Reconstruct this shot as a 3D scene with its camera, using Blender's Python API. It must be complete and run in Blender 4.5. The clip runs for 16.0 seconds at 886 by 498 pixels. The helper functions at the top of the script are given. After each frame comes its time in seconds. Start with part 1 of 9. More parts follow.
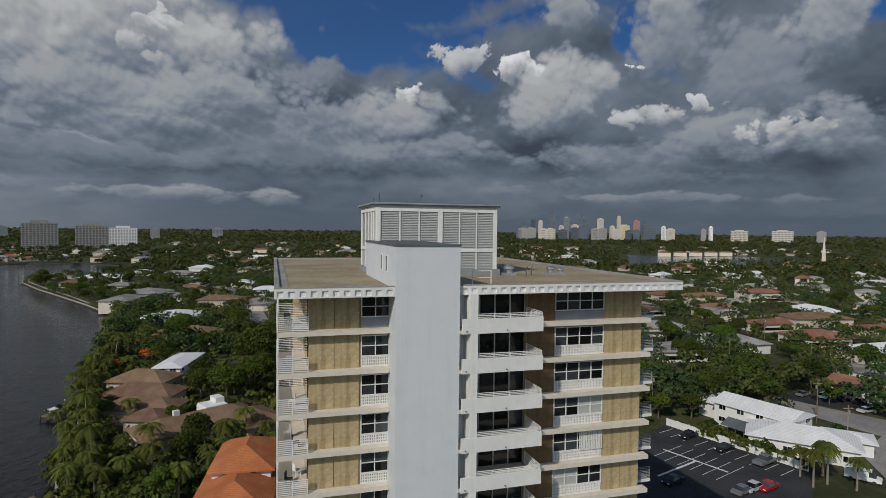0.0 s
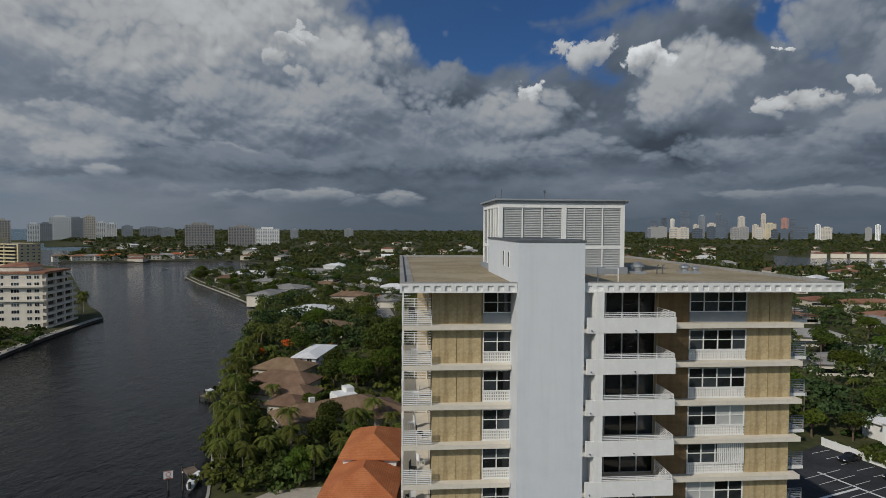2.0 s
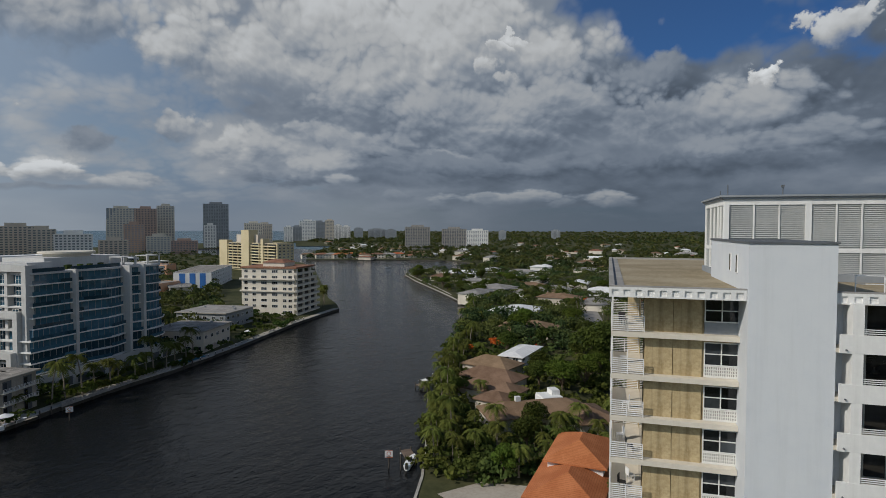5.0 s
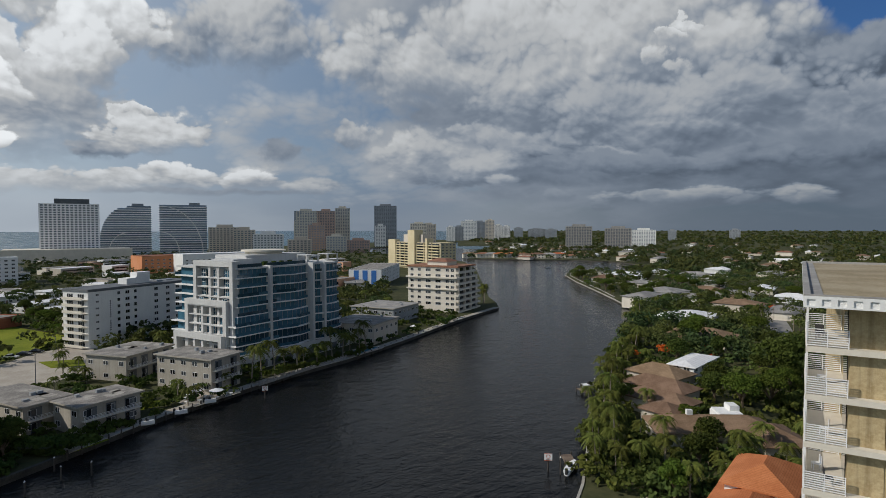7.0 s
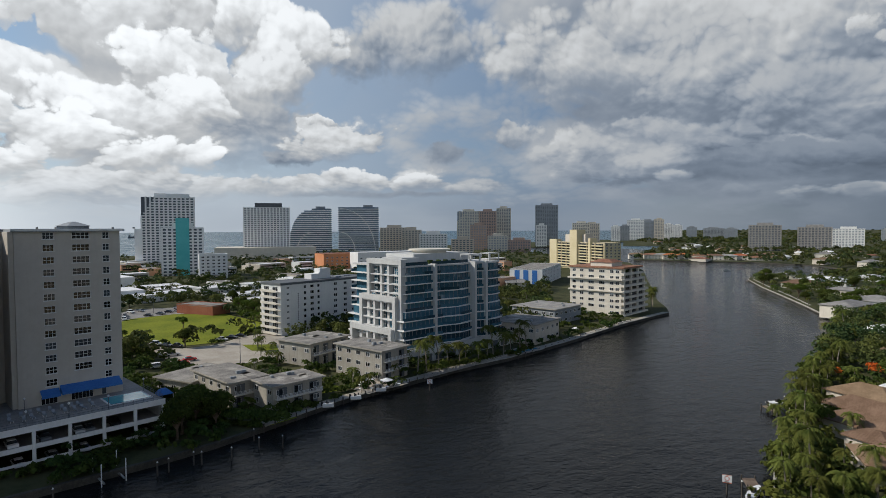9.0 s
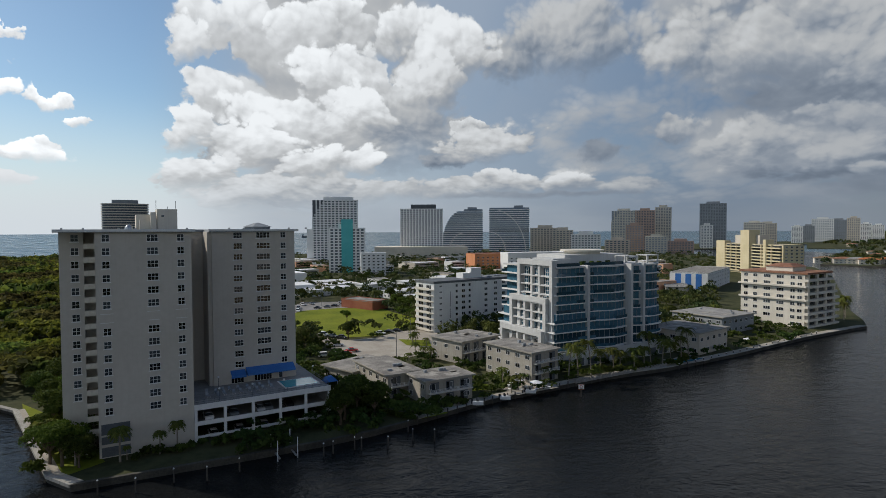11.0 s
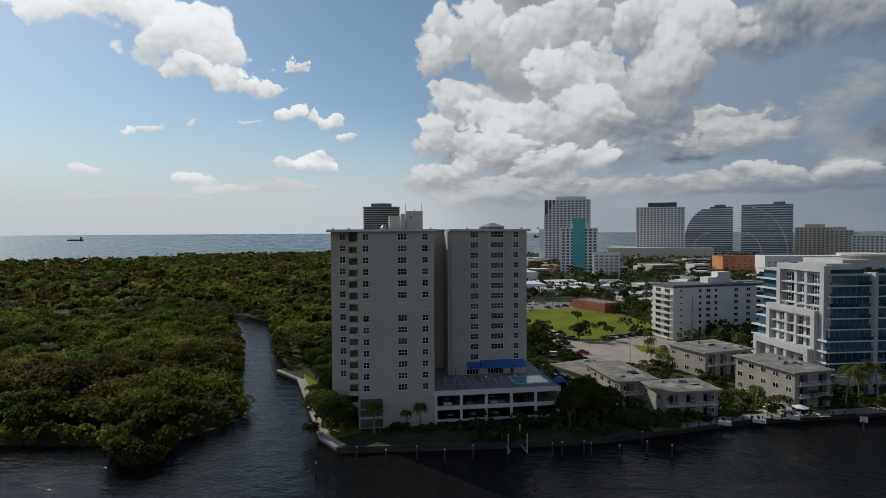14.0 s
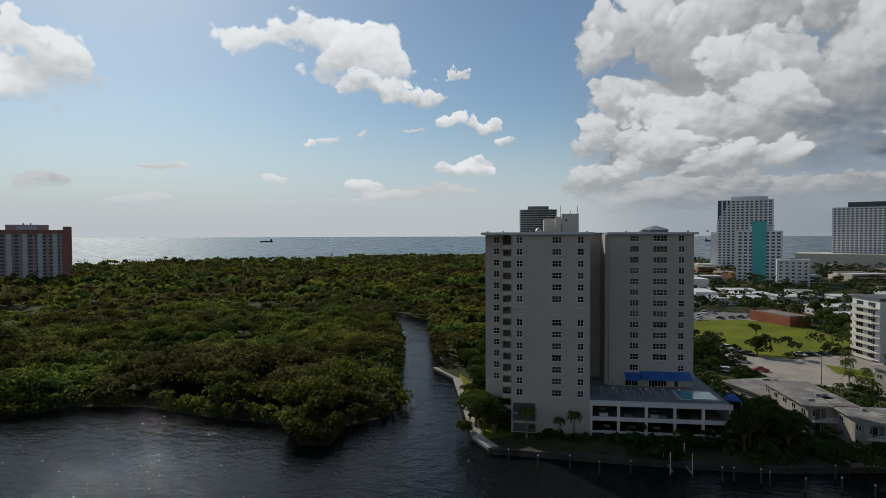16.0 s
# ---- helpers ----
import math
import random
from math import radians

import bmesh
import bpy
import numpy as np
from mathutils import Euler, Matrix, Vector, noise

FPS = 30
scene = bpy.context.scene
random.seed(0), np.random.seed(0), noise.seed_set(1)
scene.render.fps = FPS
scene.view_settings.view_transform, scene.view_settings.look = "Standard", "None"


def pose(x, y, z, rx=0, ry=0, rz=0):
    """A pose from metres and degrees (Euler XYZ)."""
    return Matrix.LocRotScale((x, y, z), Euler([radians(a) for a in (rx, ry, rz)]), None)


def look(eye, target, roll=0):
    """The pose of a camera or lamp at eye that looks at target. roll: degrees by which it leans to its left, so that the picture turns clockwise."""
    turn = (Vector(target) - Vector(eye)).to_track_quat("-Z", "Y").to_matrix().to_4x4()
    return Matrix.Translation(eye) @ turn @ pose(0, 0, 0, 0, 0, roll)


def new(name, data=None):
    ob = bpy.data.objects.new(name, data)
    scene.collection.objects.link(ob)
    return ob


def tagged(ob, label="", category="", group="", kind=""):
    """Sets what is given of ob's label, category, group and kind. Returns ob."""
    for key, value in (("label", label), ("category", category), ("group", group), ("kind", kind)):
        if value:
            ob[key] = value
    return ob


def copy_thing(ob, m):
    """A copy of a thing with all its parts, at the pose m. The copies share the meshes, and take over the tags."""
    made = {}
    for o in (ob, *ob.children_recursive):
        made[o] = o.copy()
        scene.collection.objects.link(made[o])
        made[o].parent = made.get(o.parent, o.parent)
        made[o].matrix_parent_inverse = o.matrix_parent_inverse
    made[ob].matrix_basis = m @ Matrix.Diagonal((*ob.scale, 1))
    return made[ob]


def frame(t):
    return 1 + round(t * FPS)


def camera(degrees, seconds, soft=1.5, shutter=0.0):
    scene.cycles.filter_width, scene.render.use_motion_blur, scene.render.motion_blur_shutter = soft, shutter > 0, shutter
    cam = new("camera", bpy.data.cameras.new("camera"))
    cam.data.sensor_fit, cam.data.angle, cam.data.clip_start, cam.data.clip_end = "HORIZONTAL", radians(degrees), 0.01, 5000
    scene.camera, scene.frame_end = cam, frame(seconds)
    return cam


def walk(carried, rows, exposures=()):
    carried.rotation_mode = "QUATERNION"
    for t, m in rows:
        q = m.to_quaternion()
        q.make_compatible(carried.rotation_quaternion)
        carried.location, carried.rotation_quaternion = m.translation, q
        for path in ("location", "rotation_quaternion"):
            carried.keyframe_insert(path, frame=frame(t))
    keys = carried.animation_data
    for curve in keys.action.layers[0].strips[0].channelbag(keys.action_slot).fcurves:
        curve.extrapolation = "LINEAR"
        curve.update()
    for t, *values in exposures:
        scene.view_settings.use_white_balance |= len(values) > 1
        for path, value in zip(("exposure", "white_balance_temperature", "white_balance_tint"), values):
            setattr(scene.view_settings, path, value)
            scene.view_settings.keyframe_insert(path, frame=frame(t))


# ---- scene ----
cam = camera(75.4, 16.0, soft=0.6)
ROWS = [  # seconds, place, yaw, pitch, roll
    (0.0, 0.08, -0.00, 46.17, 0.02, -1.95, 0.62),
    (0.5, 0.07, 0.03, 46.11, 2.98, -2.04, 0.47),
    (1.0, 0.06, 0.07, 46.04, 5.98, -2.08, 0.42),
    (1.5, 0.04, 0.12, 45.96, 8.93, -2.06, 0.41),
    (2.0, 0.04, 0.17, 45.88, 12.16, -2.06, 0.35),
    (2.5, 0.04, 0.25, 45.82, 15.50, -2.06, 0.32),
    (3.0, 0.03, 0.35, 45.77, 18.90, -2.06, 0.21),
    (3.5, 0.00, 0.44, 45.74, 22.45, -2.06, 0.19),
    (4.0, -0.03, 0.49, 45.73, 25.83, -2.06, 0.16),
    (6.5, -0.16, 0.33, 45.98, 44.13, -2.00, 0.08),
    (7.0, -0.17, 0.30, 45.98, 48.48, -2.05, -0.04),
    (7.5, -0.20, 0.27, 45.99, 52.61, -2.06, -0.04),
    (8.0, -0.25, 0.25, 45.99, 56.57, -2.06, -0.05),
    (8.5, -0.33, 0.25, 45.99, 60.59, -2.05, -0.09),
    (9.0, -0.44, 0.26, 45.99, 64.45, -2.04, -0.24),
    (11.5, -1.21, 0.34, 45.97, 83.19, -1.95, -0.27),
    (12.0, -1.28, 0.33, 45.97, 87.00, -1.95, -0.32),
    (12.5, -1.33, 0.31, 45.96, 90.63, -1.90, -0.23),
    (13.0, -1.36, 0.30, 45.96, 94.34, -1.90, -0.28),
    (13.5, -1.38, 0.30, 45.96, 98.13, -1.87, -0.28),
    (14.0, -1.42, 0.34, 45.96, 102.24, -1.85, -0.27),
    (14.5, -1.48, 0.42, 45.96, 106.26, -1.76, -0.29),
    (15.0, -1.56, 0.54, 45.96, 110.19, -1.65, -0.36),
    (15.5, -1.66, 0.69, 45.96, 114.05, -1.53, -0.43),
    (16.0, -1.77, 0.83, 45.96, 117.81, -1.49, -0.16),
]


def heading(yaw, pitch):
    y, p = radians(yaw), radians(pitch)
    return Vector((-math.sin(y) * math.cos(p), math.cos(y) * math.cos(p), math.sin(p)))


walk(cam, [(t, look((x, y, z), Vector((x, y, z)) + heading(yaw, pitch), roll)) for t, x, y, z, yaw, pitch, roll in ROWS],
     exposures=[(0.0, -0.26), (3.0, -0.24), (4.2, -0.18), (5.2, -0.12), (6.3, -0.06), (7.0, 0.06), (9.2, 0.24), (10.5, 0.14), (12.0, 0.0), (14.0, -0.24), (16.0, -0.34)])

# ---------------- sky, clouds and sun ----------------
SUN_AZ, SUN_EL = 149.0, 36.0
sun_dir = Vector((-math.sin(radians(SUN_AZ)) * math.cos(radians(SUN_EL)),
                  math.cos(radians(SUN_AZ)) * math.cos(radians(SUN_EL)), math.sin(radians(SUN_EL))))
sun = new("sun", bpy.data.lights.new("sun", "SUN"))
sun.data.energy, sun.data.angle, sun.data.color = 3.0, radians(0.6), (1.0, 0.93, 0.82)
sun.matrix_world = look((0, 0, 200), Vector((0, 0, 200)) - sun_dir)


class Graph:
    """Short hand for wiring shader nodes."""

    def __init__(self, tree):
        self.tree = tree

    def add(self, kind, **props):
        n = self.tree.nodes.new(kind)
        for k, v in props.items():
            if k == "operation":
                n.operation = v
            elif k == "data_type":
                n.data_type = v
            elif k == "blend_type":
                n.blend_type = v
            elif k == "feature":
                n.feature = v
            elif k == "interpolation_type":
                n.interpolation_type = v
        return n

    def put(self, socket, value):
        if isinstance(value, bpy.types.NodeSocket):
            self.tree.links.new(value, socket)
        else:
            socket.default_value = value

    def math(self, op, a, b=0.0, clamp=False):
        n = self.add("ShaderNodeMath", operation=op)
        n.use_clamp = clamp
        self.put(n.inputs[0], a)
        if op not in ("SINE", "ABSOLUTE", "ARCSINE", "SQRT", "FRACT"):
            self.put(n.inputs[1], b)
        return n.outputs[0]

    def vec(self, op, a, b=(0, 0, 0)):
        n = self.add("ShaderNodeVectorMath", operation=op)
        self.put(n.inputs[0], a)
        self.put(n.inputs[1], b)
        return n.outputs["Value"] if op in ("LENGTH", "DOT_PRODUCT", "DISTANCE") else n.outputs["Vector"]

    def step(self, x, lo, hi, a=0.0, b=1.0):
        n = self.add("ShaderNodeMapRange", interpolation_type="SMOOTHSTEP")
        for i, v in enumerate((x, lo, hi, a, b)):
            self.put(n.inputs[i], v)
        return n.outputs[0]

    def mix(self, f, a, b, kind="MIX"):
        n = self.add("ShaderNodeMix", data_type="RGBA", blend_type=kind)
        self.put(n.inputs[0], f)
        self.put(n.inputs[6], a)
        self.put(n.inputs[7], b)
        return n.outputs[2]

    def noise(self, v, scale, detail=5.0, rough=0.55, warp=0.0):
        n = self.add("ShaderNodeTexNoise")
        self.put(n.inputs["Vector"], v)
        n.inputs["Scale"].default_value = scale
        n.inputs["Detail"].default_value = detail
        n.inputs["Roughness"].default_value = rough
        n.inputs["Distortion"].default_value = warp
        return n.outputs[0]


def rgb(r, g, b):
    return (r, g, b, 1.0)


# cloud masses: bearing and height of the middle, half width and half height, all in degrees
DECK = [(0, 26, 16, 7), (-38, 15, 30, 12), (20, 9, 46, 8.5), (-22, 9, 50, 8.5), (26, 16, 12, 8), (-12, 15, 11, 6), (31, 22, 14, 10),
        (50, 25, 14, 9), (38, 14, 13, 8), (-20, 3.4, 60, 2.4), (22, 3.6, 30, 2.2), (47, 8.5, 10, 5.0), 
        (45, 17, 10, 7), (90, 22, 10, 8), (93, 12, 8.5, 11), (190, 30, 26, 14), (-100, 25, 50, 16)]
# openings in the deck, with how thick the veil in them stays
HOLES = [(9.5, 18.6, 6.4, 3.0, -0.5), (3, 22.5, 8, 3.4, -0.5), (-18.6, 19, 2.0, 2.8, 0.08), (-36.5, 19.5, 3.0, 2.4, -0.1),
         (56, 13.5, 6.0, 3.6, 0.26), (63, 12.5, 5.0, 2.6, 0.28), (54, 16, 3.0, 2.4, 0.22), (57, 10, 8, 2.0, 0.30)]
# heads of cloud: bearing and height of the middle, half width and half height in degrees, how bright the top and the foot are
NORTH_DECK = [(32.0, 13.1, 10.5, 5.8, 0.37, 0.17), (35.4, 15.0, 5.6, 3.4, 0.37, 0.22), (23.7, 15.6, 5.6, 4.2, 0.45, 0.19),
              (19.8, 10.7, 7.9, 4.0, 0.38, 0.17), (9.3, 9.5, 10.8, 3.2, 0.38, 0.17), (27.8, 8.5, 11.4, 2.9, 0.31, 0.14),
              (34.7, 6.1, 6.1, 1.8, 0.42, 0.15), (12.6, 13.8, 4.3, 2.3, 0.28, 0.14)]
NORTH_TOPS = [(-20.9, 16.6, 5.4, 5.2, 0.38, 0.21), (-22.5, 19.7, 2.9, 2.7, 0.47, 0.23), (-12.1, 20.1, 3.2, 1.9, 0.37, 0.19),
              (-10.9, 14.2, 4.9, 3.6, 0.55, 0.22), (-0.9, 16.4, 2.2, 1.5, 0.62, 0.34), (-6.5, 15.4, 2.0, 1.8, 0.90, 0.34),
              (3.0, 12.9, 2.3, 1.1, 0.86, 0.37), (3.2, 10.5, 6.7, 3.2, 0.43, 0.19), (-8.5, 11.4, 6.0, 2.9, 0.45, 0.18),
              (-17.4, 15.2, 0.7, 0.4, 0.77, 0.48)]
NORTH_EAST = [(-28.3, 14.0, 4.8, 4.1, 0.31, 0.20), (-33.9, 16.3, 4.2, 3.4, 0.42, 0.19), (-34.9, 8.8, 4.5, 3.1, 0.38, 0.15),
              (-26.7, 8.4, 6.7, 2.4, 0.37, 0.15), (-31.0, 8.4, 2.5, 1.6, 0.62, 0.19), (-24.6, 11.7, 1.9, 1.0, 0.69, 0.29),
              (-19.6, 10.8, 3.2, 1.5, 0.65, 0.23), (-17.1, 7.0, 15.1, 2.1, 0.31, 0.14), (-0.8, 7.0, 11.1, 2.2, 0.31, 0.12)]
NORTH_LOW = [(18.3, 5.5, 22.9, 1.3, 0.17, 0.09), (-18.7, 4.6, 14.9, 1.0, 0.22, 0.12), (16.7, 2.9, 3.2, 1.0, 0.45, 0.18),
             (21.2, 2.4, 2.0, 0.6, 0.31, 0.15), (28.6, 3.2, 2.2, 0.7, 0.28, 0.14), (32.8, 2.1, 1.2, 0.7, 0.22, 0.12),
             (-6.4, 3.7, 2.8, 1.0, 0.28, 0.14), (-18.2, 3.2, 5.6, 0.6, 0.38, 0.16), (-24.6, 3.1, 3.7, 0.6, 0.32, 0.15),
             (-32.4, 2.9, 3.6, 0.6, 0.30, 0.14)]
CHANNEL_SKY = [(47.6, 16.8, 13.6, 4.6, 0.34, 0.17), (37.9, 14.9, 10.3, 6.0, 0.37, 0.16), (55.2, 15.6, 6.3, 3.0, 0.37, 0.19),
               (39.0, 7.1, 6.7, 2.9, 0.37, 0.13), (37.9, 4.6, 14.4, 0.9, 0.20, 0.13), (57.7, 9.4, 3.2, 1.8, 0.46, 0.19),
               (51.9, 6.4, 1.9, 3.0, 0.59, 0.24), (48.6, 7.9, 2.3, 2.2, 0.44, 0.21), (45.4, 9.5, 2.4, 1.2, 0.46, 0.22),
               (44.5, 6.1, 2.9, 2.0, 0.42, 0.20), (42.3, 4.3, 1.2, 0.8, 0.42, 0.21), (33.2, 2.0, 1.3, 0.7, 0.22, 0.12)]
BEND_SKY = [(49.8, 15.5, 7.2, 5.6, 0.56, 0.25), (42.0, 18.4, 11.9, 5.4, 0.59, 0.24), (36.0, 13.7, 10.6, 5.6, 0.46, 0.19),
            (26.4, 16.8, 11.9, 5.6, 0.55, 0.22), (28.8, 10.7, 9.9, 4.0, 0.41, 0.17), (19.5, 10.9, 8.6, 4.2, 0.41, 0.17),
            (31.2, 6.0, 19.9, 1.3, 0.25, 0.16), (24.5, 18.2, 2.0, 0.7, 0.70, 0.42), (25.7, 17.4, 1.4, 0.6, 0.65, 0.41),
            (27.8, 15.6, 1.5, 0.9, 0.59, 0.37), (26.1, 14.3, 1.6, 0.9, 0.55, 0.34), (26.2, 3.1, 7.2, 0.8, 0.45, 0.20),
            (16.0, 2.6, 3.2, 0.9, 0.49, 0.23)]
VEIL_HEAPS = [(80.1, 15.9, 5.3, 3.7, 0.56, 0.27), (82.5, 13.3, 2.3, 1.0, 0.59, 0.31), (57.6, 9.2, 3.2, 1.9, 0.49, 0.20),
              (44.2, 8.9, 3.3, 2.2, 0.41, 0.19), (52.0, 7.2, 2.2, 2.9, 0.53, 0.22), (48.4, 7.3, 2.7, 2.2, 0.45, 0.19),
              (44.7, 5.8, 3.4, 1.5, 0.43, 0.19), (42.5, 4.4, 1.7, 0.8, 0.40, 0.19), (64.0, 7.5, 2.1, 1.1, 0.28, 0.16)]
LEFT_HEAPS = [(88.3, 12.4, 5.1, 2.4, 0.59, 0.24), (92.7, 16.5, 4.8, 2.7, 0.73, 0.32), (88.2, 18.7, 4.2, 2.5, 0.73, 0.33),
              (78.8, 16.6, 5.7, 3.9, 0.73, 0.29), (82.4, 13.4, 3.0, 1.9, 0.66, 0.24), (97.8, 10.9, 3.7, 1.9, 0.73, 0.34),
              (94.6, 8.3, 4.0, 2.8, 0.70, 0.30), (99.8, 7.4, 3.4, 2.2, 0.70, 0.31), (91.2, 3.6, 5.8, 2.2, 0.62, 0.25),
              (97.1, 3.4, 4.8, 1.8, 0.66, 0.28), (75.2, 8.8, 5.1, 2.8, 0.54, 0.18), (77.6, 10.3, 2.1, 1.2, 0.58, 0.22),
              (78.9, 6.8, 2.1, 1.1, 0.44, 0.17)]
LOW_ROW = [(75.7, 4.6, 6.5, 1.4, 0.64, 0.27), (82.1, 4.1, 3.6, 1.2, 0.57, 0.28), (67.4, 4.7, 3.5, 1.3, 0.57, 0.25),
           (60.7, 4.2, 2.8, 0.8, 0.43, 0.21), (69.7, 3.4, 11.0, 0.4, 0.28, 0.19), (37.1, 3.1, 1.8, 0.7, 0.28, 0.14),
           (33.2, 2.2, 1.2, 0.6, 0.28, 0.15), (28.5, 3.3, 1.5, 0.6, 0.35, 0.17)]
CUMULUS_BACK = [(66.1, 17.0, 11.9, 3.9, 0.52, 0.18), (56.4, 15.5, 5.7, 3.0, 0.58, 0.22), (84.1, 9.7, 7.7, 5.9, 0.50, 0.25),
                (96.3, 16.1, 5.0, 4.6, 0.65, 0.39), (98.6, 11.9, 4.9, 4.2, 0.69, 0.40), (99.6, 19.2, 4.9, 2.9, 0.88, 0.46),
                (102.2, 16.6, 2.3, 2.7, 0.88, 0.49), (100.7, 12.6, 2.6, 3.1, 0.85, 0.43), (103.0, 8.9, 2.2, 2.2, 0.86, 0.46),
                (102.5, 4.9, 3.8, 2.1, 0.83, 0.43)]
CUMULUS_FRONT = [(82.4, 18.5, 4.1, 2.9, 0.86, 0.36), (78.7, 16.5, 5.1, 3.5, 0.83, 0.33), (81.4, 13.6, 4.1, 2.5, 0.75, 0.28),
                 (86.3, 14.6, 3.3, 3.2, 0.80, 0.32), (90.2, 20.0, 4.2, 2.0, 0.91, 0.45), (93.1, 18.7, 3.2, 3.1, 0.91, 0.46),
                 (91.6, 14.9, 4.5, 2.8, 0.91, 0.44), (89.1, 10.6, 4.5, 3.0, 0.85, 0.36), (95.0, 11.2, 5.1, 2.9, 0.88, 0.41),
                 (97.4, 8.1, 5.1, 2.4, 0.88, 0.43), (90.5, 6.4, 5.2, 2.3, 0.86, 0.41), (95.3, 3.9, 8.3, 1.7, 0.72, 0.31)]
CUMULUS_FOOT = [(84.1, 4.0, 6.1, 1.2, 0.67, 0.35), (74.9, 8.6, 4.4, 2.2, 0.68, 0.29), (76.8, 10.3, 1.9, 0.9, 0.74, 0.35),
                (76.0, 4.6, 6.6, 1.4, 0.71, 0.28), (66.7, 4.5, 3.1, 1.1, 0.71, 0.27), (62.0, 3.9, 2.6, 0.6, 0.50, 0.22),
                (57.5, 9.7, 3.1, 1.5, 0.50, 0.25), (54.1, 6.9, 2.2, 1.3, 0.46, 0.22)]
FAIR_WEATHER = [(125.4, 15.8, 4.3, 2.1, 0.97, 0.71), (122.3, 14.0, 3.6, 1.0, 0.95, 0.69), (119.6, 13.8, 2.4, 0.8, 0.93, 0.64),
                (117.2, 15.5, 1.8, 0.3, 0.81, 0.64), (116.6, 10.8, 1.4, 0.7, 0.90, 0.64), (112.9, 10.8, 2.0, 0.5, 0.88, 0.64),
                (111.0, 9.0, 1.4, 0.5, 0.88, 0.64), (115.1, 6.1, 2.8, 0.8, 0.93, 0.64), (113.7, 6.9, 1.0, 0.9, 0.95, 0.66),
                (124.9, 4.5, 1.8, 0.6, 0.90, 0.64), (126.1, 9.9, 0.8, 0.4, 0.90, 0.66), (120.1, 10.4, 1.1, 0.2, 0.80, 0.66),
                (119.8, 3.9, 4.7, 0.8, 0.79, 0.68)]
SUNWARD = [(154.3, 11.8, 2.3, 1.9, 0.94, 0.63), (151.7, 13.5, 3.3, 3.0, 1.08, 0.70), (153.9, 15.5, 1.8, 1.7, 1.08, 0.78),
           (134.6, 17.9, 4.3, 1.3, 1.08, 0.78), (129.9, 18.6, 5.9, 2.3, 1.12, 0.75), (127.2, 16.3, 4.3, 2.8, 1.08, 0.70),
           (125.6, 13.9, 4.4, 1.0, 1.02, 0.66), (120.0, 14.1, 2.5, 0.7, 1.08, 0.74), (117.2, 15.8, 1.6, 0.3, 0.92, 0.74),
           (152.8, 4.5, 2.0, 0.8, 0.77, 0.50), (144.3, 6.1, 2.2, 0.4, 0.92, 0.74), (133.9, 5.4, 1.1, 0.5, 0.96, 0.74),
           (145.3, 3.0, 2.7, 0.7, 0.89, 0.74)]
SUNWARD_SMALL = [(129.7, 9.5, 1.8, 0.5, 1.04, 0.74), (126.4, 9.9, 0.9, 0.4, 1.02, 0.75), (116.6, 10.9, 1.5, 0.7, 1.06, 0.74),
                 (113.0, 11.1, 2.1, 0.5, 1.04, 0.74), (111.3, 9.3, 1.4, 0.5, 1.04, 0.75), (120.3, 10.4, 1.0, 0.2, 0.92, 0.75),
                 (114.7, 6.2, 2.2, 0.9, 1.08, 0.75), (113.8, 7.1, 1.0, 0.7, 1.10, 0.77), (125.1, 4.7, 2.0, 0.8, 1.01, 0.70),
                 (122.3, 3.9, 3.4, 0.6, 0.89, 0.74), (130.0, 3.0, 6.4, 0.5, 0.83, 0.73)]
BANKS = (NORTH_DECK, NORTH_TOPS, NORTH_EAST, NORTH_LOW, CHANNEL_SKY, BEND_SKY, VEIL_HEAPS, LEFT_HEAPS,
         LOW_ROW, CUMULUS_BACK, CUMULUS_FRONT, CUMULUS_FOOT, FAIR_WEATHER, SUNWARD, SUNWARD_SMALL)


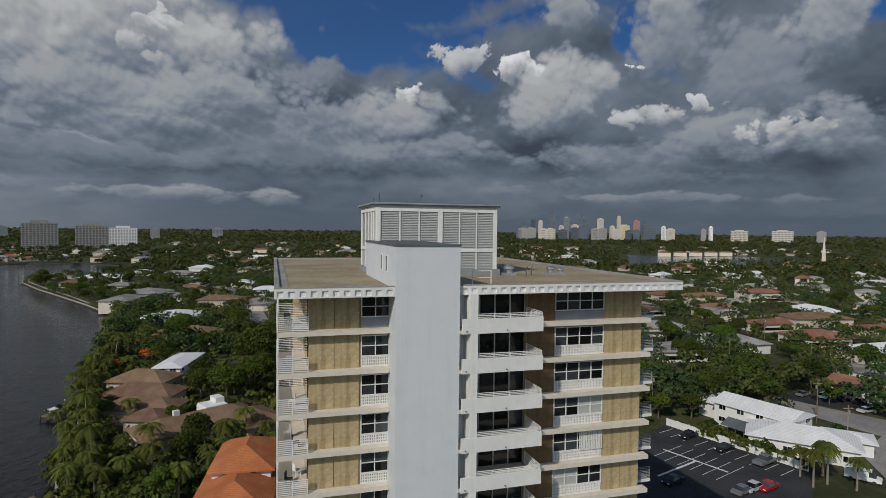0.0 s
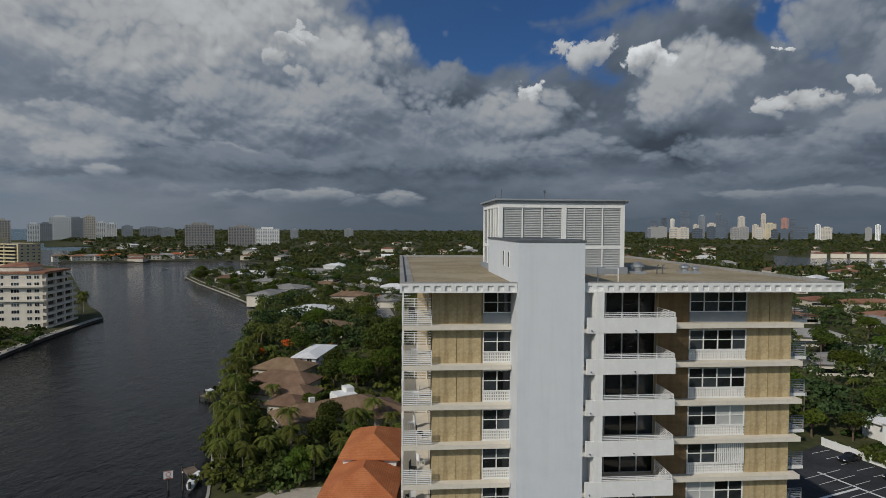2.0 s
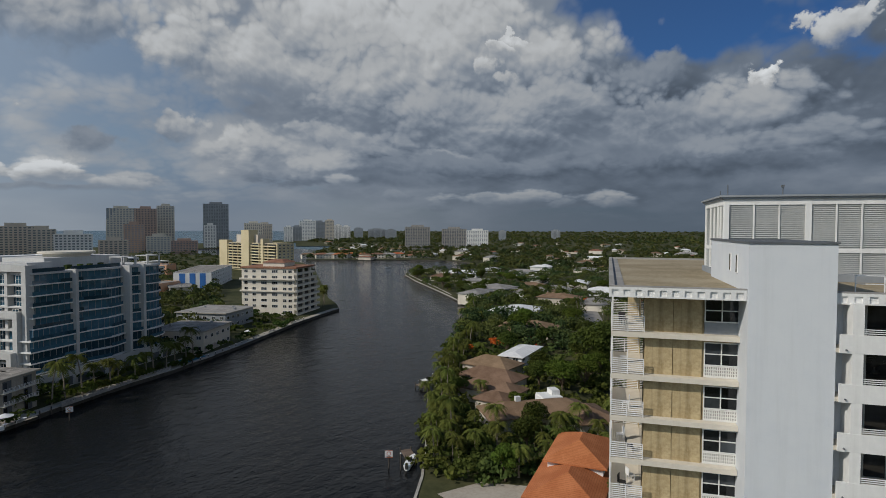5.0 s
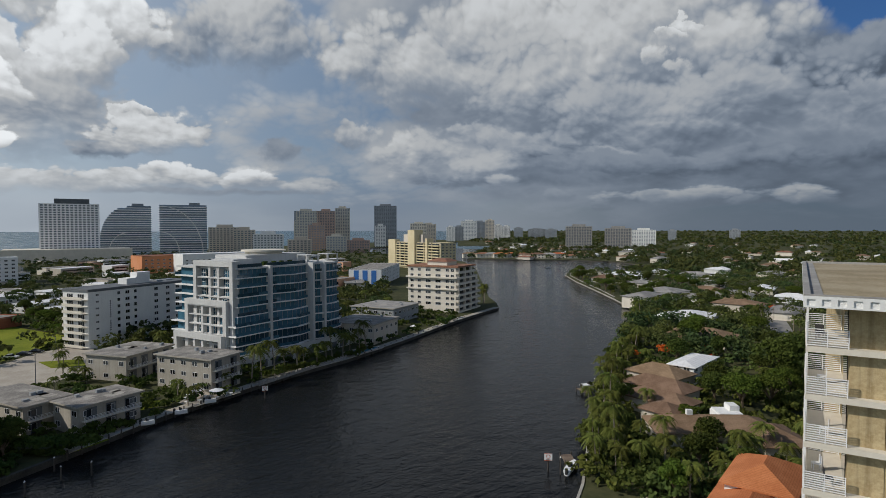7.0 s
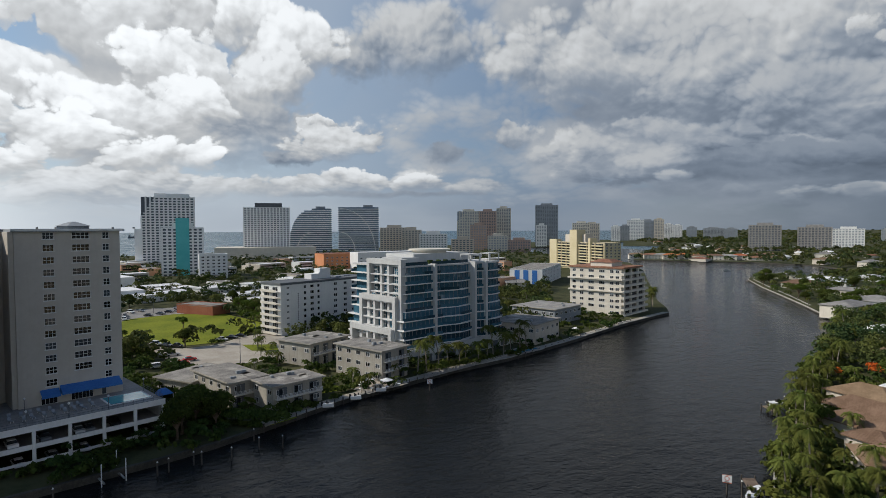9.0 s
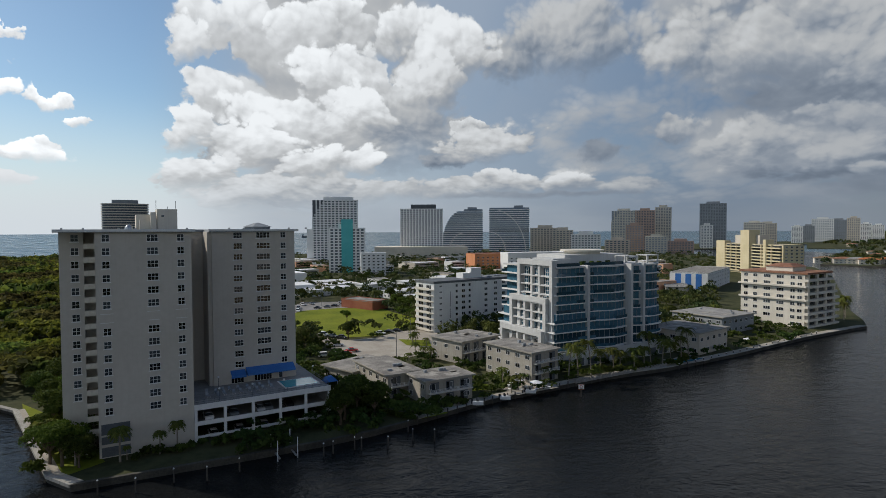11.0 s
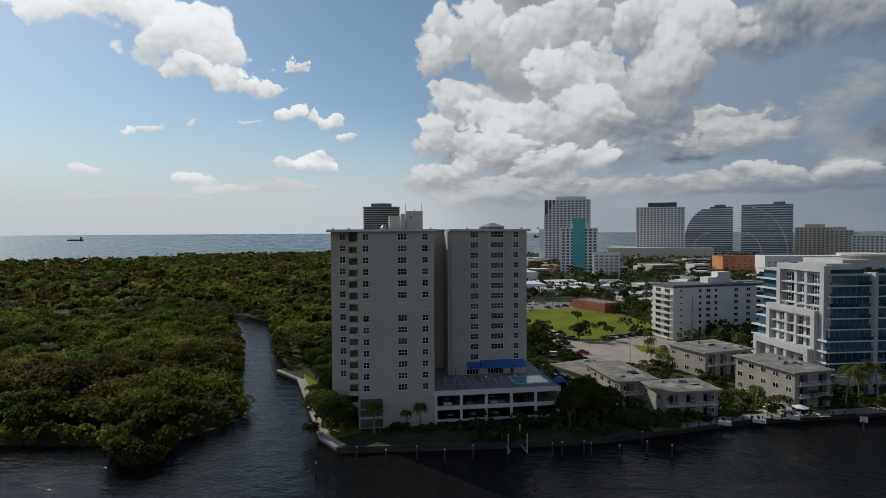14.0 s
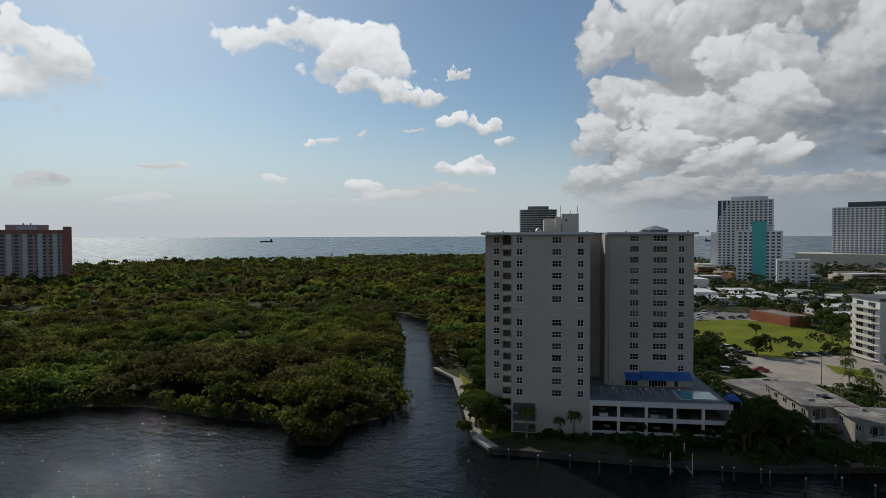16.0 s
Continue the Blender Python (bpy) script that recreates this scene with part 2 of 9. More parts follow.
def relief_group():
    """Broad swells and heaped round puffs of the cloud surfaces, by direction; flatter towards the horizon."""
    g = bpy.data.node_groups.new("cloud_relief", "ShaderNodeTree")
    g.interface.new_socket("Way", in_out="INPUT", socket_type="NodeSocketVector")
    for name in ("Swell", "Puff", "Fine"):
        g.interface.new_socket(name, in_out="OUTPUT", socket_type="NodeSocketFloat")
    w = Graph(g)
    gi, go = g.nodes.new("NodeGroupInput"), g.nodes.new("NodeGroupOutput")
    sep, com = w.add("ShaderNodeSeparateXYZ"), w.add("ShaderNodeCombineXYZ")
    w.put(sep.inputs[0], gi.outputs[0])
    high = w.math("MULTIPLY", w.math("LOGARITHM", w.math("MAXIMUM", w.math("ADD", sep.outputs[2], 0.10), 0.02), 2.71828), 0.42)
    for i, v in enumerate((sep.outputs[0], sep.outputs[1], high)):
        w.put(com.inputs[i], v)
    flat = com.outputs[0]

    def bend(v, scale, amount):
        nz = w.add("ShaderNodeTexNoise")
        w.put(nz.inputs["Vector"], v)
        nz.inputs["Scale"].default_value, nz.inputs["Detail"].default_value = scale, 3.0
        return w.vec("ADD", v, w.vec("MULTIPLY", w.vec("SUBTRACT", nz.outputs["Color"], (0.5, 0.5, 0.5)), (amount, amount, amount)))
    bent = bend(flat, 5.0, 0.07)
    g.links.new(w.noise(bent, 4.6, 3.0, 0.5), go.inputs[0])
    frayed = bend(bent, 26.0, 0.014)

    def domes(sizes):
        total = None
        for scale, amp in sizes:
            p = w.add("ShaderNodeTexVoronoi", feature="F1")
            w.put(p.inputs["Vector"], frayed)
            p.inputs["Scale"].default_value, p.inputs["Detail"].default_value = scale, 0.0
            dome = w.math("MULTIPLY", w.math("SUBTRACT", 0.83, w.math("MULTIPLY", p.outputs[0], p.outputs[0])), amp)
            total = dome if total is None else w.math("ADD", total, dome)
        return total
    g.links.new(domes(((8.5, 0.62), (18.0, 0.38))), go.inputs[1])
    g.links.new(domes(((38.0, 0.60), (80.0, 0.40))), go.inputs[2])
    return g


def field_group():
    """How far inside the grey deck a direction lies, and its bearing and height in degrees."""
    g = bpy.data.node_groups.new("cloud_field", "ShaderNodeTree")
    g.interface.new_socket("Way", in_out="INPUT", socket_type="NodeSocketVector")
    g.interface.new_socket("Deck", in_out="OUTPUT", socket_type="NodeSocketFloat")
    g.interface.new_socket("Bearing", in_out="OUTPUT", socket_type="NodeSocketVector")
    w = Graph(g)
    gi, go = g.nodes.new("NodeGroupInput"), g.nodes.new("NodeGroupOutput")
    sep = w.add("ShaderNodeSeparateXYZ")
    w.put(sep.inputs[0], w.vec("NORMALIZE", gi.outputs[0]))
    az = w.math("MULTIPLY", w.math("ARCTAN2", w.math("MULTIPLY", sep.outputs[0], -1.0), sep.outputs[1]), 57.2958)
    el = w.math("MULTIPLY", w.math("ARCSINE", sep.outputs[2]), 57.2958)
    com = w.add("ShaderNodeCombineXYZ")
    w.put(com.inputs[0], az)
    w.put(com.inputs[1], el)

    def reach(a, e, ra, re):
        return w.vec("LENGTH", w.vec("MULTIPLY", w.vec("SUBTRACT", com.outputs[0], (a, e, 0)), (1 / ra, 1 / re, 0)))
    deck = None
    for m in DECK:
        v = w.math("SUBTRACT", 0.75, w.math("MULTIPLY", reach(*m), 0.75))
        deck = v if deck is None else w.math("MAXIMUM", deck, v)
    deck = w.math("MINIMUM", deck, 0.55)
    for m in HOLES:
        deck = w.math("MINIMUM", deck, w.math("MAXIMUM", w.math("SUBTRACT", w.math("MULTIPLY", reach(*m[:4]), 0.62), 0.62), m[4]))
    g.links.new(deck, go.inputs[0])
    g.links.new(com.outputs[0], go.inputs[1])
    return g


def head_group():
    """One head of cloud laid over those behind it. State: bearing, height, and the brightness so far."""
    g = bpy.data.node_groups.new("cloud_head", "ShaderNodeTree")
    for name, kind in (("State", "Vector"), ("Cover", "Float"), ("Ragged", "Float"), ("Rough", "Float"), ("Scale", "Vector"), ("Offset", "Vector"),
                       ("Top", "Float"), ("Foot", "Float"), ("Crisp", "Float")):
        g.interface.new_socket(name, in_out="INPUT", socket_type="NodeSocket" + kind)
    g.interface.new_socket("State", in_out="OUTPUT", socket_type="NodeSocketVector")
    g.interface.new_socket("Cover", in_out="OUTPUT", socket_type="NodeSocketFloat")
    w = Graph(g)
    gi, go = g.nodes.new("NodeGroupInput").outputs, g.nodes.new("NodeGroupOutput")
    at = w.add("ShaderNodeVectorMath", operation="MULTIPLY_ADD")
    for i, v in enumerate((gi[0], gi[4], gi[5])):
        w.put(at.inputs[i], v)
    rise = w.vec("DOT_PRODUCT", at.outputs[0], (0.22, 0.92, 0.0))
    inside_by = w.math("ADD", w.math("SUBTRACT", 1.0, w.vec("LENGTH", at.outputs[0])), gi[2])
    shape = w.math("MULTIPLY", w.step(inside_by, 0.0, gi[8]), w.step(rise, -1.0, 0.05, 0.0, 1.0))
    val = w.step(w.math("ADD", rise, w.math("MULTIPLY", gi[3], 1.7)), -0.95, 0.95, gi[7], gi[6])
    old, both, mx = w.add("ShaderNodeSeparateXYZ"), w.add("ShaderNodeCombineXYZ"), g.nodes.new("ShaderNodeMix")
    w.put(old.inputs[0], gi[0])
    cover = w.math("ADD", shape, w.math("MULTIPLY", gi[1], w.math("SUBTRACT", 1.0, shape)))
    for i, v in zip((0, 2, 3), (w.math("DIVIDE", shape, w.math("MAXIMUM", cover, 0.001)), old.outputs[2], val)):
        w.put(mx.inputs[i], v)
    for i, v in enumerate((old.outputs[0], old.outputs[1], mx.outputs[0])):
        w.put(both.inputs[i], v)
    g.links.new(both.outputs[0], go.inputs[0])
    g.links.new(cover, go.inputs[1])
    return g


def bank_group(head, bank):
    """A bank of heads, the farthest first."""
    g = bpy.data.node_groups.new("cloud_bank", "ShaderNodeTree")
    for name, kind in (("State", "Vector"), ("Cover", "Float"), ("Ragged", "Float"), ("Rough", "Float")):
        g.interface.new_socket(name, in_out="INPUT", socket_type="NodeSocket" + kind)
    g.interface.new_socket("State", in_out="OUTPUT", socket_type="NodeSocketVector")
    g.interface.new_socket("Cover", in_out="OUTPUT", socket_type="NodeSocketFloat")
    gi, go = g.nodes.new("NodeGroupInput").outputs, g.nodes.new("NodeGroupOutput")
    state, cover = gi[0], gi[1]
    for a, e, ra, re, hi, lo in bank:
        n = g.nodes.new("ShaderNodeGroup")
        n.node_tree = head
        n.inputs[4].default_value, n.inputs[5].default_value = (1 / ra, 1 / re, 0), (-a / ra, -e / re, 0)
        n.inputs[6].default_value, n.inputs[7].default_value, n.inputs[8].default_value = hi, lo, 0.19 if hi > 0.6 else 0.46
        for i, v in enumerate((state, cover, gi[2], gi[3])):
            g.links.new(v, n.inputs[i])
        state, cover = n.outputs[0], n.outputs[1]
    g.links.new(state, go.inputs[0])
    g.links.new(cover, go.inputs[1])
    return g


def build_world():
    world = bpy.data.worlds.new("sky")
    scene.world = world
    world.use_nodes = True
    t = world.node_tree
    t.nodes.clear()
    w = Graph(t)
    out, bg = t.nodes.new("ShaderNodeOutputWorld"), t.nodes.new("ShaderNodeBackground")
    sky = t.nodes.new("ShaderNodeTexSky")
    sky.sky_type, sky.sun_disc = "NISHITA", False
    sky.sun_elevation, sky.sun_rotation = radians(SUN_EL), radians(-SUN_AZ)
    sky.air_density, sky.dust_density, sky.ozone_density = 1.0, 0.6, 2.0
    way = w.vec("NORMALIZE", t.nodes.new("ShaderNodeTexCoord").outputs["Generated"])
    sep = w.add("ShaderNodeSeparateXYZ")
    w.put(sep.inputs[0], way)
    up = sep.outputs[2]
    relief, masses = relief_group(), field_group()

    def sample(group, shift=None):
        n = t.nodes.new("ShaderNodeGroup")
        n.node_tree = group
        w.put(n.inputs[0], way if shift is None else w.vec("ADD", way, tuple(shift)))
        return n.outputs
    lean = sun_dir * 0.5 + Vector((0, 0, 0.5))
    here, far, close, mini = (sample(relief), sample(relief, lean * 0.10), sample(relief, lean * 0.035), sample(relief, lean * 0.012))
    mass = sample(masses)
    # nearness to the sun's bearing, which decides how brightly a cloud shines
    near_sun = w.vec("DOT_PRODUCT", way, tuple(sun_dir))
    bright = w.step(near_sun, -0.62, 0.72)
    # brightness added to the unseen sky behind the viewer's right shoulder, to fill shaded walls
    west_fill = w.step(w.vec("DOT_PRODUCT", way, tuple(Vector((0.87, -0.40, 0.30)))), 0.40, 0.85, 0.0, 0.85)
    bright = w.math("MAXIMUM", bright, west_fill)
    clear = w.mix(1.0, sky.outputs[0], w.mix(bright, rgb(0.018, 0.034, 0.057), rgb(0.076, 0.086, 0.088)), "MULTIPLY")
    clear = w.mix(w.step(up, 0.22, 0.0, 0.0, 0.85), clear, w.mix(bright, rgb(0.045, 0.066, 0.094), rgb(0.60, 0.665, 0.725)))
    # a thin blue-grey veil over the river bend and behind the great cumulus
    bend_way = Vector((-math.sin(radians(73)), math.cos(radians(73)), 0.2)).normalized()
    veil = w.math("MULTIPLY", w.step(w.vec("DOT_PRODUCT", way, tuple(bend_way)), 0.83, 0.93, 0.0, 0.80), w.step(here[0], 0.30, 0.60, 0.75, 1.0))
    clear = w.mix(veil, clear, w.mix(w.step(near_sun, -0.1, 0.55), rgb(0.13, 0.19, 0.28), rgb(0.33, 0.39, 0.47)))
    centre = lambda v, k: w.math("MULTIPLY", w.math("SUBTRACT", v, 0.5), k)
    # the grey deck
    swell, lump, grain = (w.math("SUBTRACT", here[i], v[i]) for i, v in ((0, far), (1, close), (2, mini)))
    thick = w.math("ADD", w.math("ADD", mass[0], centre(here[0], 0.75)), w.math("ADD", centre(here[1], 0.40), centre(here[2], 0.14)))
    tone = w.math("ADD", 0.36, w.math("MULTIPLY", swell, 1.2))
    tone = w.math("ADD", tone, w.math("ADD", w.math("MULTIPLY", lump, 0.30), w.math("MULTIPLY", grain, 0.10)))
    tone = w.math("ADD", tone, w.step(thick, 0.22, 0.0, 0.0, 0.14), clamp=True)
    cover = w.step(thick, -0.05, 0.22)
    light = w.math("ADD", w.math("MULTIPLY", w.math("ADD", 0.07, w.math("MULTIPLY", bright, 0.22)), w.math("SUBTRACT", 1.0, tone)),
                   w.math("MULTIPLY", w.math("ADD", 0.33, w.math("MULTIPLY", bright, 0.48)), tone))
    # the heads of cloud, one in front of another: crisp and bright above, fading at the foot
    ragged = w.math("ADD", w.math("ADD", centre(here[1], 0.90), centre(here[2], 0.50)), centre(here[0], 0.9))
    rough = w.math("ADD", w.math("MULTIPLY", lump, 0.80), w.math("ADD", w.math("MULTIPLY", grain, 0.45), w.math("MULTIPLY", swell, 0.6)))
    start, bearing = w.add("ShaderNodeCombineXYZ"), w.add("ShaderNodeSeparateXYZ")

    def wander(scale, degrees, detail):
        nz = w.add("ShaderNodeTexNoise")
        w.put(nz.inputs["Vector"], way)
        nz.inputs["Scale"].default_value, nz.inputs["Detail"].default_value, nz.inputs["Roughness"].default_value = scale, detail, 0.6
        return w.vec("MULTIPLY", w.vec("SUBTRACT", nz.outputs["Color"], (0.5, 0.5, 0.5)), (degrees, degrees * 0.6, 0))
    calm = w.add("ShaderNodeCombineXYZ")
    for i in range(2):
        w.put(calm.inputs[i], w.step(up, 0.03, 0.20, 0.16, 1.0))
    fray = w.vec("ADD", mass[1], w.vec("MULTIPLY", calm.outputs[0], w.vec("ADD", wander(9.0, 9.0, 2.0), wander(30.0, 4.2, 5.0))))
    w.put(bearing.inputs[0], fray)
    for i, v in enumerate((bearing.outputs[0], bearing.outputs[1], light)):
        w.put(start.inputs[i], v)
    state, head = start.outputs[0], head_group()
    for bank in BANKS:
        n = t.nodes.new("ShaderNodeGroup")
        n.node_tree = bank_group(head, bank)
        for i, v in enumerate((state, cover, ragged, rough)):
            w.put(n.inputs[i], v)
        state, cover = n.outputs
    last = w.add("ShaderNodeSeparateXYZ")
    w.put(last.inputs[0], state)
    light = last.outputs[2]
    tint = w.mix(w.step(light, 0.04, 0.50), rgb(0.74, 0.97, 1.32), rgb(0.92, 0.955, 0.985))
    grey = t.nodes.new("ShaderNodeCombineColor")
    for i in range(3):
        w.put(grey.inputs[i], light)
    col = w.mix(cover, clear, w.mix(1.0, grey.outputs[0], tint, "MULTIPLY"))
    # low over the horizon clouds fade into the haze
    haze = w.mix(w.math("MULTIPLY", veil, 0.85), w.mix(bright, rgb(0.105, 0.135, 0.175), rgb(0.60, 0.65, 0.695)), w.mix(w.step(near_sun, -0.1, 0.55), rgb(0.125, 0.165, 0.225), rgb(0.30, 0.345, 0.40)))
    col = w.mix(w.step(up, 0.105, 0.0, 0.0, 0.88), col, haze)
    w.put(bg.inputs[0], col)
    bg.inputs[1].default_value = 1.0
    t.links.new(bg.outputs[0], out.inputs[0])


build_world()

# ---------------- materials ----------------
def surf(name, a, b, rough=0.8, scale=1.0, bump=0.0, bump_scale=20.0, metal=0.0, streak=0.0, vary=0.0, spec=None, courses=0.0):
    """Two tones mixed by coarse and fine noise; streak: rain marks down a wall; vary: tone by object."""
    m = bpy.data.materials.new(name)
    m.use_nodes = True
    w = Graph(m.node_tree)
    p = m.node_tree.nodes["Principled BSDF"]
    at = m.node_tree.nodes.new("ShaderNodeTexCoord").outputs["Object"]
    n1 = w.noise(at, scale * 0.25, 4.0)
    n2 = w.noise(at, scale * 3.0, 6.0, 0.6)
    f = w.step(w.math("ADD", w.math("MULTIPLY", n1, 0.6), w.math("MULTIPLY", n2, 0.4)), 0.36, 0.64)
    col = w.mix(f, rgb(*a), rgb(*b))
    if streak:
        s = w.noise(w.vec("MULTIPLY", at, (1.0, 1.0, 0.06)), 1.6, 6.0, 0.65)
        col = w.mix(w.step(s, 0.48, 0.72, 0.0, streak), col, rgb(a[0] * 0.45, a[1] * 0.43, a[2] * 0.38))
    if courses:
        z = w.add("ShaderNodeSeparateXYZ")
        w.put(z.inputs[0], at)
        saw = w.math("FRACT", w.math("ADD", w.math("MULTIPLY", z.outputs[2], 1.0 / courses), w.math("MULTIPLY", n2, 0.25)))
        col = w.mix(w.step(saw, 0.75, 1.0, 0.0, 0.55), col, rgb(a[0] * 0.4, a[1] * 0.4, a[2] * 0.4))
    if vary:
        info = m.node_tree.nodes.new("ShaderNodeObjectInfo")
        hsv = w.add("ShaderNodeHueSaturation")
        w.put(hsv.inputs["Value"], w.math("ADD", 1.0 - vary, w.math("MULTIPLY", info.outputs["Random"], 2 * vary)))
        w.put(hsv.inputs["Hue"], w.math("ADD", 0.5 - vary * 0.06, w.math("MULTIPLY", info.outputs["Random"], vary * 0.12)))
        w.put(hsv.inputs["Color"], col)
        col = hsv.outputs[0]
    w.put(p.inputs["Base Color"], col)
    p.inputs["Roughness"].default_value = rough
    p.inputs["Metallic"].default_value = metal
    p.inputs["Specular IOR Level"].default_value = spec if spec is not None else (0.12 if rough > 0.84 else 0.4)
    if bump:
        bn = m.node_tree.nodes.new("ShaderNodeBump")
        bn.inputs["Strength"].default_value = bump
        bn.inputs["Distance"].default_value = 0.05
        w.put(bn.inputs["Height"], w.noise(at, bump_scale, 5.0, 0.6))
        m.node_tree.links.new(bn.outputs[0], p.inputs["Normal"])
    return m


def leaf_mat(name, a, b, glow=0.3, vary=0.25, stands=False):
    m = bpy.data.materials.new(name)
    m.use_nodes = True
    t = m.node_tree
    w = Graph(t)
    p, out = t.nodes["Principled BSDF"], t.nodes["Material Output"]
    info = t.nodes.new("ShaderNodeObjectInfo")
    geo = t.nodes.new("ShaderNodeNewGeometry")
    at = t.nodes.new("ShaderNodeTexCoord").outputs["Object"]
    n = w.noise(at, 0.12, 3.0)
    f = w.math("ADD", w.math("MULTIPLY", geo.outputs["Random Per Island"], 0.45), w.math("MULTIPLY", w.step(n, 0.3, 0.7), 0.55))
    col = w.mix(f, rgb(*a), rgb(*b))
    # stands of greener and of browner trees
    col = w.mix(w.step(w.noise(at, 0.035, 2.0), 0.46, 0.62, 0.0, 0.75), col, w.mix(f, rgb(a[0] * 0.7, a[1], a[2] * 1.2), rgb(b[0] * 0.55, b[1] * 0.85, b[2] * 1.2)))
    if stands:
        col = w.mix(w.step(w.noise(at, 0.021, 2.0), 0.44, 0.60, 0.0, 0.85), col, w.mix(f, rgb(0.040, 0.036, 0.014), rgb(0.135, 0.115, 0.040)))
        deep = w.step(w.noise(w.vec("ADD", at, (31.0, 17.0, 0.0)), 0.055, 3.0), 0.36, 0.62, 0.62, 1.40)
        tone = w.add("ShaderNodeHueSaturation")
        w.put(tone.inputs["Value"], deep)
        w.put(tone.inputs["Color"], col)
        col = tone.outputs[0]
    hsv = w.add("ShaderNodeHueSaturation")
    w.put(hsv.inputs["Value"], w.math("ADD", 1.0 - vary, w.math("MULTIPLY", info.outputs["Random"], 2 * vary)))
    w.put(hsv.inputs["Hue"], w.math("ADD", 0.485, w.math("MULTIPLY", info.outputs["Random"], 0.03)))
    w.put(hsv.inputs["Color"], col)
    w.put(p.inputs["Base Color"], hsv.outputs[0])
    p.inputs["Roughness"].default_value = 0.75
    p.inputs["Specular IOR Level"].default_value = 0.08
    tr = t.nodes.new("ShaderNodeBsdfTranslucent")
    w.put(tr.inputs[0], hsv.outputs[0])
    mx = t.nodes.new("ShaderNodeMixShader")
    mx.inputs[0].default_value = glow
    t.links.new(p.outputs[0], mx.inputs[1])
    t.links.new(tr.outputs[0], mx.inputs[2])
    t.links.new(mx.outputs[0], out.inputs[0])
    return m


def water_mat(name, body, rough, sizes, strength, shine=0.26):
    m = bpy.data.materials.new(name)
    m.use_nodes = True
    t = m.node_tree
    w = Graph(t)
    p = t.nodes["Principled BSDF"]
    at = t.nodes.new("ShaderNodeTexCoord").outputs["Object"]
    tint = w.noise(at, 0.01, 3.0)
    w.put(p.inputs["Base Color"], w.mix(tint, rgb(*body), rgb(body[0] * 1.7, body[1] * 1.6, body[2] * 1.5)))
    w.put(p.inputs["Roughness"], w.step(w.noise(at, 0.025, 4.0), 0.35, 0.65, rough * 0.7, rough * 1.3))
    p.inputs["IOR"].default_value = 1.33
    p.inputs["Specular IOR Level"].default_value = shine
    h = None
    for sc, amp, stretch in sizes:
        v = w.vec("MULTIPLY", at, (1.0, stretch, 1.0))
        n = w.math("MULTIPLY", w.noise(v, sc, 4.0, 0.6, 0.4), amp)
        h = n if h is None else w.math("ADD", h, n)
    bn = t.nodes.new("ShaderNodeBump")
    bn.inputs["Strength"].default_value = strength
    bn.inputs["Distance"].default_value = 1.0
    w.put(bn.inputs["Height"], h)
    t.links.new(bn.outputs[0], p.inputs["Normal"])
    return m


def glass_mat(name, tint, rough=0.05, vary=0.5):
    """Dark window glass; a room's gloom is put into its base colour."""
    m = bpy.data.materials.new(name)
    m.use_nodes = True
    t = m.node_tree
    w = Graph(t)
    p = t.nodes["Principled BSDF"]
    info = t.nodes.new("ShaderNodeObjectInfo")
    at = t.nodes.new("ShaderNodeTexCoord").outputs["Object"]
    n = w.noise(at, 0.7, 3.0)
    f = w.math("MULTIPLY", w.math("ADD", info.outputs["Random"], n), 0.5)
    w.put(p.inputs["Base Color"], w.mix(w.step(f, 0.3, 0.8), rgb(*[c * (1 - vary) for c in tint]), rgb(*[c * (1 + vary) for c in tint])))
    p.inputs["Roughness"].default_value = rough
    p.inputs["IOR"].default_value = 1.5
    return m


